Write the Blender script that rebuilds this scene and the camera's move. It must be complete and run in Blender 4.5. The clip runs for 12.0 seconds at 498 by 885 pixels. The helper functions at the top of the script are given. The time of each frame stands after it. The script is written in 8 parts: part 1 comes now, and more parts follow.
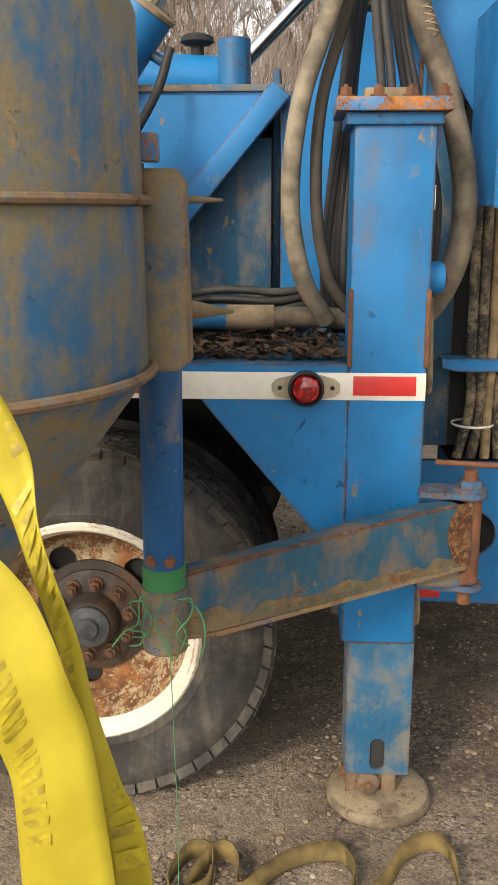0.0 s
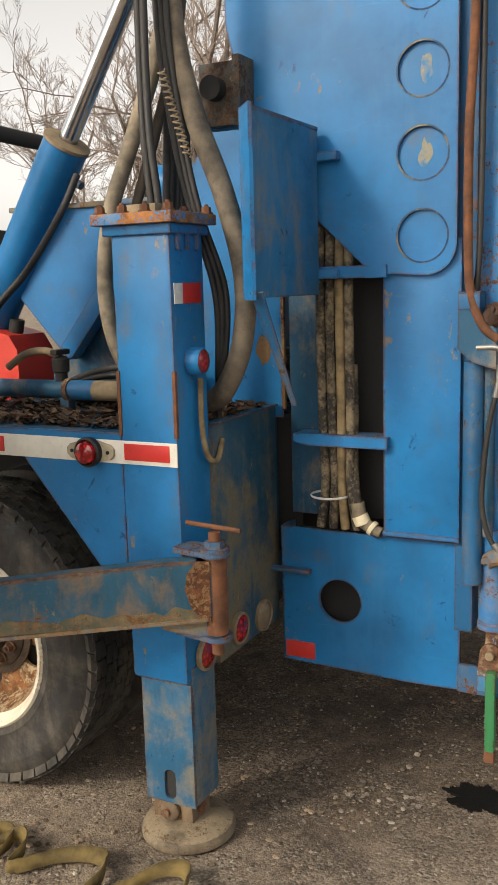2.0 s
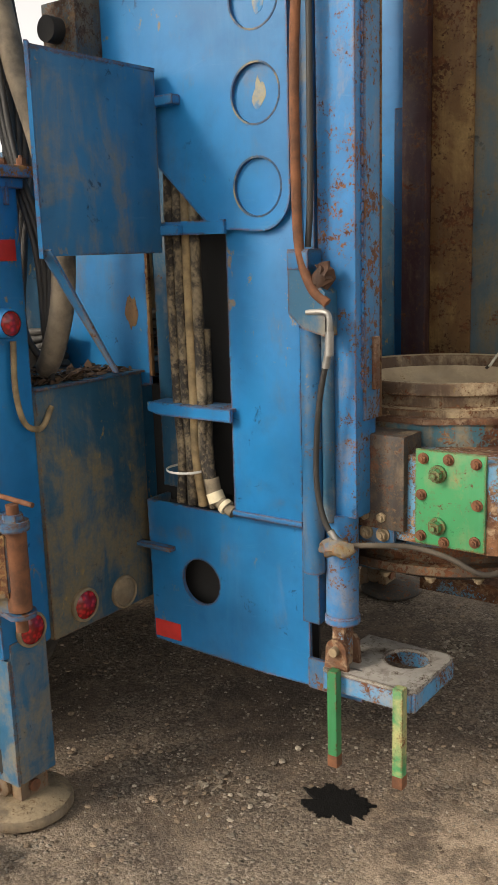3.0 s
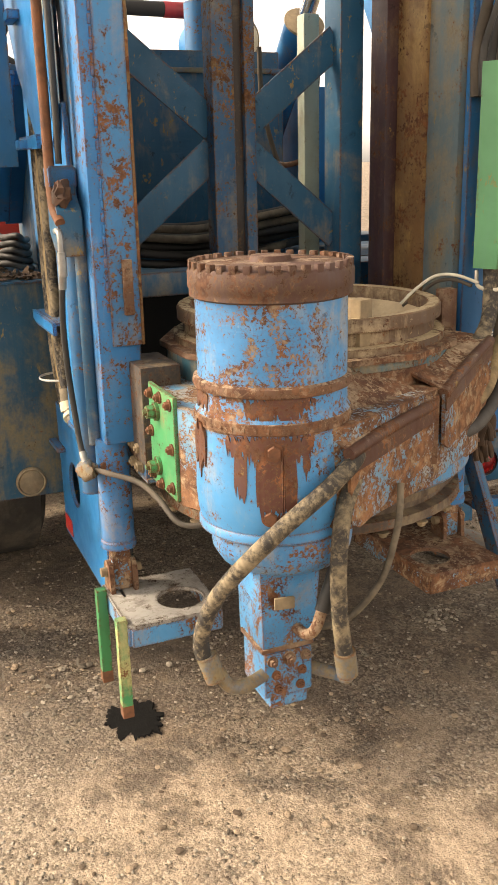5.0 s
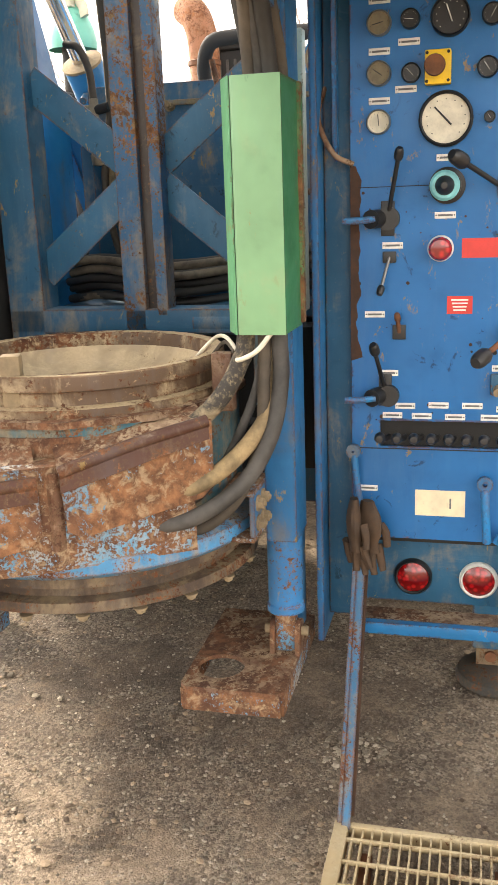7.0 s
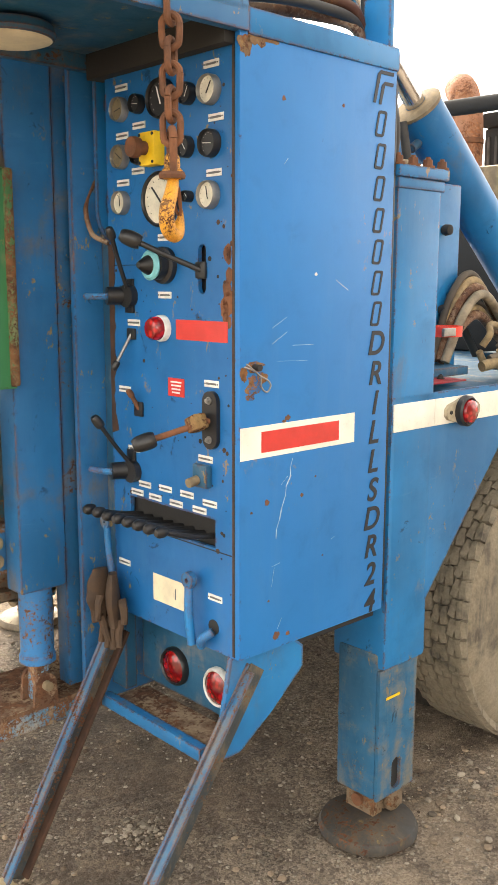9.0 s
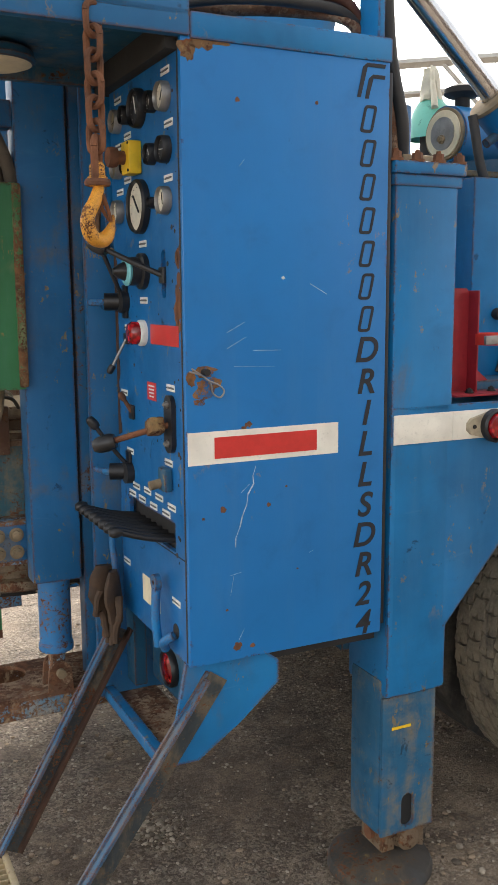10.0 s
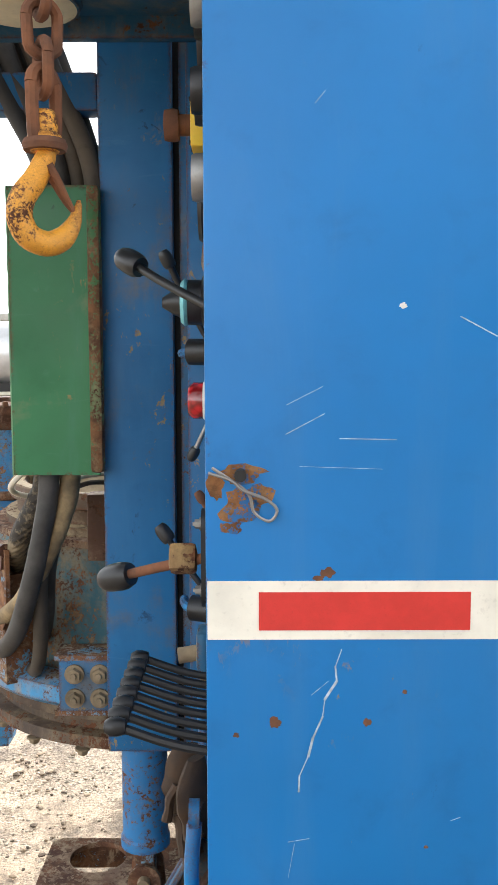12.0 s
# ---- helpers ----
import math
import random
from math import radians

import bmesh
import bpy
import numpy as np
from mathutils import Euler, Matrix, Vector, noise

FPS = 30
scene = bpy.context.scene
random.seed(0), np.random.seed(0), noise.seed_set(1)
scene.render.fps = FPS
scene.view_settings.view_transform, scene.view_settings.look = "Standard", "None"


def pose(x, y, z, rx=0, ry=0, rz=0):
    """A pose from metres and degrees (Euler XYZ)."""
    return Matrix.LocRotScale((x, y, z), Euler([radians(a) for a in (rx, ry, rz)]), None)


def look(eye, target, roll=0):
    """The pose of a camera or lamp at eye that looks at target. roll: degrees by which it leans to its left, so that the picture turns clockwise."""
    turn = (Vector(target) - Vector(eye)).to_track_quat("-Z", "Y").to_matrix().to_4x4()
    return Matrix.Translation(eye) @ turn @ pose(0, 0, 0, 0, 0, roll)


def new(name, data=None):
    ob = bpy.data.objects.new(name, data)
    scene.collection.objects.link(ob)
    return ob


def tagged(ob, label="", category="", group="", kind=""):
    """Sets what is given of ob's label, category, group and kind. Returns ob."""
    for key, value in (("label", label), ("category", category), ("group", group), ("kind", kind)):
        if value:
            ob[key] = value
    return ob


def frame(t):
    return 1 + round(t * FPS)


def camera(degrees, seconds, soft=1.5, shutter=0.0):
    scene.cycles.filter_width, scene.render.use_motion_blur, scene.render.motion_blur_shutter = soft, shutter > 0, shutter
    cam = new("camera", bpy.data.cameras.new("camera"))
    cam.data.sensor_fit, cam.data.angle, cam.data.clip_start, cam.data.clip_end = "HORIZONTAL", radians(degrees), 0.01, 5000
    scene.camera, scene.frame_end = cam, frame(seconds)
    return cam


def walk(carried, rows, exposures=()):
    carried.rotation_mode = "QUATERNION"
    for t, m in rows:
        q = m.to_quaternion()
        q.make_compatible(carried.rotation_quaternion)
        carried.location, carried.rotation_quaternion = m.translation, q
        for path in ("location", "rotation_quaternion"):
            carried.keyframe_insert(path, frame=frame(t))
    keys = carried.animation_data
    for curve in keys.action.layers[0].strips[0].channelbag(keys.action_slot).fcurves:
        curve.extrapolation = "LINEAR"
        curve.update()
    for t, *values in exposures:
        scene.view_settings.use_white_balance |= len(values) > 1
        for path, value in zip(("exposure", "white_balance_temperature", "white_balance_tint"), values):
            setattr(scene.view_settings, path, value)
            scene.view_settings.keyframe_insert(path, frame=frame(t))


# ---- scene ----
cam = camera(30.6, 12.0)
METRES, EYE, TILT, LEAN, TURN = 11.4, 1.72, 0.0, 0.0, 0.0
ROWS = [
    (0.0, 0.0, 0.0, 0.0, -0.0, -14.21, 0.01),
    (0.5, 0.0393, -0.0068, 0.0016, 7.07, -13.8, -0.82),
    (1.0, 0.0768, -0.0017, 0.0016, 12.7, -9.93, -0.41),
    (1.5, 0.1131, -0.0025, 0.0029, 18.66, -7.8, 0.96),
    (2.0, 0.1521, -0.0014, 0.0048, 23.79, -9.85, 1.62),
    (2.5, 0.1845, 0.023, 0.0029, 27.82, -11.09, 1.76),
    (4.5, 0.3095, 0.1483, 0.0008, 55.65, -15.69, 1.19),
    (5.0, 0.3288, 0.1896, 0.0008, 63.79, -17.06, 1.36),
    (5.5, 0.3397, 0.2388, 0.0019, 71.2, -17.06, 1.48),
    (6.0, 0.3474, 0.2884, 0.0032, 80.78, -16.31, 1.6),
    (6.5, 0.3378, 0.3383, 0.0018, 90.52, -15.76, 2.14),
    (8.5, 0.2799, 0.5211, -0.0011, 128.2, -11.79, -0.35),
    (9.0, 0.2445, 0.5493, -0.002, 133.96, -10.0, -0.15),
    (9.5, 0.2139, 0.5752, -0.0033, 142.23, -8.61, 0.81),
    (10.0, 0.1896, 0.588, -0.0038, 151.16, -9.22, 0.37),
    (10.5, 0.1641, 0.591, -0.0036, 157.7, -9.93, -0.29),
    (11.0, 0.1414, 0.5923, -0.0045, 164.21, -10.27, -0.49),
    (11.5, 0.1271, 0.5651, -0.0071, 170.55, -8.92, 0.38),
    (12.0, 0.1113, 0.5226, -0.006, 176.97, -5.4, 0.14),
]
walk(cam, [(t, pose(0, 0, EYE, TILT, LEAN, TURN) @ pose(METRES * x, METRES * y, METRES * z, 90 + pitch, roll, yaw)) for t, x, y, z, yaw, pitch, roll in ROWS],
     exposures=[(0.0, 1.1, 7050, 11), (0.6, 1.36, 7500, 11), (1.0, 1.28, 7250, 11), (1.5, .85, 7150, 11), (2.0, .84, 7150, 11), (2.7, .90, 7150, 11), (4.5, 1.93, 8400, 14), (5.5, 1.97, 7950, 14), (6.7, 2.66, 7450, 12), (8.3, 2.98, 7700, 11), (9.0, 2.80, 7450, 10), (9.5, 2.10, 7000, 10), (10.0, 1.92, 6600, 10), (10.5, 2.52, 6550, 10), (12.0, 2.50, 6350, 8)])

# ---- world, sun, exposure ----
SUN_EL, SUN_TO = 32.0, (0.52, 0.85)          # elevation in degrees; ground direction the light travels
world = bpy.data.worlds.new("sky")
scene.world = world
world.use_nodes = True
wn = world.node_tree.nodes
sky = wn.new("ShaderNodeTexSky")
sky.sky_type = "NISHITA"
sky.sun_disc = False
sky.sun_elevation = radians(SUN_EL)
sky.sun_rotation = math.atan2(-SUN_TO[0], -SUN_TO[1])
sky.air_density, sky.dust_density, sky.ozone_density = 0.8, 2.0, 0.6
haze = wn.new("ShaderNodeHueSaturation")
haze.inputs["Saturation"].default_value = 0.12
world.node_tree.links.new(sky.outputs[0], haze.inputs["Color"])
world.node_tree.links.new(haze.outputs[0], wn["Background"].inputs[0])
wn["Background"].inputs[1].default_value = 0.135
sun = new("sun", bpy.data.lights.new("sun", "SUN"))
sun.data.energy, sun.data.angle, sun.data.color = 1.0, radians(7), (1.0, 0.92, 0.80)
down = math.tan(radians(SUN_EL)) * math.hypot(*SUN_TO)
sun.matrix_world = look((-6 * SUN_TO[0], -6 * SUN_TO[1], 6 * down), (0, 0, 0))

# ---- helpers of this scene ----
# The rig stands three degrees askew; all of it is laid out in its own axes (x to the tail, y across, z up).
RIG = Matrix.Translation((.7, 3.55, 0)) @ Matrix.Rotation(radians(-3), 4, "Z") @ Matrix.Translation((-.7, -3.55, 0))
BASE = {}
COLLECT = []


def thing(name, base, label, category, group="", kind="", m=RIG):
    ob = new(name)
    ob.matrix_world = m @ Matrix.Translation(base)
    ob.empty_display_size = 0.1
    BASE[ob] = Vector(base)
    return tagged(ob, label, category, group, kind)


def finish(bm, name, mat, base, angle=38):
    me = bpy.data.meshes.new(name)
    bmesh.ops.transform(bm, matrix=Matrix.Translation(-Vector(base)), verts=bm.verts)
    bm.to_mesh(me)
    bm.free()
    me.shade_smooth()
    me.set_sharp_from_angle(angle=radians(angle))
    me.materials.append(mat)
    return me


def part(name, bm, mat, parent, label=""):
    base = BASE[parent]
    ob = new(name, finish(bm, name, mat, base))
    ob.parent = parent
    BASE[ob] = base
    return tagged(ob, label)


def solo(name, bm, mat, label, category, group="", kind="", m=RIG):
    """A thing of one mesh, with its origin under its middle."""
    lo = [min(v.co[i] for v in bm.verts) for i in range(3)]
    hi = [max(v.co[i] for v in bm.verts) for i in range(3)]
    base = ((lo[0] + hi[0]) / 2, (lo[1] + hi[1]) / 2, lo[2])
    ob = new(name, finish(bm, name, mat, base))
    ob.matrix_world = m @ Matrix.Translation(base)
    BASE[ob] = Vector(base)
    return tagged(ob, label, category, group, kind)


def box(a, b, bev=0.003, bm=None, turn=None):
    """A bevelled box between two corners; turn: a matrix about its middle."""
    bm = bm or bmesh.new()
    a, b = Vector(a), Vector(b)
    size, mid = b - a, (a + b) / 2
    m = Matrix.Translation(mid) @ (turn or Matrix()) @ Matrix.Diagonal((*size, 1))
    vs = bmesh.ops.create_cube(bm, size=1, matrix=m)["verts"]
    bev = min(bev, 0.4 * min(abs(s) for s in size))
    if bev > 0.0004:
        es = list({e for v in vs for e in v.link_edges})
        bmesh.ops.bevel(bm, geom=es, offset=bev, segments=2, affect="EDGES", profile=0.6)
    return bm


def cyl(p, q, r, r2=None, seg=24, bm=None):
    bm = bm or bmesh.new()
    p, q = Vector(p), Vector(q)
    d = q - p
    m = Matrix.Translation((p + q) / 2) @ d.to_track_quat("Z", "Y").to_matrix().to_4x4()
    bmesh.ops.create_cone(bm, cap_ends=True, segments=seg, radius1=r, radius2=r if r2 is None else r2, depth=d.length, matrix=m)
    return bm


def lathe(profile, centre, axis="Z", seg=40, bm=None):
    """Turns (radius, height) pairs about an axis through centre."""
    bm = bm or bmesh.new()
    rot = {"Z": Matrix(), "Y": Matrix.Rotation(radians(-90), 4, "X"), "-Y": Matrix.Rotation(radians(90), 4, "X"), "X": Matrix.Rotation(radians(90), 4, "Y")}[axis]
    m = Matrix.Translation(centre) @ rot
    rings = []
    for r, h in profile:
        if r < 1e-5:
            rings.append([bm.verts.new(m @ Vector((0, 0, h)))])
        else:
            rings.append([bm.verts.new(m @ Vector((r * math.cos(2 * math.pi * k / seg), r * math.sin(2 * math.pi * k / seg), h))) for k in range(seg)])
    for u, w in zip(rings, rings[1:]):
        for k in range(seg):
            j = (k + 1) % seg
            if len(u) == 1 and len(w) > 1:
                bm.faces.new((u[0], w[j], w[k]))
            elif len(w) == 1 and len(u) > 1:
                bm.faces.new((u[k], u[j], w[0]))
            elif len(u) > 1:
                bm.faces.new((u[k], u[j], w[j], w[k]))
    bmesh.ops.recalc_face_normals(bm, faces=bm.faces)
    return bm


def curve_points(pts, n=8):
    pts = [Vector(p) for p in pts]
    full = [2 * pts[0] - pts[1]] + pts + [2 * pts[-1] - pts[-2]]
    out = []
    for i in range(1, len(full) - 2):
        a, b, c, d = full[i - 1:i + 3]
        for k in range(n):
            t = k / n
            out.append(0.5 * (2 * b + (c - a) * t + (2 * a - 5 * b + 4 * c - d) * t * t + (3 * b - a - 3 * c + d) * t ** 3))
    return out + [pts[-1]]


def tube(pts, r, seg=10, n=8, bm=None, flat=1.0):
    """A round bar or hose along a smooth line; flat below 1 squeezes it to a strap."""
    bm = bm or bmesh.new()
    line = curve_points(pts, n) if n > 1 else [Vector(p) for p in pts]
    side, rings = None, []
    for i, p in enumerate(line):
        d = (line[min(i + 1, len(line) - 1)] - line[max(i - 1, 0)]).normalized()
        if side is None:
            side = d.orthogonal().normalized()
        side = (side - d * side.dot(d)).normalized()
        up = d.cross(side)
        rr = r(i / (len(line) - 1)) if callable(r) else r
        rings.append([bm.verts.new(p + rr * (math.cos(2 * math.pi * k / seg) * side + flat * math.sin(2 * math.pi * k / seg) * up)) for k in range(seg)])
    for u, w in zip(rings, rings[1:]):
        for k in range(seg):
            bm.faces.new((u[k], u[(k + 1) % seg], w[(k + 1) % seg], w[k]))
    bm.faces.new(rings[0][::-1]), bm.faces.new(rings[-1])
    return bm


def circle(cx, cy, r, n=28, a0=0.0, a1=2 * math.pi):
    return [(cx + r * math.cos(a0 + (a1 - a0) * k / n), cy + r * math.sin(a0 + (a1 - a0) * k / n)) for k in range(n)]


def plate(outline, axis, lo, hi, holes=(), bm=None):
    """A flat plate with holes: outline in the plane across axis, thickness from lo to hi."""
    bm = bm or bmesh.new()
    put = {"x": lambda u, v, w: (w, u, v), "y": lambda u, v, w: (u, w, v), "z": lambda u, v, w: (u, v, w)}[axis]
    caps = {lo: [], hi: []}
    for loop in (outline, *holes):
        rings = {}
        for w in (lo, hi):
            vs = [bm.verts.new(put(u, v, w)) for u, v in loop]
            caps[w] += [bm.edges.new((vs[i], vs[(i + 1) % len(vs)])) for i in range(len(vs))]
            rings[w] = vs
        n = len(loop)
        for i in range(n):
            j = (i + 1) % n
            bm.faces.new((rings[lo][i], rings[lo][j], rings[hi][j], rings[hi][i]))
    for w in (lo, hi):
        bmesh.ops.triangle_fill(bm, edges=caps[w], use_beauty=True)
    bmesh.ops.recalc_face_normals(bm, faces=bm.faces)
    return bm


def panel4(quad, t, bm=None):
    """A sheet of thickness t on four corners."""
    bm = bm or bmesh.new()
    q = [Vector(p) for p in quad]
    n = (q[1] - q[0]).cross(q[3] - q[0]).normalized() * t
    lo, hi = [bm.verts.new(p) for p in q], [bm.verts.new(p + n) for p in q]
    bm.faces.new(lo[::-1]), bm.faces.new(hi)
    for i in range(4):
        bm.faces.new((lo[i], lo[(i + 1) % 4], hi[(i + 1) % 4], hi[i]))
    bmesh.ops.recalc_face_normals(bm, faces=bm.faces)
    return bm


def bolt(p, axis, r=0.012, h=0.012, bm=None):
    d = {"x": (1, 0, 0), "y": (0, 1, 0), "-y": (0, -1, 0), "z": (0, 0, 1), "-z": (0, 0, -1)}[axis]
    p, d = Vector(p), Vector(d)
    bm = cyl(p, p + d * h * 0.3, r * 1.35, seg=16, bm=bm)
    bm = cyl(p + d * h * 0.25, p + d * h, r, r * 0.94, seg=6, bm=bm)
    return cyl(p + d * h * 0.95, p + d * h * 1.3, r * 0.5, r * 0.42, seg=10, bm=bm)


# ---- materials ----
class Nodes:
    """Short forms for a material's nodes."""

    def __init__(self, name):
        self.mat = bpy.data.materials.new(name)
        self.mat.use_nodes = True
        self.tree = self.mat.node_tree
        self.bsdf = self.tree.nodes["Principled BSDF"]
        self.pos = self.tree.nodes.new("ShaderNodeNewGeometry").outputs["Position"]

    def link(self, a, b):
        self.tree.links.new(a, b)

    def node(self, kind):
        return self.tree.nodes.new(kind)

    def stretch(self, scale, turn=0.0):
        n = self.node("ShaderNodeMapping")
        self.link(self.pos, n.inputs["Vector"])
        n.inputs["Scale"].default_value = scale
        n.inputs["Rotation"].default_value = (0, 0, turn)
        return n.outputs[0]

    def noise(self, scale, detail=6, rough=0.55, vec=None, bend=0.0):
        n = self.node("ShaderNodeTexNoise")
        self.link(vec or self.pos, n.inputs["Vector"])
        n.inputs["Scale"].default_value, n.inputs["Detail"].default_value = scale, detail
        n.inputs["Roughness"].default_value, n.inputs["Distortion"].default_value = rough, bend
        return n.outputs["Fac"]

    def voronoi(self, scale, feature="F1", out="Distance", vec=None):
        n = self.node("ShaderNodeTexVoronoi")
        n.feature = feature
        self.link(vec or self.pos, n.inputs["Vector"])
        n.inputs["Scale"].default_value = scale
        return n.outputs[out]

    def step(self, v, lo, hi, a=0.0, b=1.0):
        n = self.node("ShaderNodeMapRange")
        n.interpolation_type = "SMOOTHSTEP"
        self.link(v, n.inputs["Value"])
        for i, x in zip(("From Min", "From Max", "To Min", "To Max"), (lo, hi, a, b)):
            n.inputs[i].default_value = x
        return n.outputs["Result"]

    def math(self, op, a, b=0.0):
        n = self.node("ShaderNodeMath")
        n.operation = op
        for i, x in enumerate((a, b)):
            if isinstance(x, (int, float)):
                n.inputs[i].default_value = x
            else:
                self.link(x, n.inputs[i])
        return n.outputs[0]

    def mix(self, f, a, b):
        n = self.node("ShaderNodeMix")
        n.data_type = "RGBA"
        for i, x in ((0, f), (6, a), (7, b)):
            if isinstance(x, (int, float)):
                n.inputs[i].default_value = x
            elif isinstance(x, tuple):
                n.inputs[i].default_value = (*x, 1)
            else:
                self.link(x, n.inputs[i])
        return n.outputs[2]

    def random(self):
        return self.node("ShaderNodeObjectInfo").outputs["Random"]

    def done(self, colour, rough, bump=None, strength=0.2, distance=0.002, metal=0.0, coat=0.0):
        for name, x in (("Base Color", colour), ("Roughness", rough), ("Metallic", metal), ("Coat Weight", coat)):
            if isinstance(x, tuple):
                self.bsdf.inputs[name].default_value = (*x, 1)
            elif isinstance(x, (int, float)):
                self.bsdf.inputs[name].default_value = x
            else:
                self.link(x, self.bsdf.inputs[name])
        if bump is not None:
            n = self.node("ShaderNodeBump")
            n.inputs["Strength"].default_value, n.inputs["Distance"].default_value = strength, distance
            self.link(bump, n.inputs["Height"])
            self.link(n.outputs[0], self.bsdf.inputs["Normal"])
        return self.mat


def shade(c, k):
    return tuple(min(1.0, x * k) for x in c)


def quantile(share):
    share = min(0.995, max(0.0005, share))
    return math.log((1 - share) / share) / 1.7


def worn(name, paint, rust=0.1, dirt=0.3, rough=0.42, dirtcol=(.30, .22, .12), rustcol=(.10, .036, .016), scale=1.0, fade=0.2, primer=None, top=0.0, scuffs=0.3, spots=0.5, edges=0.4):
    """Old enamel: faded patches, dirt that has run down, chips down to rust. rust, dirt: the share of the surface they take; top: dust lying on level faces; edges: how far the paint has worn off along them."""
    k = Nodes(name)
    big = k.noise(1.7 * scale, 5, 0.6)
    mid = k.noise(9 * scale, 8, 0.62, bend=0.3)
    fine = k.noise(120, 4, 0.6)
    col = k.mix(k.step(big, 0.3, 0.7), shade(paint, 1 - fade), shade(paint, 1 + fade))
    col = k.mix(k.step(mid, 0.5, 0.8, 0, 0.4), col, shade(paint, 0.58))
    # brushed, slightly faded bands that run down the plates
    bands = k.noise(1.0, 7, 0.68, k.stretch((9, 9, 1.3)), 0.4)
    col = k.mix(k.step(bands, 0.48, 0.72, 0, 0.18), col, k.mix(0.5, shade(paint, 1.25), (.16, .24, .30)))
    runs = k.noise(1.0, 8, 0.65, k.stretch((11, 11, 2.2)), 0.6)
    blot = k.noise(3.4 * scale, 10, 0.68, bend=0.5)
    film = k.math("ADD", k.math("MULTIPLY", blot, 0.6), k.math("MULTIPLY", runs, 0.4))
    t = 0.5 + 0.075 * quantile(dirt)
    film = k.step(film, t - 0.05, t + 0.09, 0, min(0.95, 0.5 + 0.5 * dirt))
    film = k.math("MULTIPLY", film, k.step(k.noise(38, 6, 0.7), 0.25, 0.6, 0.55, 1.0))
    specks = k.math("MULTIPLY", k.step(k.noise(55, 5, 0.7), 0.62, 0.7), 0.35 * min(1, dirt * 2.5))
    dust = k.math("MAXIMUM", film, specks)
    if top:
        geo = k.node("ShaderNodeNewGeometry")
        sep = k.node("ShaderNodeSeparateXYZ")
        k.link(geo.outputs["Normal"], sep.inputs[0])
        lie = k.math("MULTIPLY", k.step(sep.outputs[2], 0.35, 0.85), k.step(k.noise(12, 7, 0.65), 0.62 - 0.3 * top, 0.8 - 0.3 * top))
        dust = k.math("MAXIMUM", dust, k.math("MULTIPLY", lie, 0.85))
    scuff = k.step(k.noise(1.0, 7, 0.7, k.stretch((5, 5, 26), 0.4), 0.8), 0.6, 0.78, 0, scuffs)
    col = k.mix(scuff, col, k.mix(0.3, shade(paint, 1.2), (.36, .42, .46)))
    dustcol = k.mix(fine, shade(dirtcol, 0.65), shade(dirtcol, 1.3))
    edge = k.math("ADD", k.math("MULTIPLY", k.noise(3.2 * scale, 10, 0.7, bend=0.4), 0.50), k.math("MULTIPLY", k.noise(20 * scale, 10, 0.75, bend=0.5), 0.35))
    edge = k.math("ADD", edge, k.math("MULTIPLY", k.noise(75 * scale, 6, 0.72), 0.37))
    thr = 0.61 + 0.072 * quantile(rust)
    bare = k.step(edge, thr, thr + 0.016)
    halo = k.step(edge, thr - 0.05, thr + 0.02, 0, 0.45)
    if edges:
        bev = k.node("ShaderNodeBevel")
        bev.samples = 3
        bev.inputs["Radius"].default_value = 0.012
        geo = k.node("ShaderNodeNewGeometry")
        dot = k.node("ShaderNodeVectorMath")
        dot.operation = "DOT_PRODUCT"
        k.link(bev.outputs[0], dot.inputs[0])
        k.link(geo.outputs["Normal"], dot.inputs[1])
        rim = k.step(dot.outputs["Value"], 0.992, 0.93)
        torn = k.step(k.math("ADD", k.math("MULTIPLY", k.noise(5, 6, 0.7), 0.6), k.math("MULTIPLY", k.noise(45, 6, 0.75), 0.4)), 0.60 - 0.2 * edges, 0.63 - 0.2 * edges)
        bare = k.math("MAXIMUM", bare, k.math("MULTIPLY", rim, torn))
    col = k.mix(dust, col, dustcol)
    if spots:
        # yellow-brown chips, and small round rust spots with a stain below them
        chip = k.math("MULTIPLY", k.step(k.noise(1.0, 7, 0.74, k.stretch((24, 24, 13)), 0.4), 0.605, 0.63), k.step(k.noise(2.6, 5, 0.6), 0.60 - 0.14 * spots, 0.70 - 0.14 * spots))
        col = k.mix(k.math("MULTIPLY", chip, 0.85), col, k.mix(k.noise(70, 4, 0.6), (.13, .065, .022), (.40, .29, .09)))
        dark = k.math("MULTIPLY", k.step(k.noise(15, 8, 0.72, bend=0.6), 0.60, 0.66), k.step(k.noise(3.7, 5, 0.6), 0.60 - 0.16 * spots, 0.68 - 0.16 * spots))
        col = k.mix(k.math("MULTIPLY", dark, 0.75), col, shade(paint, 0.22))
    col = k.mix(halo, col, primer or (.12, .078, .038))
    rusty = k.mix(k.step(k.noise(22, 8, 0.7), 0.35, 0.7), shade(rustcol, 0.6), (rustcol[0] * 1.9, rustcol[1] * 2.0, rustcol[2] * 1.8))
    rusty = k.mix(k.step(k.noise(4, 7, 0.65), 0.5, 0.68, 0, 0.7), rusty, (rustcol[0] * 0.55, rustcol[1] * 0.55, rustcol[2] * 0.7))
    rusty = k.mix(k.math("MULTIPLY", k.step(k.noise(30, 8, 0.7, bend=0.5), 0.5, 0.66), min(1, 0.2 + dirt)), rusty, dustcol)
    col = k.mix(bare, col, rusty)
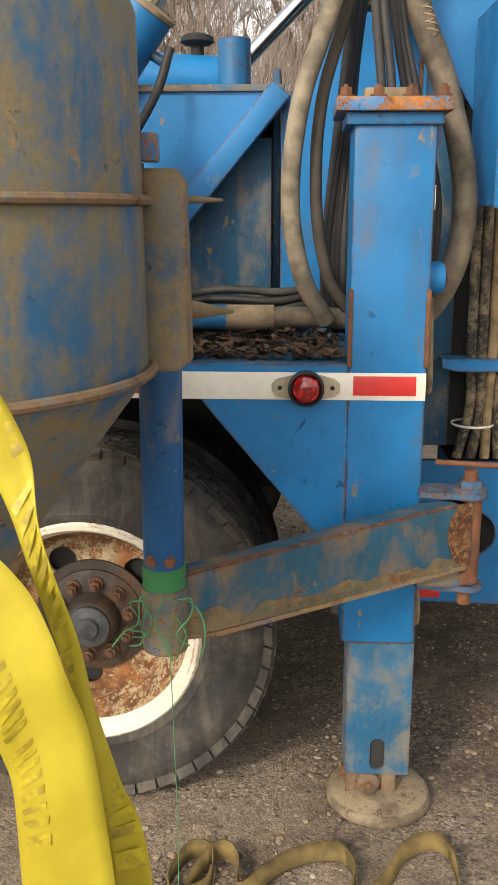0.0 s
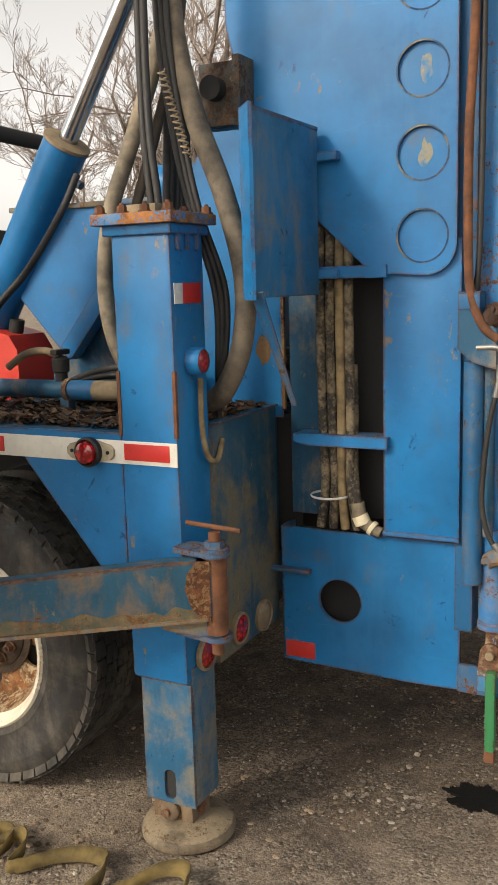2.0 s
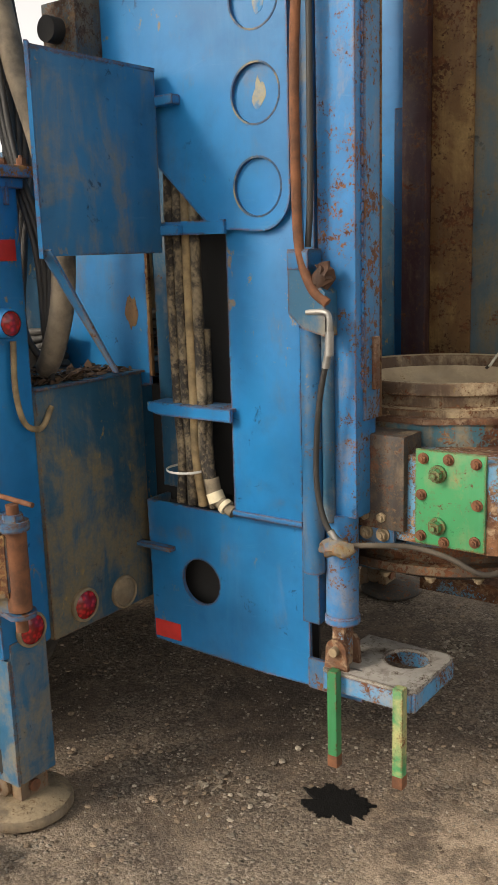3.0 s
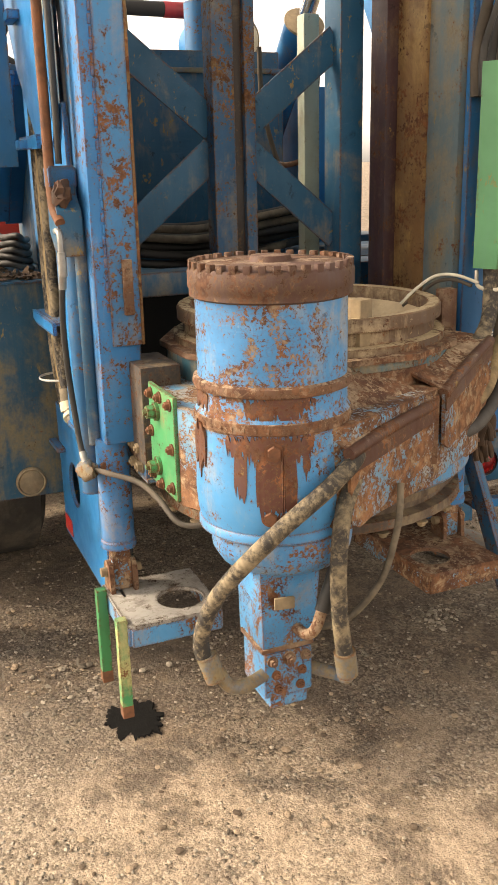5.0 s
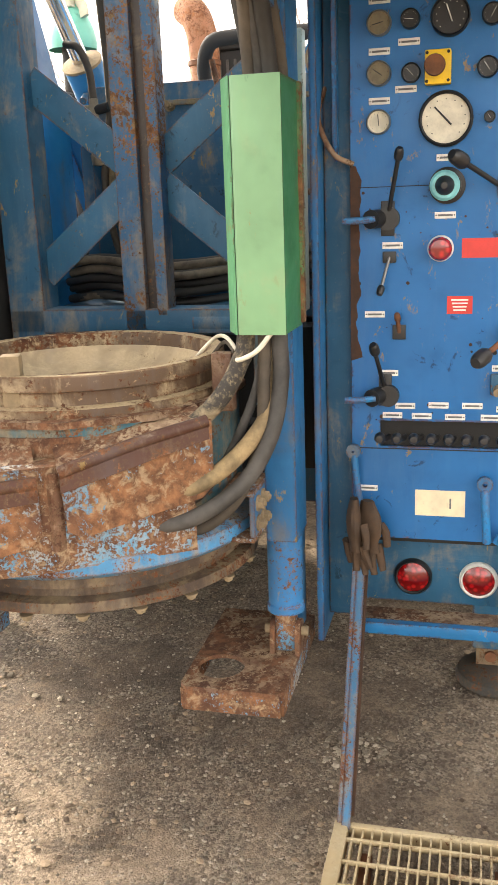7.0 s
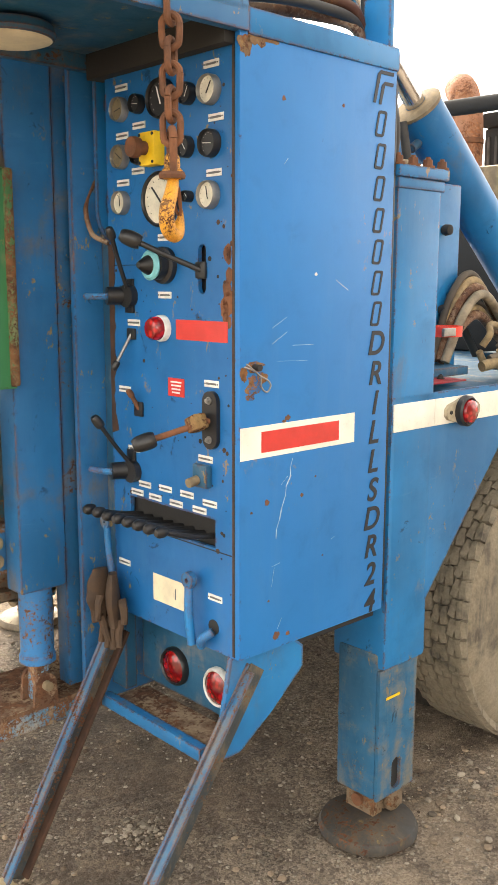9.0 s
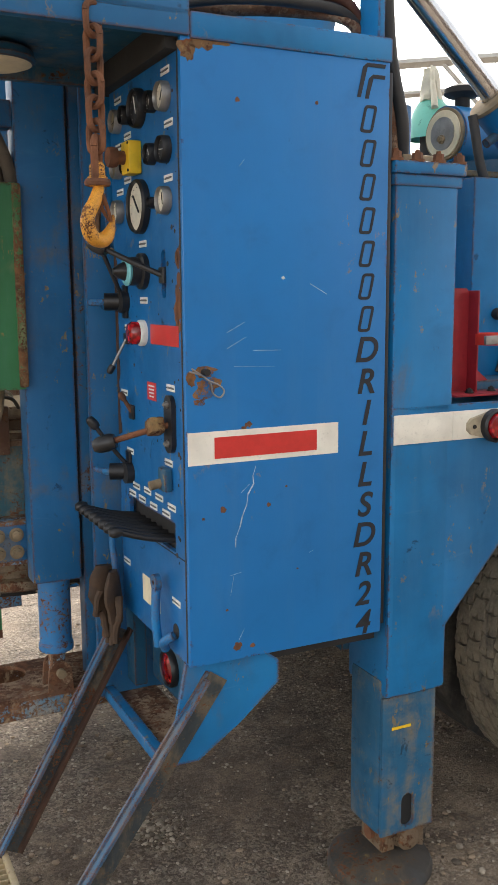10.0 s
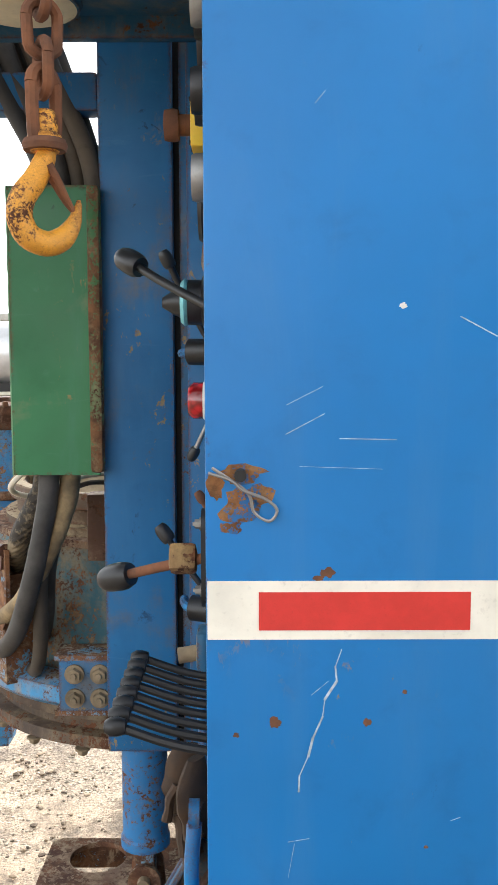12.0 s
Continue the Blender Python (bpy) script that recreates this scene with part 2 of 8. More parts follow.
    r = k.math("MAXIMUM", k.step(mid, 0.3, 0.8, rough * 0.85, rough * 1.35), k.math("MAXIMUM", k.math("MULTIPLY", bare, 0.88), k.math("MULTIPLY", dust, 0.8)))
    h = k.math("ADD", k.math("MULTIPLY", bare, -0.6), k.math("ADD", k.math("MULTIPLY", k.noise(70, 6, 0.7), k.math("ADD", k.math("MULTIPLY", bare, 0.9), 0.12)), k.math("MULTIPLY", big, 0.8)))
    k.bsdf.inputs["Specular IOR Level"].default_value = 0.38
    return k.done(col, r, h, 0.35, 0.0025)


def plain(name, colour, rough=0.5, metal=0.0, vary=0.12, scale=12.0, bump=0.1, grain=90.0):
    k = Nodes(name)
    n = k.noise(scale, 6, 0.6)
    f = k.noise(grain, 5, 0.65)
    col = k.mix(k.step(n, 0.3, 0.7), shade(colour, 1 - vary), shade(colour, 1 + vary))
    col = k.mix(k.step(f, 0.55, 0.75, 0, 0.5), col, shade(colour, 0.7))
    return k.done(col, k.step(n, 0.3, 0.7, rough * 0.85, min(1, rough * 1.2)), f, bump, 0.002, metal)


BLUE = (.006, .155, .375)
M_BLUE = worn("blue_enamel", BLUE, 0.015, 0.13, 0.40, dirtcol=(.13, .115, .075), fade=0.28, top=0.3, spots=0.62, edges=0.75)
M_DOOR = worn("door_blue_enamel", (.010, .168, .46), 0.0012, 0.006, 0.38, fade=0.07, scuffs=0.06, spots=0.12, edges=0.3)
# Panel blue set deeper for the shade under the canopy; chips are wear.
M_PANEL = worn("chipped_shaded_panel_blue", (.006, .125, .345), 0.02, 0.05, 0.42, dirtcol=(.10, .11, .09), fade=0.18, spots=1.15, edges=0.5, scuffs=0.15)
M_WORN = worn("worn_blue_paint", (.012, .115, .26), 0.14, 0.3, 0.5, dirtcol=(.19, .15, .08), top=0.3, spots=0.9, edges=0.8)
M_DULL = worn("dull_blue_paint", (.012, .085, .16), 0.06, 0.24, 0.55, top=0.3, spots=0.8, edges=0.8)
M_LEG = worn("dusty_leg_blue", (.016, .11, .21), 0.06, 0.52, 0.6, dirtcol=(.22, .18, .11), scale=1.5, edges=0.6)
M_TAIL = worn("stained_tail_blue", (.012, .07, .12), 0.05, 0.62, 0.55, dirtcol=(.21, .155, .07), edges=0.7)
RUSTY = (.125, .050, .025)
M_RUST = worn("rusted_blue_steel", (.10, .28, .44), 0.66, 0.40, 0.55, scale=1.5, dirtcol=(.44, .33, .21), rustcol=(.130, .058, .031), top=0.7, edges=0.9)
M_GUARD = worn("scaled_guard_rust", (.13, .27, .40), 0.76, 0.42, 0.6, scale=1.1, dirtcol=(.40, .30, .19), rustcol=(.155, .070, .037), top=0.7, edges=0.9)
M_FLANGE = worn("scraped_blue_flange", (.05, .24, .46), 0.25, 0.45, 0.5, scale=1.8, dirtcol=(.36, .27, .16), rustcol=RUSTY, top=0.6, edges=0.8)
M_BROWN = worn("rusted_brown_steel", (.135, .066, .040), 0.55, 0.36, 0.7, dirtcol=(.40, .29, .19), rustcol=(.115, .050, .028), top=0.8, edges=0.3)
M_DRUM = worn("chipped_light_blue_paint", (.045, .23, .48), 0.38, 0.28, 0.5, scale=1.5, dirtcol=(.38, .33, .24), rustcol=RUSTY, edges=0.9)
M_DRUML = worn("rust_scabbed_drum_blue", (.045, .23, .46), 0.27, 0.30, 0.5, scale=1.1, dirtcol=(.38, .33, .24), rustcol=RUSTY, edges=0.9)
M_COLUMN = worn("flaked_blue_column_paint", (.022, .17, .40), 0.22, 0.22, 0.5, scale=1.4, rustcol=RUSTY, edges=0.8)
M_PATCHY = worn("rust_patched_strip_blue", (.030, .17, .36), 0.36, 0.24, 0.5, scale=0.9, rustcol=(.11, .047, .026), dirtcol=(.30, .22, .13), edges=0.9)
M_COLB = worn("weathered_column_blue", (.012, .13, .31), 0.035, 0.26, 0.5, dirtcol=(.15, .12, .07), spots=1.1, edges=0.9)
M_STRIP = worn("grey_blue_strip_paint", (.10, .15, .17), 0.14, 0.5, 0.6, dirtcol=(.24, .18, .10), rustcol=RUSTY)
M_SCUFF = worn("scuffed_arm_paint", (.02, .12, .24), 0.32, 0.45, 0.5, scale=2, dirtcol=(.17, .14, .10), edges=0.9)
M_TAN = worn("dusty_blue_hopper_paint", (.02, .12, .25), 0.07, 0.80, 0.6, dirtcol=(.22, .165, .072), rustcol=(.14, .055, .02), spots=1.3)
M_LEAF = worn("tan_crusted_steel", (.03, .11, .22), 0.16, 0.88, 0.7, dirtcol=(.21, .155, .075), rustcol=(.15, .06, .022), scale=2.0, edges=0.9)
M_ARM = worn("weathered_arm_paint", (.012, .075, .125), 0.10, 0.40, 0.55, dirtcol=(.22, .125, .045), scale=1.6, spots=0.8, edges=1.1)
M_CRUST = worn("tan_mud_crust", (.075, .085, .06), 0.35, 0.5, 0.85, dirtcol=(.215, .145, .068), rustcol=(.13, .06, .026), scale=2.5, edges=0)
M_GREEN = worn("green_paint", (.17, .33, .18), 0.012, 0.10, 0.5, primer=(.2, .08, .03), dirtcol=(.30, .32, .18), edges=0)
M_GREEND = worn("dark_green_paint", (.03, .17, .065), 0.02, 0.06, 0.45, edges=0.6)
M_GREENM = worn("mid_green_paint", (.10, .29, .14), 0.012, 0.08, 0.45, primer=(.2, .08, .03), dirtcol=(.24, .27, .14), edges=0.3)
M_GREENR = worn("rust_crusted_green", (.05, .16, .06), 0.5, 0.3, 0.7, scale=2, rustcol=(.11, .05, .024), edges=0.8)
M_GREEN2 = worn("bright_green_paint", (.05, .30, .12), 0.12, 0.25, 0.45, edges=0.9)
M_ORANGE = worn("orange_rusted_plate", (.02, .17, .38), 0.55, 0.22, 0.6, primer=(.20, .09, .03), rustcol=(.27, .105, .03), scale=2.2, top=0.35, edges=0.5)
M_RUSTY = plain("bare_rust", (.15, .062, .03), 0.9, 0, 0.4, 20, 0.5)
M_MAROON = worn("dark_maroon_guide", (.045, .02, .022), 0.2, 0.15, 0.45)
M_TANRUST = worn("tan_rust_guide", (.17, .09, .036), 0.45, 0.32, 0.6, dirtcol=(.42, .28, .11), edges=0.4)
M_DUSTY = plain("dusty_tan_steel", (.24, .18, .11), 0.85, 0, 0.35, 14, 0.4)
M_CHROME = plain("chrome_rod", (.62, .62, .63), 0.18, 1.0, 0.1, 8, 0.02)
M_STEEL = plain("dull_steel", (.33, .32, .30), 0.5, 0.8, 0.2, 20, 0.15)
M_RUBBER = worn("tyre_rubber", (.035, .032, .029), 0.002, 0.5, 0.8, dirtcol=(.125, .108, .085), rustcol=(.06, .05, .04), top=0.2, scuffs=0.25, spots=0, edges=0)
M_RUBBERT = worn("dusty_tyre_rubber", (.085, .074, .060), 0.002, 0.85, 0.9, dirtcol=(.27, .225, .16), rustcol=(.06, .05, .04), scuffs=0.2, spots=0, edges=0)
M_TREAD = worn("dusty_tread_rubber", (.045, .041, .036), 0.002, 0.55, 0.85, dirtcol=(.125, .105, .08), rustcol=(.06, .05, .04), scuffs=0.15, spots=0, edges=0)
M_BLACK = plain("black_plastic", (.014, .014, .015), 0.42, 0, 0.3, 20, 0.1)
# Near-black for grimy or black parts and for sheets standing in for shade.
M_DARK = plain("dark_grime_and_shade", (.022, .021, .020), 0.85, 0, 0.4, 8, 0.3)
M_HOSE = plain("dusty_grey_hose", (.13, .105, .075), 0.8, 0, 0.5, 16, 0.3)
M_HOSET = plain("tan_hose", (.25, .18, .095), 0.8, 0, 0.5, 16, 0.3)
M_HOSEG = plain("greasy_black_hose", (.05, .046, .042), 0.65, 0, 0.6, 9, 0.25)
M_HOSED = plain("grimy_hose", (.075, .06, .045), 0.8, 0, 0.4, 9, 0.25)
M_HOSEB = plain("black_hose", (.028, .026, .024), 0.6, 0, 0.4, 9, 0.2)
M_WHITE = plain("white_band_paint", (.76, .73, .64), 0.5, 0, 0.1, 9, 0.1)
M_REDTAPE = plain("red_reflective_tape", (.58, .035, .03), 0.35, 0, 0.08, 30, 0.15, 400)
M_RED = plain("red_paint", (.30, .018, .024), 0.45, 0, 0.25, 10, 0.1)
M_YELLOW = plain("yellow_plastic", (.78, .50, .02), 0.45, 0, 0.1, 14, 0.05)
M_LABEL = plain("label_white", (.70, .69, .64), 0.5, 0, 0.12, 40, 0.05)
M_SCRATCH = plain("pale_scratch", (.38, .47, .54), 0.6, 0, 0.35, 60, 0.05)
M_INK = plain("black_ink", (.012, .014, .02), 0.5, 0, 0.2, 30, 0.03)
M_GREYINK = plain("grey_print", (.12, .12, .12), 0.6, 0, 0.2, 30, 0.03)
M_LAMPB = plain("aged_cream_plate", (.36, .31, .22), 0.6, 0, 0.3, 20, 0.15)
M_CREAM = plain("cream_paper", (.68, .60, .42), 0.7, 0, 0.12, 12, 0.1)
M_RIMW = worn("white_rim_paint", (.74, .68, .54), 0.04, 0.12, 0.5, rustcol=(.2, .09, .03))
M_HUB = worn("greasy_hub_rust", (.030, .019, .013), 0.2, 0.08, 0.6, rustcol=(.055, .026, .014), dirtcol=(.16, .11, .06))
M_HUBNUT = plain("browned_wheel_nut", (.085, .042, .022), 0.8, 0, 0.4, 20, 0.4)
M_GREASE = plain("grey_hub_grease", (.06, .065, .068), 0.5, 0.3, 0.4, 30, 0.3)
M_RIMR = worn("rusted_rim_paint", (.42, .32, .2), 0.52, 0.45, 0.7, rustcol=(.16, .065, .025))
M_LEATHER = plain("brown_glove_leather", (.065, .038, .022), 0.85, 0, 0.35, 18, 0.4)
M_HOOK = worn("orange_hook_paint", (.66, .30, .03), 0.30, 0.06, 0.45, scale=3, edges=0.9, spots=0.3)
M_DIAL = plain("aged_dial", (.60, .56, .45), 0.5, 0, 0.15, 30, 0.05)
M_TURQ = plain("turquoise_enamel", (.16, .46, .50), 0.4, 0, 0.2, 30, 0.05)
M_BRONZE = plain("browned_dial", (.17, .14, .085), 0.5, 0, 0.25, 30, 0.05)
M_HOSEP = plain("pale_grey_hose", (.22, .18, .125), 0.8, 0, 0.45, 14, 0.3)
M_STRAP = plain("dirty_yellow_webbing", (.155, .108, .036), 0.9, 0, 0.5, 14, 0.4, 300)
M_TWINE = plain("green_twine", (.06, .20, .09), 0.8, 0, 0.3, 14, 0.2)
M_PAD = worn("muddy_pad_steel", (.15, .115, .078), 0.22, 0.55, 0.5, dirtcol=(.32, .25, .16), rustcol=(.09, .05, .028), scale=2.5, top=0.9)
M_GRATE = worn("sandy_grating_steel", (.40, .31, .18), 0.08, 0.5, 0.8, dirtcol=(.46, .38, .25))
M_BAG = plain("pale_cloth", (.62, .58, .46), 0.9, 0, 0.15, 5, 0.4)


def lens_material(name, colour):
    k = Nodes(name)
    d = k.voronoi(62)
    k.done(k.mix(k.step(d, 0.15, 0.6), colour, shade(colour, 0.35)), 0.2, d, 0.3, 0.002)
    k.bsdf.inputs["Coat Weight"].default_value = 0.6
    return k.mat


M_LENS = lens_material("red_lens", (.55, .014, .018))
M_LENSD = lens_material("dark_red_lens", (.40, .008, .010))


def ribbon_material():
    k = Nodes("yellow_caution_ribbon")
    n = k.noise(14, 5, 0.6)
    col = k.mix(k.step(n, 0.3, 0.7), (.38, .30, .012), (.47, .39, .025))
    k.done(col, 0.75, n, 0.25, 0.004)
    k.bsdf.inputs["Transmission Weight"].default_value = 0.0
    return k.mat


M_RIBBON = ribbon_material()


def ground_material():
    k = Nodes("packed_gravel")

    def patch(cx, cy, rx, ry, lo, hi):
        """One where the ragged patch about (cx, cy) lies, zero outside."""
        a = k.node("ShaderNodeVectorMath")
        a.operation = "SUBTRACT"
        k.link(k.pos, a.inputs[0])
        a.inputs[1].default_value = (cx, cy, 0)
        b = k.node("ShaderNodeVectorMath")
        b.operation = "MULTIPLY"
        k.link(a.outputs[0], b.inputs[0])
        b.inputs[1].default_value = (1 / rx, 1 / ry, 0)
        c = k.node("ShaderNodeVectorMath")
        c.operation = "LENGTH"
        k.link(b.outputs[0], c.inputs[0])
        d = k.math("ADD", c.outputs["Value"], k.math("MULTIPLY", k.noise(1.9, 8, 0.68, bend=0.5), 1.5))
        return k.step(d, hi, lo)

    def grains(scale, wobble=0.5):
        """Pebbles packed side by side: a shade and a height for each."""
        nz = k.node("ShaderNodeTexNoise")
        nz.inputs["Scale"].default_value = scale * 1.3
        k.link(k.pos, nz.inputs["Vector"])
        w = k.node("ShaderNodeVectorMath")
        w.operation = "MULTIPLY_ADD"
        k.link(nz.outputs["Color"], w.inputs[0])
        w.inputs[1].default_value = (wobble / scale,) * 3
        k.link(k.pos, w.inputs[2])
        n = k.node("ShaderNodeTexVoronoi")
        k.link(w.outputs[0], n.inputs["Vector"])
        n.inputs["Scale"].default_value = scale
        sep = k.node("ShaderNodeSeparateColor")
        k.link(n.outputs["Color"], sep.inputs[0])
        return sep.outputs[0], k.step(n.outputs["Distance"], 0.62, 0.0), sep.outputs[1]

    big = k.noise(1.1, 8, 0.65, bend=0.4)
    mid = k.noise(5.5, 10, 0.74, bend=0.4)
    fine = k.noise(160, 6, 0.72)
    s1, h1, q1 = grains(120)
    s2, h2, q2 = grains(48)
    s3, h3, q3 = grains(24)
    soil = k.mix(k.step(mid, 0.36, 0.64), (.125, .088, .062), (.40, .31, .22))
    soil = k.mix(k.step(big, 0.42, 0.60, 0, 0.7), soil, (.42, .325, .23))
    # Wet soil under the rig, darkened further to carry the rig's ground shadow.
    damp_and_shade = patch(.85, 3.5, 1.1, 1.15, 1.25, 2.1)
    soil = k.mix(k.math("MULTIPLY", damp_and_shade, 0.88), soil, k.mix(k.step(mid, 0.4, 0.62), (.048, .034, .025), (.15, .10, .065)))
    # A second ragged patch of browner, darker soil beside the cabinet.
    brown_patch = patch(.95, 5.0, 1.15, .8, 1.2, 2.1)
    soil = k.mix(k.math("MULTIPLY", brown_patch, 0.3), soil, k.mix(k.step(mid, 0.4, 0.62), (.07, .05, .036), (.19, .14, .095)))
    stain = k.step(k.noise(2.6, 10, 0.72, bend=0.8), 0.54, 0.62, 0, 0.7)
    soil = k.mix(stain, soil, (.105, .074, .052))
    sand = k.math("MULTIPLY", patch(2.15, 2.75, .85, 1.1, 1.2, 2.0), k.step(k.noise(3.2, 9, 0.7, bend=0.6), 0.42, 0.54))
    soil = k.mix(k.math("MULTIPLY", sand, 0.9), soil, (.55, .42, .30))
    clods = k.step(k.noise(30, 9, 0.75, bend=0.5), 0.52, 0.60, 0, 0.75)
    soil = k.mix(clods, soil, k.mix(0.5, soil, (.05, .037, .028)))
    gravelly = k.step(k.noise(1.9, 8, 0.68), 0.42, 0.58)
    grain = k.mix(k.step(s1, 0.05, 0.95), k.mix(0.62, soil, (.05, .038, .029)), k.mix(0.3, soil, (.60, .51, .40)))
    col = k.mix(k.math("ADD", k.math("MULTIPLY", gravelly, 0.55), 0.3), soil, grain)
    on = k.math("MULTIPLY", k.math("MULTIPLY", k.step(q2, 0.62, 0.66), k.step(h2, 0.3, 0.5)), gravelly)
    col = k.mix(k.math("MULTIPLY", on, 0.8), col, k.mix(s2, (.12, .095, .07), (.58, .50, .40)))
    on3 = k.math("MULTIPLY", k.math("MULTIPLY", k.step(q3, 0.90, 0.92), k.step(h3, 0.3, 0.5)), gravelly)
    col = k.mix(k.math("MULTIPLY", on3, 0.7), col, k.mix(s3, (.12, .095, .07), (.46, .39, .31)))
    col = k.mix(k.step(fine, 0.52, 0.38, 0, 0.5), col, (.06, .046, .034))
    on = k.math("ADD", on, k.math("MULTIPLY", on3, 1.5))
    h = k.math("ADD", k.math("MULTIPLY", h1, 0.16), k.math("MULTIPLY", k.math("MULTIPLY", on, h2), 1.2))
    h = k.math("ADD", h, k.math("ADD", k.math("MULTIPLY", fine, 0.18), k.math("MULTIPLY", mid, 1.5)))
    return k.done(col, 0.95, h, 1.0, 0.012)


M_GROUND = ground_material()


def speckled(name, lo, hi, rough=0.9):
    """Many small pieces, each its own shade."""
    k = Nodes(name)
    geo = k.node("ShaderNodeNewGeometry")
    col = k.mix(geo.outputs["Random Per Island"], lo, hi)
    return k.done(col, rough, k.noise(150, 4, 0.7), 0.4, 0.002)


M_STONES = speckled("loose_stones", (.10, .08, .06), (.42, .36, .28))
M_CLODS = speckled("dirt_clods", (.075, .052, .036), (.36, .27, .185), 0.95)
M_LEAVES = speckled("dead_leaves", (.028, .015, .009), (.17, .10, .055))
M_GREYLEAF = speckled("grey_dead_leaves", (.07, .055, .042), (.25, .21, .16))
M_BARK = plain("grey_bark", (.16, .13, .105), 0.95, 0, 0.3, 6, 0.5, 40)
M_TWIG = plain("bare_twigs", (.25, .20, .165), 0.95, 0, 0.3, 2, 0.2, 40)
M_SILVER = plain("silver_tank", (.55, .55, .55), 0.35, 0.6, 0.1, 4, 0.05)
M_CONC = plain("pale_concrete", (.40, .38, .34), 0.9, 0, 0.2, 3, 0.3)
M_PALE = worn("faded_pale_green_paint", (.36, .40, .32), 0.04, 0.3, 0.6)

# ---- ground ----
def spread(lo, hi, fine_lo, fine_hi, step):
    xs = list(np.arange(fine_lo, fine_hi + 1e-6, step))
    d, x = step, fine_hi
    while x < hi:
        d *= 1.35
        x += d
        xs.append(min(x, hi))
    d, x = step, fine_lo
    while x > lo:
        d *= 1.35
        x -= d
        xs.insert(0, max(x, lo))
    return xs


def make_ground():
    xs, ys = spread(-900, 900, -1.6, 3.6, 0.04), spread(-900, 900, 1.2, 6.2, 0.04)
    verts = []
    for y in ys:
        for x in xs:
            near = 1 / (1 + (max(0, abs(x - 1) - 3) + max(0, abs(y - 3.7) - 3)) * 0.2)
            z = 0.012 * noise.noise(Vector((x * 1.1, y * 1.1, 3))) + 0.006 * noise.noise(Vector((x * 5, y * 5, 7))) + 0.003 * noise.noise(Vector((x * 15, y * 15, 1)))
            verts.append((x, y, z * near - 0.006))
    n = len(xs)
    faces = [(j * n + i, j * n + i + 1, (j + 1) * n + i + 1, (j + 1) * n + i) for j in range(len(ys) - 1) for i in range(n - 1)]
    me = bpy.data.meshes.new("ground")
    me.from_pydata(verts, [], faces)
    me.shade_smooth()
    me.materials.append(M_GROUND)
    tagged(new("ground", me), "packed grey-brown gravel yard, dusty with small stones", "ground", kind="structure")


make_ground()
rng = random.Random(5)
ICO = bmesh.new()
bmesh.ops.create_icosphere(ICO, subdivisions=1, radius=1)
ICO_V, ICO_F = [v.co.copy() for v in ICO.verts], [[v.index for v in f.verts] for f in ICO.faces]
ICO.free()


def scatter_stones(name, count, spot, size, mat, label, squash=0.6):
    verts, faces = [], []
    for _ in range(count):
        x, y = spot()
        s = size * (0.35 + 1.5 * rng.random() ** 3)
        m = Euler((rng.random() * 6, rng.random() * 6, rng.random() * 6)).to_matrix()
        q = Euler((0, 0, rng.random() * 6)).to_matrix()
        o = len(verts)
        f = [0.7 + 0.6 * rng.random() for _ in range(3)]
        for v in ICO_V:
            w = m @ v
            w = q @ Vector((w.x * f[0], w.y * f[1], w.z * f[2] * squash)) * s
            verts.append((x + w.x, y + w.y, max(0.0, s * 0.22) + w.z - 0.004))
        faces += [[i + o for i in t] for t in ICO_F]
    me = bpy.data.meshes.new(name)
    me.from_pydata(verts, [], faces)
    me.materials.append(mat)
    return tagged(new(name, me), label, name.replace("_", " "), kind="stuff")


scatter_stones("gravel", 16000, lambda: (rng.uniform(-1.5, 3.4), rng.uniform(1.6, 5.9)), 0.0040, M_STONES, "loose grey and tan gravel stones on the yard")


def clod_spot():
    cx, cy, r = rng.choice(CLOD_SPOTS)
    return rng.gauss(cx, r), rng.gauss(cy, r)


CLOD_SPOTS = [(rng.uniform(-.6, 3.2), rng.uniform(1.7, 5.8), rng.uniform(.05, .28)) for _ in range(60)]
scatter_stones("dirt_clods", 4200, clod_spot, 0.0075, M_CLODS, "crumbled brown dirt clods strewn over the yard", 0.45)


def heap_spot():
    cx, cy, r = rng.choice([(1.16, 4.21, .05), (1.16, 4.21, .04), (.95, 2.82, .16), (.2, 4.9, .2), (-.3, 2.0, .35)])
    return rng.gauss(cx, r), rng.gauss(cy, r)


scatter_stones("stone_heap", 420, heap_spot, 0.0085, M_STONES, "small heaps of pale crushed stone on the yard")


def leaf_litter(name, count, spot, label, m=RIG, mat=M_LEAVES, size=.034):
    verts, faces = [], []
    for _ in range(count):
        x, y, z = spot()
        l, w = size * rng.uniform(.3, 1.0), size * rng.uniform(.15, .42)
        q = Matrix.Translation((x, y, z)) @ Euler((rng.gauss(0, .35), rng.gauss(0, .35), rng.random() * 6.3)).to_matrix().to_4x4()
        o, c = len(verts), rng.uniform(-.3, .5) * w
        for p in ((-l, 0, c), (-l * .3, -w, 0), (l * .5, -w * .7, 0), (l, 0, c), (l * .5, w * .7, 0), (-l * .3, w, 0), (0, 0, -c * .6)):
            verts.append(q @ Vector(p))
        faces += [(o + a, o + b, o + 6) for a, b in ((0, 1), (1, 2), (2, 3), (3, 4), (4, 5), (5, 0))]
    me = bpy.data.meshes.new(name)
    me.from_pydata(verts, [], faces)
    me.materials.append(mat)
    ob = new(name, me)
    ob.matrix_world = m
    return tagged(ob, label, "dead leaves", kind="stuff")


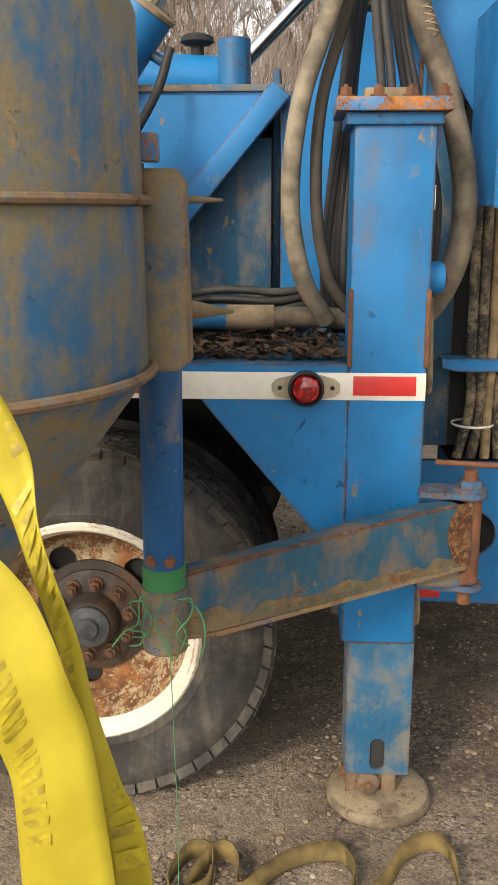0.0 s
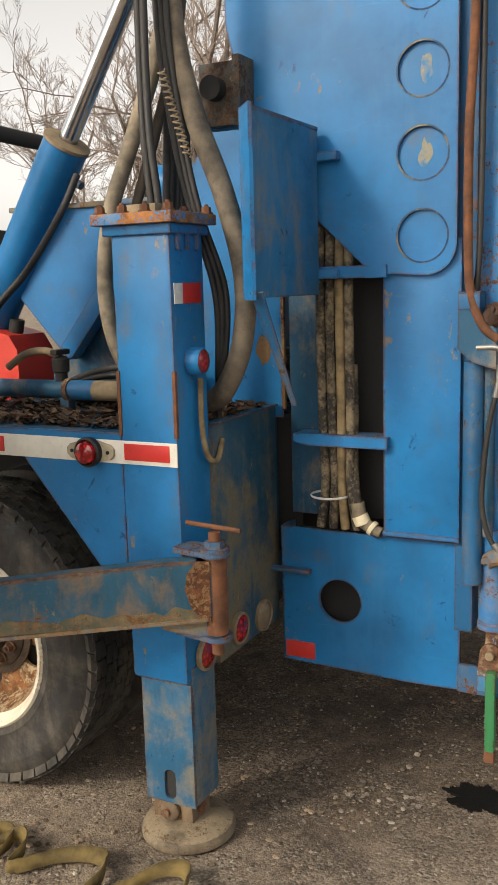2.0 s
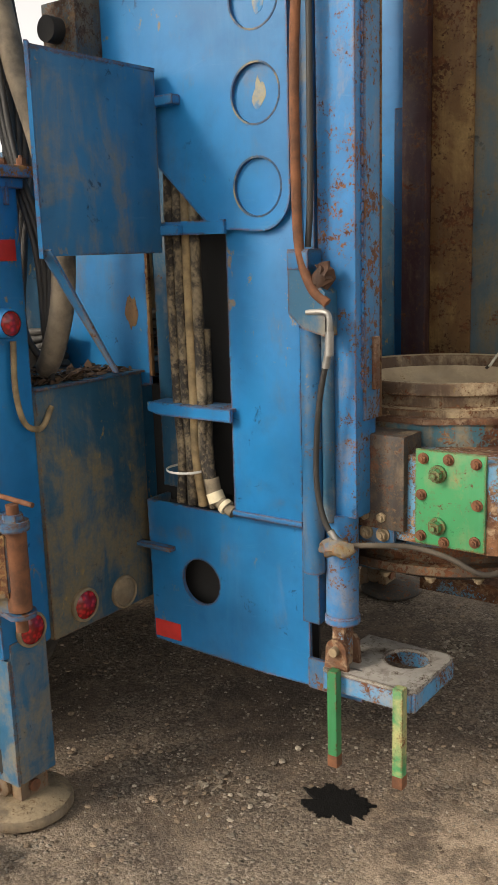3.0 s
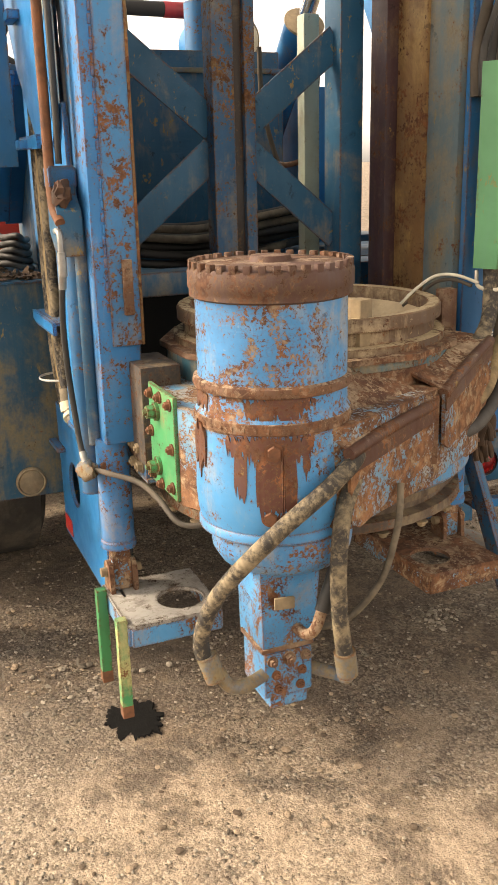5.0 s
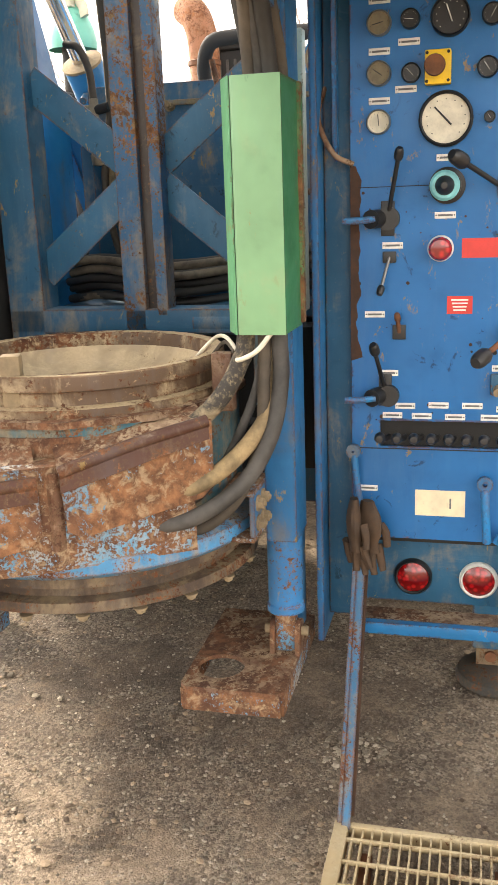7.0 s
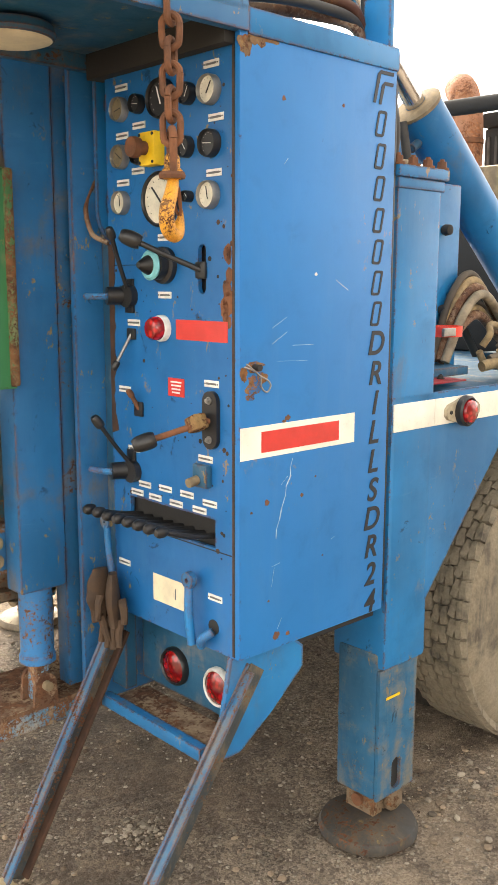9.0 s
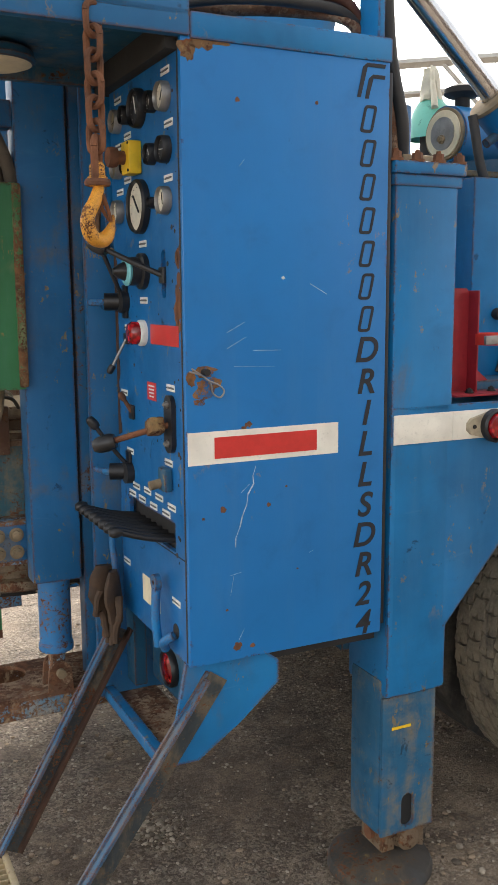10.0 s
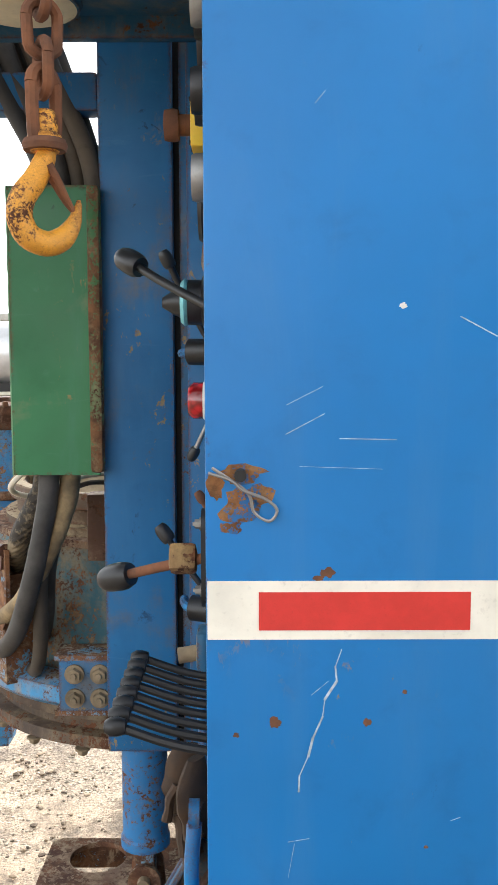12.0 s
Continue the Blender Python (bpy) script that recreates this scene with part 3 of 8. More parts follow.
leaf_litter("deck_leaves", 1500, lambda: (rng.uniform(-.9, .31), 2.36 + .5 * rng.random() ** 1.3, 1.342 + .022 * rng.random()), "brown dead leaves lying on the rig deck")
leaf_litter("shelf_leaves", 320, lambda: (rng.uniform(.34, .52), rng.uniform(2.53, 2.94), 1.352 + .012 * rng.random()), "brown dead leaves on top of the tail box")
leaf_litter("ground_leaves", 60, lambda: (rng.gauss(.85, .13), rng.gauss(2.78, .09), .008 + .008 * rng.random()), "grey dead leaves lying on the gravel", mat=M_GREYLEAF, size=.019)


def oil_patch():
    pts = []
    for k in range(320):
        a = 2 * math.pi * k / 320
        r = .085 * (1 + .40 * noise.noise(Vector((math.cos(a) * 2.2, math.sin(a) * 2.2, 1))) + .30 * noise.noise(Vector((math.cos(a) * 5, math.sin(a) * 5, 4))) + .12 * noise.noise(Vector((math.cos(a) * 13, math.sin(a) * 13, 9))) + .16 * noise.noise(Vector((math.cos(a) * 31, math.sin(a) * 31, 2))))
        pts.append((1.285 + r * math.cos(a) * 1.25, 2.955 + r * math.sin(a) * .95))
    k = Nodes("black_oil_soot")
    m = k.done(k.mix(k.noise(60, 5, 0.7), (.004, .004, .004), (.016, .015, .014)), 0.75, k.noise(90, 6, 0.7), 0.6, 0.006)
    k.bsdf.inputs["Specular IOR Level"].default_value = 0.1
    solo("oil_stain", plate(pts, "z", -.004, .006), m, "black oily stain on the gravel under the jack pad", "oil stain")


oil_patch()

# ---- chassis ----
chassis = thing("truck_chassis", (-2, 3.55, .75), "blue drilling truck chassis with steel deck and white side bands", "truck chassis")
part("deck", box((-6, 2.325, 1.29), (.33, 4.77, 1.338)), M_DULL, chassis, "leaf-strewn blue steel deck")
for y0, y1 in ((3.05, 3.2), (3.9, 4.05)):
    part("frame_rail", box((-6, y0, .78), (.6, y1, 1.29), .006), M_DARK, chassis, "dark grimy frame rail")
part("cross_beam", box((.36, 2.96, .62), (.5, 4.2, 1.29), .006), M_DULL, chassis)
gus_a = [(-6, 1.243), (-6, 1.337), (.322, 1.337), (.322, .78), (-.065, 1.243)]
side_a = part("side_panel", plate(gus_a, "y", 2.311, 2.325), M_BLUE, chassis)
gus_b = [(-6, 1.277), (-6, 1.376), (.612, 1.376), (.612, .74), (.42, .74), (.055, 1.16), (.0, 1.277)]
side_b = part("side_panel", plate(gus_b, "y", 4.771, 4.785), M_BLUE, chassis)
part("white_band", box((-6, 2.306, 1.244), (.522, 2.311, 1.316), .001), M_WHITE, side_a, "cream-white painted band")
for x0, x1 in ((.28 + .055, .497), (-.42, -.141), (-1.2, -.92)):
    part("red_tape", box((x0, 2.3035, 1.257), (x1, 2.306, 1.308), .0008), M_REDTAPE, side_a, "red reflective tape")
part("white_band", box((-6, 4.785, 1.277), (.413, 4.79, 1.357), .001), M_WHITE, side_b, "cream-white painted band")


def marker_lamp(parent, x, y, z, out):
    axis = "-Y" if out < 0 else "Y"
    y1 = y + out * .012
    poly = [(x + sx * .075 + dx, z + dz) for sx, pts in ((1, ((0, -.022), (.012, -.01), (.012, .01), (0, .022))), (-1, ((0, .022), (-.012, .01), (-.012, -.01), (0, -.022)))) for dx, dz in pts]
    lamp = part("marker_lamp", plate([poly[i] for i in (0, 1, 2, 3)] + [(x, z + .042)] + [poly[i] for i in (4, 5, 6, 7)] + [(x, z - .042)], "y", min(y, y1), max(y, y1)), M_LAMPB, parent, "cream oval marker lamp bracket")
    for sx in (-.068, .068):
        part("screw", cyl((x + sx, y1 - out * .001, z), (x + sx, y1 + out * .003, z), .006, seg=10), M_DARK, lamp)
    part("bezel", lathe([(.0, .0), (.047, .0), (.047, .018), (.041, .024), (.037, .02)], (x, y1, z), axis), M_BLACK, lamp)
    part("lens", lathe([(.037, .0), (.037, .02), (.033, .031), (.02, .037), (0, .039)], (x, y1, z), axis), M_LENS, lamp, "red marker lens")


marker_lamp(side_a, .213, 2.306, 1.278, -1)
marker_lamp(side_b, .28, 4.79, 1.312, 1)
marker_lamp(side_a, -2.2, 2.306, 1.278, -1)

# tail box beside the outrigger
tail = thing("tail_box", (.43, 2.72, .55), "stained dark blue steel tail box with round lamps", "tail box")
part("shell", box((.30, 2.5, .55), (.535, 2.965, 1.345), .006), M_TAIL, tail)
part("top_lip", box((.30, 2.5, 1.345), (.545, 2.97, 1.352), .001), M_DULL, tail)
for y, z, mat, lab in ((2.633, .628, M_LENS, "round red tail lamp"), (2.815, .612, M_DUSTY, "round mud-covered tail lamp"), (2.415, .622, M_LENS, "round red tail lamp")):
    x = .535 if y > 2.5 else .527
    lm = part("tail_lamp", lathe([(0, 0), (.056, 0), (.056, .012), (.05, .018), (.046, .014)], (x, y, z), "X"), M_DUSTY, tail, lab)
    part("lens", lathe([(.046, 0), (.046, .012), (.03, .02), (0, .023)], (x, y, z), "X"), mat, lm)
part("conduit", tube([(.54, 2.43, 1.5), (.545, 2.42, 1.36), (.55, 2.44, 1.26), (.55, 2.50, 1.235), (.54, 2.555, 1.29)], .009), M_HOSET, tail, "tan lamp conduit")
cab_b = thing("tail_box", (.5, 4.4, .55), "dull blue steel tail box behind the control cabinet", "tail box")
part("shell", box((.42, 4.05, .62), (.62, 4.56, 1.345), .006), M_DULL, cab_b)


M_PADB = worn("dark_oily_pad_steel", (.05, .045, .04), 0.2, 0.25, 0.6, dirtcol=(.16, .12, .07))


M_FOOT = worn("dusty_rusted_foot", (.16, .11, .07), 0.35, 0.45, 0.75, dirtcol=(.27, .19, .11), rustcol=(.12, .05, .024), top=0.7, edges=0.5)


# ---- outriggers ----
def outrigger(x0, x1, ya, yb, ztop, zsleeve, padc, out, label, capmat, padmat, lip=1.0):
    """out: -1 when the outer face is the low y side; lip: how far the cap stands out."""
    mid, ym = (x0 + x1) / 2, (ya + yb) / 2
    o = thing("outrigger_leg", (padc[0], padc[1], 0), label, "outrigger", "outrigger legs")
    sl = part("sleeve", box((x0, ya, zsleeve), (x1, yb, ztop), .016), M_BLUE, o, "glossy blue square sleeve")
    yo = ya if out < 0 else yb
    for px, w in ((x0 + .004, .012), (x1 - .004, .012)) if out < 0 else ():
        part("corner_weld", box((px - w / 2, yo - .003 if out < 0 else yo - .01, zsleeve + .78), (px + w / 2, yo + .01 if out < 0 else yo + .003, zsleeve + .98), .003), M_RUSTY, sl, "rusty weld seam")
    cap = part("cap_plate", box((x0 - .045 * lip, ya - .035 * lip, ztop), (x1 + .03 * lip, yb + .035 * lip, ztop + .032), .004), capmat, o, "bolted steel cap plate")
    part("under_lip", box((x0 - .02 * lip, ya - .012 * lip, ztop - .03), (x1 + .012 * lip, yb + .012 * lip, ztop), .004), M_BLUE, sl)
    for k in range(4):
        for y in (ya + .015 - .027 * lip, yb - .015 + .027 * lip):
            part("bolt", bolt((x0 + .012 - .034 * lip + k * (x1 - x0 - .02 + .05 * lip) / 3, y, ztop + .03), "z", .015, .024), M_RUSTY, cap, "rusty bolt")
    part("clamp_block", box((mid - .075, ym - .05, ztop + .03), (mid + .03, ym + .03, ztop + .062), .006), M_DUSTY, cap)
    for k in range(3):
        part("gusset", box((x1 - .001, ya + .03 + k * .055, ztop - .075), (x1 + .012, ya + .042 + k * .055, ztop - .012), .002), M_BLUE, sl)
    # inner leg with a slot through its outer wall
    i0, i1 = x0 + .02, x1 + .006
    za = .10
    sx = i0 + (i1 - i0) * .5
    slot = circle(sx, .225, .021, 12, 0, math.pi) + [(sx - .021, .225)] + circle(sx, .165, .021, 12, math.pi, 2 * math.pi) + [(sx + .021, .165)]
    inner = part("inner_leg", box((i0, ya + .022 if out < 0 else ya + .03, za + .03), (i1, yb - .03 if out < 0 else yb - .022, zsleeve + .05), .012), M_LEG, o, "scuffed blue inner leg")
    yo2 = ya + .012 if out < 0 else yb - .012
    part("face_plate", plate([(i0 + .004, za + .03), (i1 - .004, za + .03), (i1 - .004, zsleeve - .002), (i0 + .004, zsleeve - .002)], "y", min(yo2, yo2 - out * .01), max(yo2, yo2 - out * .01), [slot]), M_LEG, inner)
    # Near-black sheet behind the slot carries its shade as colour.
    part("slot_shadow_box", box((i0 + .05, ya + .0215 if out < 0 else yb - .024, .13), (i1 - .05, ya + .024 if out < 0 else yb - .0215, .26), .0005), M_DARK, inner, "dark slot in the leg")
    # foot
    px, py = padc
    part("lug", cyl((mid, ym - .05, .085), (mid, ym + .05, .085), .034, seg=20, bm=box((mid - .034, ym - .05, .08), (mid + .034, ym + .05, za + .045), .01)), M_FOOT, o, "dusty foot lug")
    for dx in (-.052, .052):
        part("ear", plate([(mid + dx - .022, .03), (mid + dx + .022, .03), (mid + dx + .02, .11), (mid + dx + .01, .128), (mid + dx - .01, .128), (mid + dx - .02, .11)], "y", ym - .055, ym + .055), M_FOOT, o, "dusty clevis ear")
    part("pin", cyl((mid - .085, ym - .005, .09), (mid + .085, ym - .005, .09), .02), M_RUSTY, o)
    part("pin_head", lathe([(0, 0), (.036, 0), (.036, .014), (.028, .022), (.012, .024), (.011, .032), (0, .033)], (mid - .01, ya + .045 if out < 0 else yb - .045, .086), "-Y" if out < 0 else "Y"), M_FOOT, o, "round pin head")
    part("foot_pad", lathe([(0, -.01), (.135, -.01), (.155, .004), (.156, .018), (.148, .034), (.11, .05), (.075, .054), (0, .054)], (px, py, 0), seg=48), padmat, o, "muddy dished round foot pad")
    return o


leg_a = outrigger(.32, .524, 2.309, 2.505, 1.955, .55, (.45, 2.40), -1, "blue square outrigger leg standing on a muddy round pad", M_ORANGE, M_PAD)
part("red_tape", box((.524, 2.322, 1.725), (.5265, 2.37, 1.785), .0006), M_LABEL, leg_a, "faded reflective sticker")
part("red_tape", box((.524, 2.37, 1.725), (.5265, 2.478, 1.785), .0006), M_REDTAPE, leg_a, "red reflective sticker")
sl_lamp = part("side_lamp", lathe([(0, 0), (.042, 0), (.042, .035), (.036, .045)], (.524, 2.405, 1.553), "X", 32), M_BLUE, leg_a, "small blue-housed side lamp")
part("lens", lathe([(.035, .03), (.034, .045), (.02, .052), (0, .054)], (.524, 2.405, 1.553), "X"), M_LENS, sl_lamp)
leg_b = outrigger(.41, .613, 4.58, 4.785, 1.98, .555, (.575, 4.71), 1, "blue square outrigger leg on a dark round pad beside the cabinet", M_BLUE, M_PADB, 0.35)
part("white_band", box((.413, 4.785, 1.277), (.606, 4.789, 1.357), .001), M_WHITE, leg_b, "cream-white painted band")
part("yellow_mark", box((.52, 4.7745, .455), (.585, 4.777, .463), .0005), M_YELLOW, leg_b, "yellow paint stroke")


# ---- wheels ----
def wheel(x, y_out, out, z, rubber=M_RUBBER):
    """out: the side the hub looks to; y_out: the outer sidewall."""
    ax = "-Y" if out < 0 else "Y"
    y = y_out - out * .14
    prof = [(.325, -.10), (.335, -.135), (.40, -.142), (.47, -.137), (.515, -.122), (.532, -.105), (.536, 0), (.532, .105), (.515, .122), (.49, .132), (.47, .137), (.462, .139), (.455, .137), (.40, .142), (.372, .139), (.362, .143), (.335, .135), (.325, .10), (.325, -.10)]
    w = part("wheel", lathe(prof, (x, y, z), ax, 72), rubber, chassis, "large wheel with worn block-tread tyre and rusty white rim")
    lug = bmesh.new()
    n = 50
    for k in range(n):
        a = 2 * math.pi * k / n
        for h, dh, ang in ((-.094, .050, .0), (-.032, .056, .5), (.032, .056, 0), (.094, .050, .5)):
            for half in (-1, 1):
                # each block is two ribs that meet at a blunt angle
                m = Matrix.Translation((x, y + h + half * dh * .25, z)) @ Matrix.Rotation(a + ang * 2 * math.pi / n, 4, "Y") @ Matrix.Translation((0, 0, .540))
                bmesh.ops.create_cube(lug, size=1, matrix=m @ Matrix.Rotation(half * .22, 4, "Z") @ Matrix.Diagonal((.061, dh * .52, .022, 1)))
        for h, sgn in ((.117, 1), (-.117, -1)):
            m = Matrix.Translation((x, y + h, z)) @ Matrix.Rotation(a + .5 * 2 * math.pi / n, 4, "Y") @ Matrix.Translation((0, 0, .526)) @ Matrix.Rotation(sgn * -.5, 4, "X")
            bmesh.ops.create_cube(lug, size=1, matrix=m @ Matrix.Diagonal((.058, .022, .040, 1)))
    part("tread", lug, M_RUBBERT if rubber is M_RUBBERT else M_TREAD, w, "dusty worn tread blocks")
    part("rim_cone", lathe([(.296, .10), (.286, .085), (.262, .03), (.25, .0)], (x, y, z), ax, 64), M_RIMR, w)
    part("rim", lathe([(.335, .128), (.338, .138), (.33, .146), (.316, .144), (.303, .12), (.294, .098)], (x, y, z), ax, 64), M_RIMW, w, "cream-white painted rim")
    holes = [circle(x + .192 * math.cos(a), z + .192 * math.sin(a), .043, 18) for a in [radians(d) for d in (262, 334, 46, 118, 190)]]
    ys = sorted((y + out * -.01, y + out * .002))
    part("disc", plate(circle(x, z, .262, 56), "y", ys[0], ys[1], holes), M_RIMR, w, "rust-streaked wheel disc")
    part("brake_drum", cyl((x, y - out * .10, z), (x, y - out * .03, z), .24, seg=40), M_DARK, w)
    part("hub", lathe([(.152, .0), (.148, .02), (.13, .032), (.085, .036), (.078, .075), (.07, .085), (.045, .088), (.04, .1), (.02, .104), (0, .104)], (x, y, z), ax, 40), M_HUB, w, "dark greasy rusted hub")
    part("hub_flange", lathe([(.15, .002), (.176, .002), (.176, .012), (.15, .016)], (x, y, z), ax, 40), M_HUB, w)
    part("hub_cap", lathe([(.064, .07), (.062, .098), (.034, .104), (.03, .116), (0, .116)], (x, y, z), ax, 32), M_GREASE, w, "dark greasy hub end")
    for k in range(10):
        a = 2 * math.pi * (k + .3) / 10
        part("wheel_nut", bolt((x + .112 * math.cos(a), y + out * .032, z + .112 * math.sin(a)), "-y" if out < 0 else "y", .017, .03), M_HUBNUT, w)
    part("inner_tyre", lathe([(.3, -.10), (.335, -.135), (.47, -.137), (.53, -.105), (.552, -.1), (.552, .1), (.53, .105), (.47, .137), (.335, .135), (.3, .1), (.3, -.1)], (x, y - out * .33, z), ax, 56), M_RUBBER, w, "dirty inner dual tyre")


wheel(-.41, 2.34, -1, .545)
wheel(-.41, 4.755, 1, .545, M_RUBBERT)
# Unseen wheels and dark block, added to stop light under the deck.
wheel(-1.78, 2.34, -1, .545)
wheel(-1.78, 4.755, 1, .545)
part("gearbox", box((-2.4, 3.21, .52), (-.2, 3.89, 1.28), .04), M_DARK, chassis, "unseen dark block added to stop light under the deck")
part("rear_axle", cyl((-.41, 2.44, .54), (-.41, 4.66, .54), .075, seg=20), M_DARK, chassis, "dark greasy rear axle")

# ---- mast foot, side towards the swing arm ----
mast = thing("mast", (1.0, 3.55, .4), "blue and rust steel drilling mast standing upright at the tail", "drilling mast")


def arc(cx, cz, r, a0, a1, n=8):
    return [(cx + r * math.cos(radians(a0 + (a1 - a0) * k / n)), cz + r * math.sin(radians(a0 + (a1 - a0) * k / n))) for k in range(n + 1)]


M_RIMSCUFF = worn("scuffed_rim_paint", (.006, .05, .12), 0.1, 0.42, 0.7, dirtcol=(.34, .27, .11), scale=3, edges=0)
M_SCAB = worn("yellowed_paint_scab", (.02, .16, .36), 0.05, 0.6, 0.7, dirtcol=(.36, .30, .14), scale=4, edges=0)
cheek_line = [(.42, 3.6), (.43, 2.62), (.50, 2.33), (.70, 2.02), (.93, 1.80)] + arc(1.107, 1.887, .1, -100, 0) + [(1.207, 3.6)]
for nm, y0, y1 in (("near", 2.872, 2.884), ("far", 4.216, 4.228)):
    holes = [circle(1.098, z, .079, 36) for z in (1.909, 2.157, 2.402, 2.65)]
    ch = part("cheek_plate", plate(cheek_line, "y", y0, y1, holes), M_BLUE, mast, "blue cheek plate with round recesses")
    for z in (1.909, 2.157, 2.402, 2.65):
        part("recess_disc", cyl((1.098, y1 - .0005 if nm == "near" else y0 - .006, z), (1.098, y1 + .006 if nm == "near" else y0 + .0005, z), .088, seg=36), M_BLUE, ch)
        if nm == "near":
            part("recess_rim", lathe([(.0785, 0), (.0835, 0), (.0835, .0012), (.0785, .0012)], (1.098, y0, z), "-Y", 40), M_RIMSCUFF, ch, "scuffed recess rim")
            if z > 2:
                pts = [(1.105 + .022 * (1 + .6 * noise.noise(Vector((math.cos(a), math.sin(a), z * 7)))) * math.cos(a), z + .04 * (1 + .7 * noise.noise(Vector((2 * math.cos(a), 2 * math.sin(a), z * 5)))) * math.sin(a)) for a in np.arange(0, 6.2, .3)]
                part("paint_scab", plate(pts, "y", y1 - .0012, y1), M_SCAB, ch, "yellowed paint scab")
fold = part("leg_plate", box((.966, 2.892, .93), (1.218, 2.904, 1.9), .003), M_BLUE, mast, "blue leg cover plate")
part("leg_plate_edge", box((.962, 2.895, .94), (.972, 2.99, 1.88), .002), M_WORN, fold, "worn edge flange")
part("leg_plate_foot", box((.96, 2.885, .928), (1.22, 2.905, .945), .004), M_BLUE, fold)
low = [(.566, .915), (1.216, .915), (1.216, .405), (1.05, .40), (.575, .412)]
foot = part("foot_plate", plate(low, "y", 2.925, 2.937, [circle(.79, .66, .078, 36)]), M_BLUE, mast, "blue foot plate with a round hole")
part("back_lip", box((.56, 2.937, .41), (.575, 3.04, .915), .003), M_DULL, foot)
# Near-black sheet in place of the shaded space behind the hole.
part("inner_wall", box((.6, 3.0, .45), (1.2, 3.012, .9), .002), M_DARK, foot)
part("red_tape", box((.578, 2.9225, .425), (.692, 2.925, .487), .0006), M_REDTAPE, foot, "red reflective tape")
part("tab", box((.525, 2.895, .752), (.685, 2.925, .768), .003), M_WORN, foot)
part("toe_plate", box((1.21, 2.92, .40), (1.40, 2.934, .50), .003), M_WORN, mast, "oil-stained blue toe plate")
for z, x0 in ((1.245, .65), (1.803, .70)):
    part("hose_bracket", plate([(x0, z + .022), (.985, z + .022), (.985, z - .018), (x0 + .05, z - .018), (x0, z - .005)], "y", 2.86, 2.872), M_BLUE, mast, "blue hose bracket")
    part("hose_bracket", box((x0, 2.872, z + .012), (.985, 2.96, z + .022), .002), M_WORN, mast)
# ladder-like column pair of the mast, both sides
for side, yo, yi in (("a", 2.905, 3.022), ("b", 4.145, 4.06)):
    lo, hi = min(yo, yi), max(yo, yi)
    zb = .975 if side == "a" else .826
    x0, x1 = (1.272, 1.392) if side == "a" else (1.292, 1.438)
    col = part("column", box((x0, lo, zb), (x1, hi, 3.8), .006), M_COLUMN if side == "a" else M_COLB, mast, "rust-flaked blue mast column" if side == "a" else "blue mast column")
    if side == "b":
        part("guide_rail", box((.985, 3.985, 1.20), (1.085, 4.06, 3.8), .004), M_MAROON, mast, "dark maroon guide rail")
        part("guide_rail", box((1.085, 4.026, 1.20), (1.252, 4.06, 3.8), .006), M_TANRUST, mast, "tan rusted guide rail")
        part("cover_strip", box((1.252, 4.036, 1.20), (1.417, 4.06, 3.8), .003), M_STRIP, mast, "worn grey-blue cover strip")
    else:
        strip = part("cover_strip", box((x1 - .002, 2.942, 1.255), (x1 + .010, 3.026, 3.8), .003), M_PATCHY, mast, "blue cover strip patched with brown rust")
        part("wear_block", box((x1 + .008, 2.978, 1.34), (x1 + .022, 3.006, 1.49), .004), M_BROWN, strip)
        part("edge_angle", box((x1 + .0, 3.024, 1.255), (x1 + .013, 3.032, 3.8), .002), M_TANRUST, strip, "orange rusted strip edge")
        chain = bmesh.new()
        for k in range(58):
            box((x1 - .001, 2.933 + .002 * (k % 2), 1.35 + k * .03), (x1 + .006, 2.942, 1.374 + k * .03), .002, chain)
        part("roller_chain", chain, M_COLUMN, mast, "stitched weld along the column")
    # second member ahead of the column
    part("channel", box((x0 - .072, lo + .005, .62 if side == "a" else .5), (x0 - .012, hi - .02, 3.8), .004), M_WORN, mast, "worn blue steel channel")
    # Solid near-black strip fills the gap instead of its shade.
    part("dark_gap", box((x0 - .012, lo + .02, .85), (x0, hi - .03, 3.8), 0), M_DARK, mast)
    # bolted head bracket, its bolts to the outer side
    bz, yb, out, bx = (.94, 2.995, -1, 1.345) if side == "a" else (.938, 4.06, 1, 1.437)
    ys = sorted((yb, yb - out * .014))
    br = part("head_bracket", box((bx - .03, ys[0], bz - .058), (bx + .12, ys[1], bz + .058), .003), M_WORN, mast, "bolted head bracket")
    for dz in (-.068, .056):
        part("shelf", box((bx - .05, ys[0] - (.0 if side == "a" else .07), bz + dz), (bx + .13, ys[1] + (.07 if side == "a" else .0), bz + dz + .012), .002), M_RUST, br)
    for x in (bx + .03, bx + .085):
        for dz in (-.027, .027):
            part("bolt", bolt((x, yb, bz + dz), "-y" if out < 0 else "y", .016, .018), M_DUSTY, br)
M_SLOT = worn("dark_brown_steel", (.035, .027, .024), 0.1, 0.15, 0.45, edges=0.4)
M_CENTRE = worn("scraped_centre_blue", (.015, .09, .19), 0.32, 0.40, 0.5, dirtcol=(.26, .19, .10), rustcol=(.12, .055, .026), scale=1.3, edges=0.9)
# lattice
for y0, y1 in ((3.05, 3.178), (3.94, 4.03)):
    part("upright", box((.74, y0, 1.0), (.86, y1, 3.8), .005), M_DULL, mast, "dull blue lattice upright")


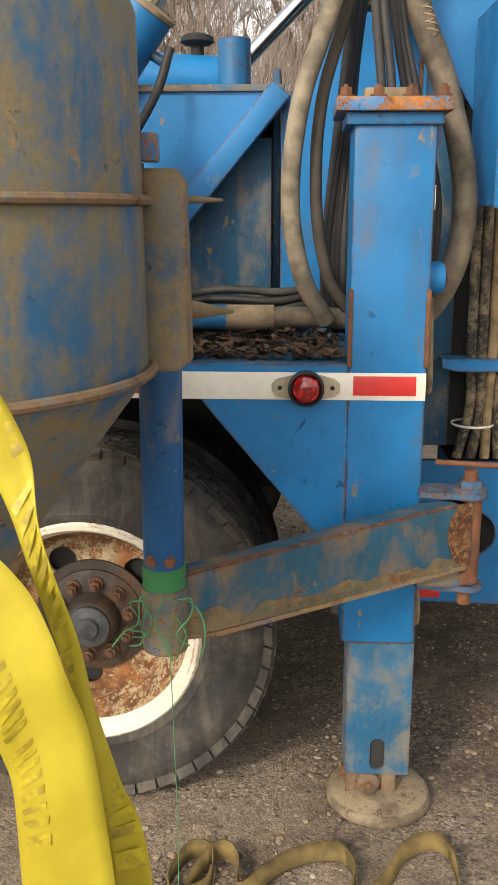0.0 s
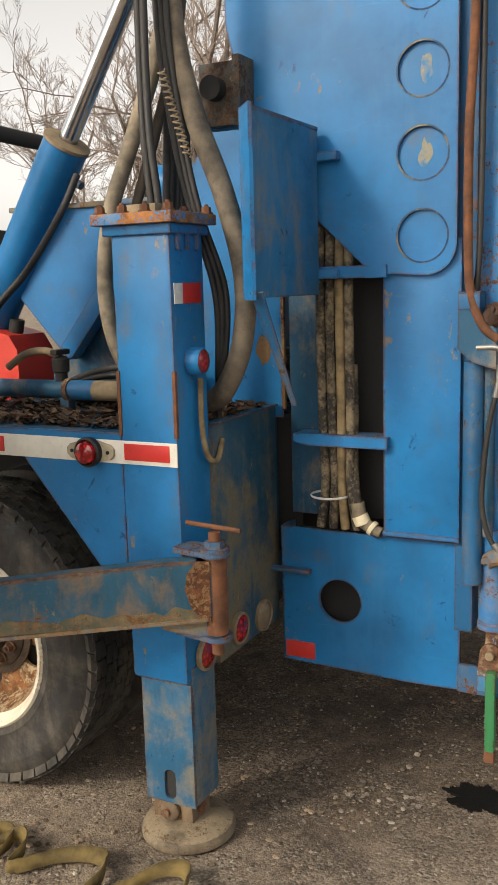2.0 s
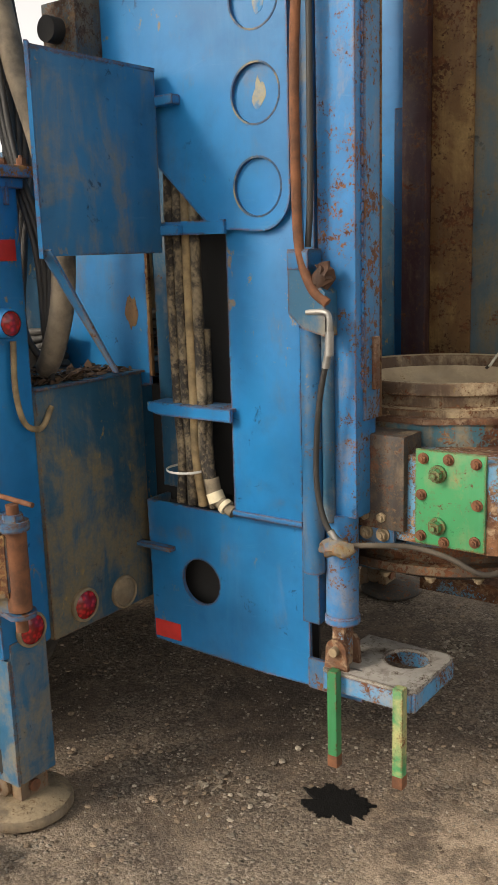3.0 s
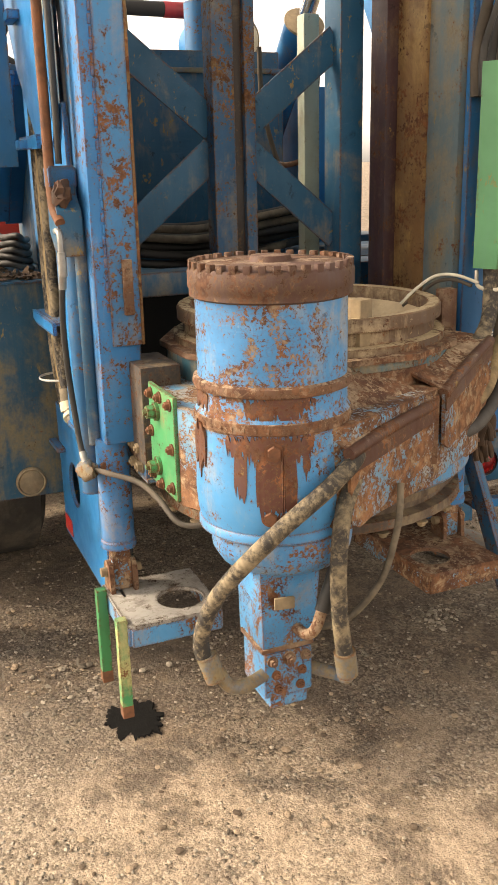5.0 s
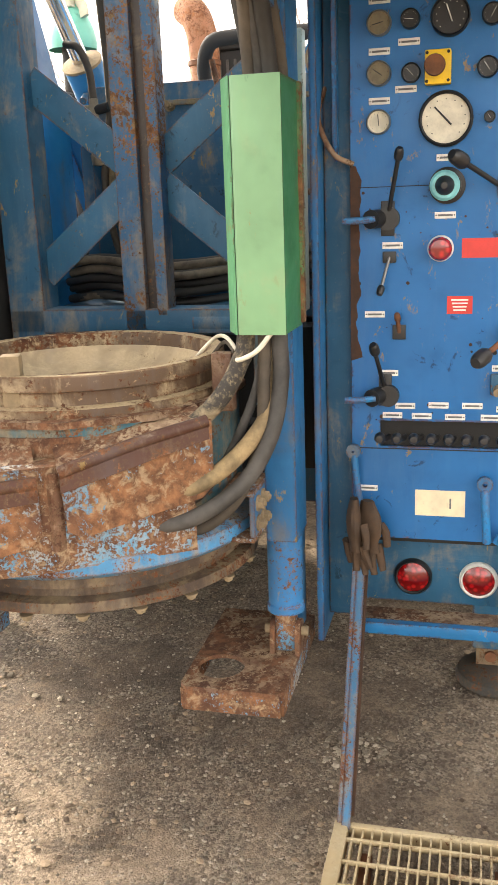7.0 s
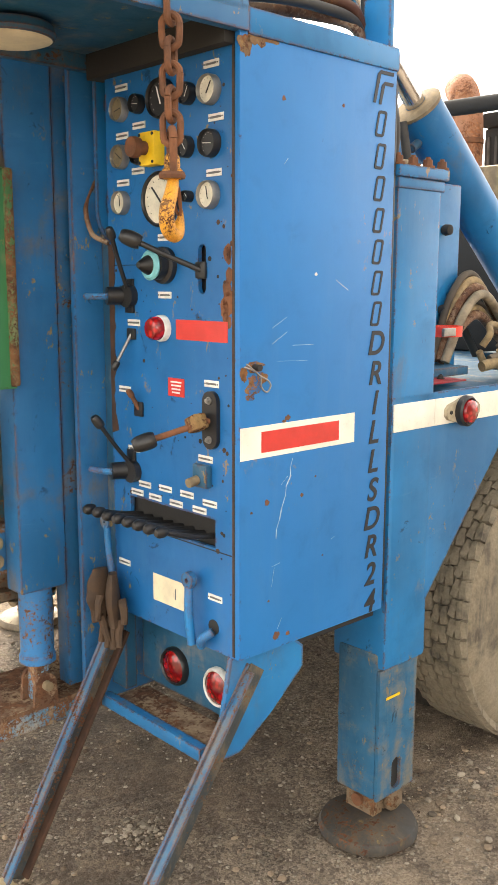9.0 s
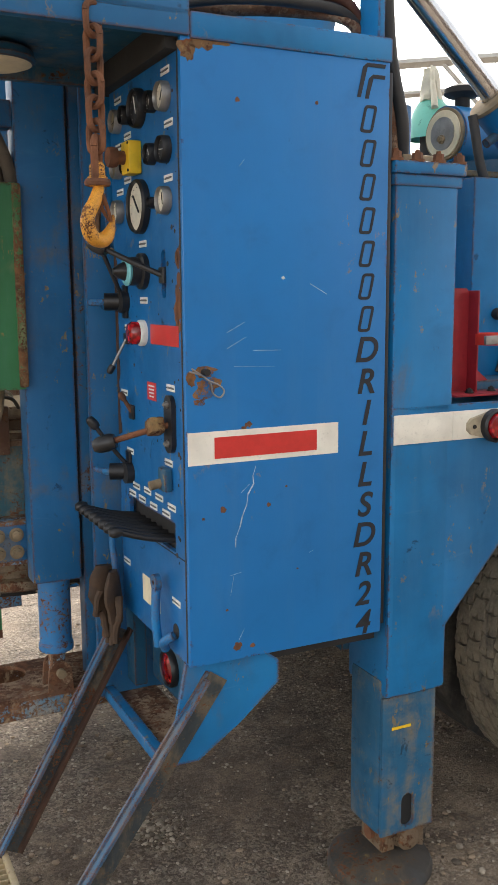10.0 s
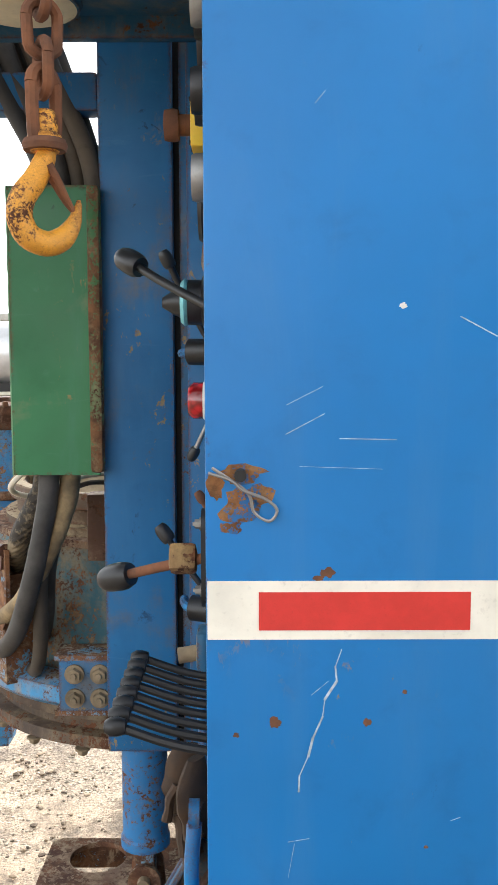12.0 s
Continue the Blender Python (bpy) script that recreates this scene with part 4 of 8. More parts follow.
def brace(ya, za, yb, zb, w=.105):
    d = Vector((0, yb - ya, zb - za))
    m = Matrix.Rotation(math.atan2(d.z, d.y), 4, "X")
    c = Vector((.80, (ya + yb) / 2, (za + zb) / 2))
    L = d.length / 2
    bm = box((c.x - .004, c.y - L, c.z - w / 2), (c.x + .004, c.y + L, c.z + w / 2), .002, turn=m)
    return bm


for z in (1.83, 2.72, 3.5):
    for ya, yb, s in ((3.16, 3.49, 1), (3.60, 3.96, -1)):
        if s > 0:
            part("brace", brace(ya, z + .285, yb, z + .02), M_DULL, mast, "blue lattice brace")
            part("brace", brace(ya, z - .33, yb, z - .06), M_DULL, mast, "blue lattice brace")
        else:
            part("brace", brace(ya, z + .02, yb, z + .30), M_DULL, mast, "blue lattice brace")
            part("brace", brace(ya, z - .06, yb, z - .36), M_DULL, mast, "blue lattice brace")
cen = part("centre_column", box((.78, 3.466, 1.30), (.86, 3.545, 3.8), .006), M_CENTRE, mast, "scraped blue centre column")
# Dark brown strip fills the slot between column and flange.
part("centre_slot", box((.77, 3.545, 1.30), (.84, 3.580, 3.8), .003), M_SLOT, cen, "dark brown strip in the slot")
part("centre_flange", box((.78, 3.580, 1.36), (.86, 3.62, 3.8), .005), M_CENTRE, cen, "dark rusted flange")
part("sill_beam", box((.74, 3.05, 1.305), (.86, 4.03, 1.385), .005), M_DULL, mast, "dull blue sill beam")
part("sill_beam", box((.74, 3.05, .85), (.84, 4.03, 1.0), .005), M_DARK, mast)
part("pipe_guard", cyl((.82, 3.7, 1.34), (.82, 3.93, 1.34), .045, seg=24), M_DULL, mast)

# Added near-black sheet: the shade behind the hose bundle, as colour.
part("shadow_wall", box((.70, 3.012, .95), (.985, 3.024, 2.3), .002), M_DARK, mast, "near-black sheet standing in for the shade behind the hoses")
wing = part("wing_plate", plate([(.13, 1.30), (.555, 1.30), (.555, 2.66), (.46, 2.66), (.13, 2.02)], "y", 2.985, 2.997), M_BLUE, mast, "blue wing plate behind the hoses")
wp = [(.485 + .03 * (1 + .6 * noise.noise(Vector((math.cos(a), math.sin(a), 3)))) * math.cos(a), 1.545 + .05 * (1 + .6 * noise.noise(Vector((2 * math.cos(a), 2 * math.sin(a), 8)))) * math.sin(a)) for a in np.arange(0, 6.2, .25)]
part("rust_patch", plate(wp, "y", 2.9838, 2.985), M_TANRUST, wing, "orange rust patch")
part("rusty_edge", box((.555, 2.984, 1.33), (.567, 2.998, 2.5), .002), M_TANRUST, wing)
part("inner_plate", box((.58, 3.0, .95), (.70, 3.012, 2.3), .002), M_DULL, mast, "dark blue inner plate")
M_TRAY = worn("dusty_tray_blue", (.012, .12, .26), 0.02, 0.28, 0.5, dirtcol=(.20, .17, .10), spots=0.9, edges=0.7)
# tray beside the cheek
tray = thing("cable_tray", (.73, 2.6, 1.73), "blue sheet-steel tray fixed to the mast cheek", "cable tray")
part("panel", box((.697, 2.44, 1.735), (.709, 2.84, 2.258), .002), M_BLUE, tray)
part("front_flange", plate([(.692, 2.436), (.762, 2.356), (.770, 2.363), (.700, 2.443)], "z", 1.73, 2.265), M_BLUE, tray, "bright blue edge flange")
part("top_flange", plate([(.70, 2.44), (.76, 2.372), (.766, 2.84), (.70, 2.84)], "z", 2.25, 2.26), M_WORN, tray)
part("back_panel", box((.752, 2.37, 1.735), (.764, 2.84, 2.25), .002), M_TRAY, tray, "dusty blue tray panel")
for z in (2.17, 1.80):
    part("stay", box((.70, 2.835, z - .014), (.83, 2.872, z + .014), .003), M_BLUE, tray)
stay = panel4([(.748, 2.368, 1.75), (.784, 2.376, 1.75), (.782, 2.60, 1.40), (.766, 2.598, 1.40)], .008)
part("stay_bar", stay, M_WORN, tray, "scuffed flat stay bar")
M_BLKRUST = worn("black_brown_block_rust", (.035, .05, .06), 0.5, 0.3, 0.6, rustcol=(.06, .032, .02), dirtcol=(.17, .12, .06), scale=2)
blk = thing("winch_block", (.44, 2.82, 2.28), "rusty steel block with a round boss on the mast cheek", "steel block")
part("block", box((.375, 2.775, 2.285), (.505, 2.872, 2.485), .006), M_BLKRUST, blk)
part("boss", cyl((.44, 2.73, 2.40), (.44, 2.78, 2.40), .038), M_DARK, blk)
part("side_plate", box((.505, 2.765, 2.28), (.53, 2.872, 2.50), .004), M_BLKRUST, blk)

def wrapped_hose(name, dark, light):
    """Hose with a spiral wrap, dust in its grooves and grease smears."""
    k = Nodes(name)
    w = k.node("ShaderNodeTexWave")
    w.wave_type, w.bands_direction = "BANDS", "DIAGONAL"
    w.inputs["Scale"].default_value, w.inputs["Distortion"].default_value, w.inputs["Detail"].default_value = 26, 1.2, 2
    k.link(k.pos, w.inputs["Vector"])
    n = k.noise(11, 8, 0.7, bend=0.4)
    col = k.mix(k.step(n, 0.45, 0.62), dark, light)
    col = k.mix(k.step(k.noise(60, 6, 0.7), 0.5, 0.65, 0, 0.5), col, shade(light, 1.3))
    return k.done(k.mix(k.math("MULTIPLY", w.outputs["Fac"], 0.12), col, shade(dark, 0.7)), 0.82, w.outputs["Fac"], 0.5, 0.003)


M_HOSEW = wrapped_hose("grimy_wrapped_hose", (.036, .031, .026), (.25, .195, .12))
M_DARKRUST = plain("dark_rust", (.06, .03, .018), 0.9, 0, 0.4, 20, 0.5)


# ---- jacks under the mast ----
def jack(x, y, ztop, zbot, pad, hole, label, posts=(), topmat=M_BROWN, lipmat=M_RUST):
    j = thing("mast_jack", (x, y, pad[4]), label, "hydraulic jack", "mast jacks")
    part("barrel", lathe([(0, zbot + .04), (.053, zbot + .04), (.053, zbot + .06), (.049, zbot + .065), (.049, ztop), (0, ztop)], (x, y, 0), seg=32), M_COLUMN, j, "rust-flecked blue jack barrel")
    part("rod_eye", box((x - .022, y - .03, pad[5]), (x + .022, y + .03, zbot + .05), .01), M_RUST, j)
    for s in (-1, 1):
        part("clevis", plate([(x - .04, pad[5] - .002), (x + .04, pad[5] - .002)] + arc(x, pad[5] + .06, .035, 0, 180, 10), "y", y + s * .036 - .007, y + s * .036 + .007), M_BROWN, j)
    part("pin", cyl((x, y - .062, pad[5] + .06), (x, y + .062, pad[5] + .06), .014, seg=16), M_DUSTY, j)
    x0, x1, y0, y1, z0, z1 = pad
    foot = part("pad", plate([(x0, y0), (x1 - .02, y0), (x1, y0 + .02), (x1, y1 - .02), (x1 - .02, y1), (x0, y1)], "z", z1 - .012, z1, [circle(hole[0], hole[1], hole[2], 32)]), topmat, j, "rusty jack pad with a round hole")
    part("lip", box((x1 - .012, y0 + .008, z0), (x1, y1 - .008, z1 - .012), .003), lipmat, foot, "rust-worn pad lip")
    part("lip", box((x0, y0, z0), (x1 - .01, y0 + .012, z1 - .012), .003), lipmat, foot)
    part("lip", box((x0, y1 - .012, z0), (x1 - .01, y1, z1 - .012), .003), lipmat, foot)
    for (px, py, pz, mat) in posts:
        po = part("stake", box((px - .016, py - .016, pz), (px + .016, py + .016, z1 + .012), .004), mat, j, "green painted stake")
        part("stake_tip", box((px - .017, py - .017, pz), (px + .017, py + .017, pz + .04), .004), M_RUSTY, po)
    return j


M_PADTOP = worn("oily_pale_pad_steel", (.33, .31, .28), 0.12, 0.42, 0.3, dirtcol=(.055, .036, .024), rustcol=(.05, .03, .02), scale=2.6, edges=0.6)
M_STAKE = worn("yellow_and_green_stake_paint", (.04, .26, .10), 0.1, 0.62, 0.6, dirtcol=(.50, .40, .18), scale=2.2)
jack(1.325, 2.937, .98, .60, (1.285, 1.585, 2.885, 3.17, .432, .50), (1.47, 3.075, .07), "blue hydraulic jack on an oily steel pad with two stakes", [(1.548, 2.872, .2, M_STAKE), (1.334, 2.868, .2, M_GREEND)], M_PADTOP, M_FLANGE)
jack(1.368, 4.095, .83, .56, (1.14, 1.622, 3.85, 4.135, .405, .475), (1.50, 3.935, .066), "blue hydraulic jack on a rusty steel pad")
# lift cylinder block on the near column
lift = thing("lift_cylinder", (1.25, 2.88, .8), "blue hydraulic lift cylinder along the mast column", "hydraulic cylinder")
part("barrel", cyl((1.262, 2.885, .80), (1.262, 2.885, 1.52), .032), M_WORN, lift)
part("barrel", cyl((1.31, 2.892, .96), (1.31, 2.892, 1.6), .018), M_DULL, lift)
hd = part("head_block", plate([(1.222, 1.56), (1.27, 1.52), (1.34, 1.50), (1.34, 1.62), (1.29, 1.66), (1.29, 1.735), (1.222, 1.735)], "y", 2.83, 2.895), M_DULL, lift, "dark blue cylinder head block")
part("port_plate", box((1.222, 2.826, 1.68), (1.29, 2.9, 1.73), .003), M_WORN, hd)
rg = bmesh.new()
bmesh.ops.create_icosphere(rg, subdivisions=3, radius=.03, matrix=Matrix.Translation((1.325, 2.85, 1.665)) @ Matrix.Diagonal((.9, .8, 1.25, 1)))
for v in rg.verts:
    v.co += Vector((1, .6, .8)) * .016 * noise.noise(v.co * 45) + (v.co - Vector((1.325, 2.85, 1.665))) * .5 * noise.noise(v.co * 80)
part("rag", rg, M_DARKRUST, lift, "rust-coloured rag tied on the fitting")
part("elbow", tube([(1.28, 2.835, 1.565), (1.335, 2.83, 1.567), (1.352, 2.83, 1.555), (1.354, 2.83, 1.51)], .009), M_STEEL, lift, "bright steel elbow")
part("ferrule", cyl((1.354, 2.83, 1.515), (1.352, 2.83, 1.45), .0125, seg=16), M_STEEL, lift)

M_BLOCK = worn("rust_spotted_block_blue", (.04, .22, .44), 0.36, 0.2, 0.5, scale=3, rustcol=RUSTY, edges=0.9)
M_SAND = worn("tan_drill_dust", (.44, .34, .22), 0.05, 0.5, 0.9, dirtcol=(.56, .44, .28), rustcol=(.12, .07, .035), scale=3, edges=0)
M_STUB = worn("dark_brown_stub", (.05, .04, .035), 0.4, 0.3, 0.6, rustcol=(.075, .033, .02), dirtcol=(.26, .19, .11), top=0.5)
M_BODY = worn("dusty_teal_steel", (.035, .13, .17), 0.28, 0.55, 0.6, dirtcol=(.29, .21, .115), rustcol=RUSTY, scale=1.5, top=0.6)
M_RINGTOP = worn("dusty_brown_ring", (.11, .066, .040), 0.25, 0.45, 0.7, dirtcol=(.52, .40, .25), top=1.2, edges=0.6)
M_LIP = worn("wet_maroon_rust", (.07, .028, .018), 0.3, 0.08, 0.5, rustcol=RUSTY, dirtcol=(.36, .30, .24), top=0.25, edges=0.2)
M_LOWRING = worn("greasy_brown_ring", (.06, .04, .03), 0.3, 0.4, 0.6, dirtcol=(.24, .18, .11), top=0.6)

# ---- rotary head ----
RC = (1.385, 3.545)
head = thing("rotary_head", (RC[0], RC[1], .76), "rusty steel rotary head with a dusty open ring", "rotary head")
part("ring", lathe([(.345, 1.24), (.345, 1.318), (.352, 1.335), (.385, 1.337), (.39, 1.33), (.39, 1.30), (.372, 1.295), (.372, 1.262), (.402, 1.258), (.402, 1.235), (.36, 1.235)], (*RC, 0), seg=72), M_RINGTOP, head, "dusty brown bearing ring")
part("ring_floor", lathe([(.12, 1.232), (.25, 1.24), (.31, 1.262), (.346, 1.298)], (*RC, 0), seg=64), M_SAND, head, "pale dust inside the ring")
# Near-black disc paints the deep shade in the ring's middle.
part("ring_core", lathe([(.0, 1.20), (.11, 1.20), (.12, 1.233)], (*RC, 0), seg=40), M_DARK, head)
for a in (18,):
    c = Vector((RC[0] + .355 * math.cos(radians(a - 22)), RC[1] + .355 * math.sin(radians(a - 22)), 0))
    part("ring_lug", box((c.x - .024, c.y - .024, 1.26), (c.x + .024, c.y + .024, 1.385), .006, turn=Matrix.Rotation(radians(a), 4, "Z")), M_DUSTY, head, "dusty square lug")


part("top_plate", plate(circle(RC[0], RC[1], .445, 12, radians(15), radians(375)), "z", 1.222, 1.238), M_BROWN, head, "rusty top plate")
part("body", lathe([(0, 1.222), (.425, 1.222), (.425, 1.12), (.43, .86), (0, .86)], (*RC, 0), seg=64), M_BODY, head, "dusty teal and rust head body")
part("flange", lathe([(.42, .93), (.46, .925), (.487, .912), (.49, .90), (.49, .875), (.475, .862), (.42, .858)], (*RC, 0), seg=72), M_FLANGE, head, "scraped blue lower flange")
part("lower_ring", lathe([(.0, .86), (.455, .86), (.455, .83), (.43, .822), (.43, .80), (.462, .795), (.466, .77), (.44, .757), (0, .757)], (*RC, 0), seg=64), M_LOWRING, head, "dark greasy lower ring")
for k in range(20):
    a = 2 * math.pi * k / 20
    part("bolt", bolt((RC[0] + .45 * math.cos(a), RC[1] + .45 * math.sin(a), .76), "-z", .013, .014), M_DUSTY, head)
part("neck", lathe([(.3, .757), (.3, .70), (.2, .68), (0, .68)], (*RC, 0), seg=40), M_DARK, head)
# gear case between ring and motor, with its sloping hood
case = [(1.46, 3.01), (1.75, 3.005), (2.06, 3.16), (2.08, 3.30), (1.90, 3.64), (1.70, 3.95), (1.40, 3.75), (1.30, 3.2)]
part("gear_case", plate(case, "z", .90, 1.155), M_RUST, head, "rusted blue gear case")


P = [Vector(p) for p in ((2.105, 3.285, 1.10), (1.905, 3.645, 1.125), (1.885, 3.69, 1.145), (1.685, 3.985, 1.225))]
hood = part("hood", panel4([P[0], P[1], (1.76, 3.56, 1.20), (1.93, 3.22, 1.185)], .008), M_BROWN, head, "rusty sloping hood")
part("hood", panel4([P[2], P[3], (1.56, 3.91, 1.236), (1.74, 3.60, 1.205)], .008), M_BROWN, head, "rusty sloping hood")
for a, b, drop0, drop1, lab in ((P[0], P[1], .195, .155, "rusted blue side guard"), (P[2], P[3], .165, .19, "rust-brown side guard")):
    d = (b - a).normalized()
    outl = [(0, 0), ((b - a).length, b.z - a.z), ((b - a).length, b.z - a.z - drop1 + .03), ((b - a).length - .03, b.z - a.z - drop1), (.045, -drop0), (.01, -drop0 + .02)]
    m = Matrix.Translation(a) @ Matrix(((d.x / math.hypot(d.x, d.y), 0, 0, 0), (0, 1, 0, 0), (0, 0, 1, 0), (0, 0, 0, 1)))
    bm = plate(outl, "y", -.005, .005)
    yaw = math.atan2(d.y, d.x)
    bmesh.ops.transform(bm, matrix=Matrix.Translation(a) @ Matrix.Rotation(yaw, 4, "Z"), verts=bm.verts)
    gd = part("guard", bm, M_GUARD, head, lab)
    out = Vector((d.y, -d.x, 0)).normalized()
    lip = tube([a + Vector((0, 0, -.004)), a.lerp(b, .5) + Vector((0, 0, .002)), b + Vector((0, 0, -.004))], .016, 10, 4)
    panel4([a + out * .008 + Vector((0, 0, .004)), b + out * .008 + Vector((0, 0, .004)), b + out * .012 + Vector((0, 0, -.045)), a + out * .012 + Vector((0, 0, -.05))], .004, lip)
    part("top_lip", lip, M_LIP, gd, "wet-looking maroon rolled edge")
part("guard_bolster", box((1.85, 3.635, .95), (1.885, 3.685, 1.14), .006, turn=Matrix.Rotation(radians(-32), 4, "Z")), M_BROWN, head)
part("face_stain_plate", plate(circle(RC[0], RC[1], .432, 8, radians(-20), radians(25)) + circle(RC[0], RC[1], .42, 8, radians(25), radians(-20)), "z", 1.14, 1.2), M_BROWN, head)
gp = part("side_cover", box((1.53, 2.995, .905), (1.738, 3.007, 1.18), .003), M_GREEN2, head, "green bolted side cover")
for x, z in ((1.555, 1.155), (1.63, 1.158), (1.71, 1.155), (1.55, .93), (1.62, .92), (1.71, .935), (1.55, 1.05), (1.715, 1.04)):
    part("bolt", bolt((x, 2.995, z), "-y", .012, .014), M_RUSTY, gp)
for x, z in ((1.60, 1.115), (1.60, .965)):
    part("nut", bolt((x, 2.995, z), "-y", .019, .03), M_GREEN2, gp)
part("front_stub", box((1.30, 2.985, .93), (1.50, 3.10, 1.21), .006), M_STUB, head)

# ---- hydraulic motor drum ----
DC = (1.905, 3.19)
drum = thing("hydraulic_drive", (DC[0], DC[1], .42), "chipped blue upright drive drum with a rusty bolted cap", "hydraulic motor")
part("drum", lathe([(0, 1.45), (.176, 1.45), (.176, 1.262), (.1765, 1.235), (.177, 1.19), (.184, 1.18), (.184, 1.15), (.18, 1.145)], (*DC, 0), seg=72), M_DRUM, drum, "light blue paint chipped to rust")
part("lower_drum", lathe([(.17, 1.152), (.1835, 1.15), (.182, 1.14), (.184, 1.13), (.189, .985), (.186, .94), (.180, .915), (.185, .908), (.185, .893), (.172, .885), (.10, .88)], (*DC, 0), seg=72), M_DRUML, drum, "light blue paint with brown rust runs")
part("bowl", lathe([(.16, .895), (.172, .888), (.175, .862), (.172, .835), (.155, .806), (.124, .788), (.08, .782), (0, .782)], (DC[0] + .006, DC[1] + .016, 0), seg=56), M_DRUM, drum, "light blue domed underside")
part("bead", lathe([(.176, 1.262), (.186, 1.258), (.189, 1.248), (.186, 1.238), (.176, 1.234)], (*DC, 0), seg=72), M_BROWN, drum, "rusty rolled bead")
M_CAP = worn("maroon_cap_rust", (.075, .036, .026), 0.45, 0.16, 0.65, rustcol=(.085, .036, .02), dirtcol=(.36, .26, .18), top=0.55, edges=0.3)
M_SCALE = worn("brown_drum_rust", (.105, .038, .025), 0.4, 0.1, 0.65, rustcol=(.14, .052, .026), edges=0)


def rust_sheet(az0, az1, z0, z1, r, seed, rag=.02):
    """Scaling rust that clings to the drum, ragged along its edges."""
    bm, rows, n = bmesh.new(), [], int((az1 - az0) / .7)

    def grow(z):
        return .1852 + min(.005, (1.13 - z) * .0345) if z < 1.13 and z1 < 1.13 else r

    for i in range(n + 1):
        f = i / n
        a, e = radians(az0 + (az1 - az0) * f), math.sin(math.pi * f) ** .12
        lo = z0 + (1 - e) * (z1 - z0) * .5 + rag * (1.6 * noise.noise(Vector((i * .25, seed, 0))) + 1.4 * noise.noise(Vector((i * .9, seed, 5))))
        hi = z1 - (1 - e) * (z1 - z0) * .5 + .8 * rag * (noise.noise(Vector((i * .3, seed, 9))) + noise.noise(Vector((i * 1.1, seed, 4))))
        hi = max(hi, lo + .001)
        rows.append([bm.verts.new((DC[0] + q * math.cos(a), DC[1] + q * math.sin(a), z)) for q, z in ((grow(lo) - .006, lo), (grow(lo), lo), (grow(hi), hi), (grow(hi) - .006, hi))])
    for u, w in zip(rows, rows[1:]):
        for k in range(3):
            bm.faces.new((u[k], w[k], w[k + 1], u[k + 1]))
    return part("rust_sheet", bm, M_SCALE, drum, "brown scaling rust")


for q in ((-46, 3, 1.188, 1.236, .1790, 1.5, .02), (-60, 5, 1.098, 1.150, .1858, 2.5, .02), (-37, -8, .965, 1.12, .1905, 3.5, .018), (-53, -43, 1.02, 1.115, .190, 4.5, .022), (-100, -80, 1.06, 1.15, .190, 9.5, .025), (-4, 2, 1.05, 1.11, .190, 13.5, .022), (30, 120, 1.12, 1.15, .1862, 8.5, .016), (-30, 8, 1.222, 1.238, .1795, 5.5, .01), (-110, -80, 1.20, 1.235, .1790, 6.5, .012)):
    rust_sheet(*q)
cap = part("cap", lathe([(.175, 1.44), (.188, 1.446), (.188, 1.462), (.191, 1.466), (.191, 1.50), (.186, 1.51), (.172, 1.514), (.05, 1.517), (.045, 1.53), (0, 1.531)], (*DC, 0), seg=72), M_CAP, drum, "rusty brown bolted cap")
for k in range(36):
    a = 2 * math.pi * k / 36
    part("cap_bolt", box((DC[0] + .181 * math.cos(a) - .008, DC[1] + .181 * math.sin(a) - .008, 1.505), (DC[0] + .181 * math.cos(a) + .008, DC[1] + .181 * math.sin(a) + .008, 1.524), .002, turn=Matrix.Rotation(a, 4, "Z")), M_CAP, cap)
band = part("band", lathe([(.184, 1.18), (.1865, 1.178), (.1865, 1.155), (.184, 1.152)], (*DC, 0), seg=72), M_BROWN, drum, "rusty band of small bolts")
for k in range(40):
    a = 2 * math.pi * k / 40
    part("band_bolt", cyl((DC[0] + .184 * math.cos(a), DC[1] + .184 * math.sin(a), 1.16), (DC[0] + .184 * math.cos(a), DC[1] + .184 * math.sin(a), 1.17), .005, seg=6), M_BROWN, band)
for az, z in ((-24, 1.117), (-27, .962)):
    d = Vector((math.cos(radians(az)), math.sin(radians(az)), 0))
    p = Vector((*DC, z)) + d * .181
    part("plug", cyl(p, p + d * .018, .017, .015, 6, cyl(p - d * .01, p + d * .006, .022, seg=20)), M_RUSTY, drum, "rusty hexagon plug")
mx, my = 1.955, 3.17
bm = box((1.862, 3.105, .585), (2.012, 3.245, .79), .006)
for v in bm.verts:
    f = (v.co.z - .585) / .205
    v.co.y += f * .020 + (v.co.y - 3.175) * f * .18
    v.co.x -= f * .028
part("motor_neck", bm, M_BLOCK, drum, "light blue tapered motor neck")
blk2 = part("motor_block", box((1.885, 3.105, .462), (2.02, 3.235, .585), .008), M_BLOCK, drum, "light blue hydraulic motor block")
part("name_plate", box((2.016, 3.135, .70), (2.024, 3.185, .73), .001, turn=Matrix.Rotation(radians(-10), 4, "Z")), M_DUSTY, blk2)
part("block_top", box((1.88, 3.10, .585), (2.016, 3.24, .596), .002), M_BROWN, blk2)
for y, r in ((3.125, .013), (3.17, .016), (3.215, .013)):
    part("port_bolt", bolt((2.02, y, .565), "x", r * .8, .016), M_BROWN, blk2)
for y, z in ((3.14, .485), (3.20, .485), (3.135, .525), (3.205, .525)):
    part("bolt", bolt((2.02, y, z), "x", .009, .012), M_RUSTY, blk2)
part("under_block", box((1.90, 3.12, .43), (2.018, 3.222, .464), .006), M_BLOCK, blk2)
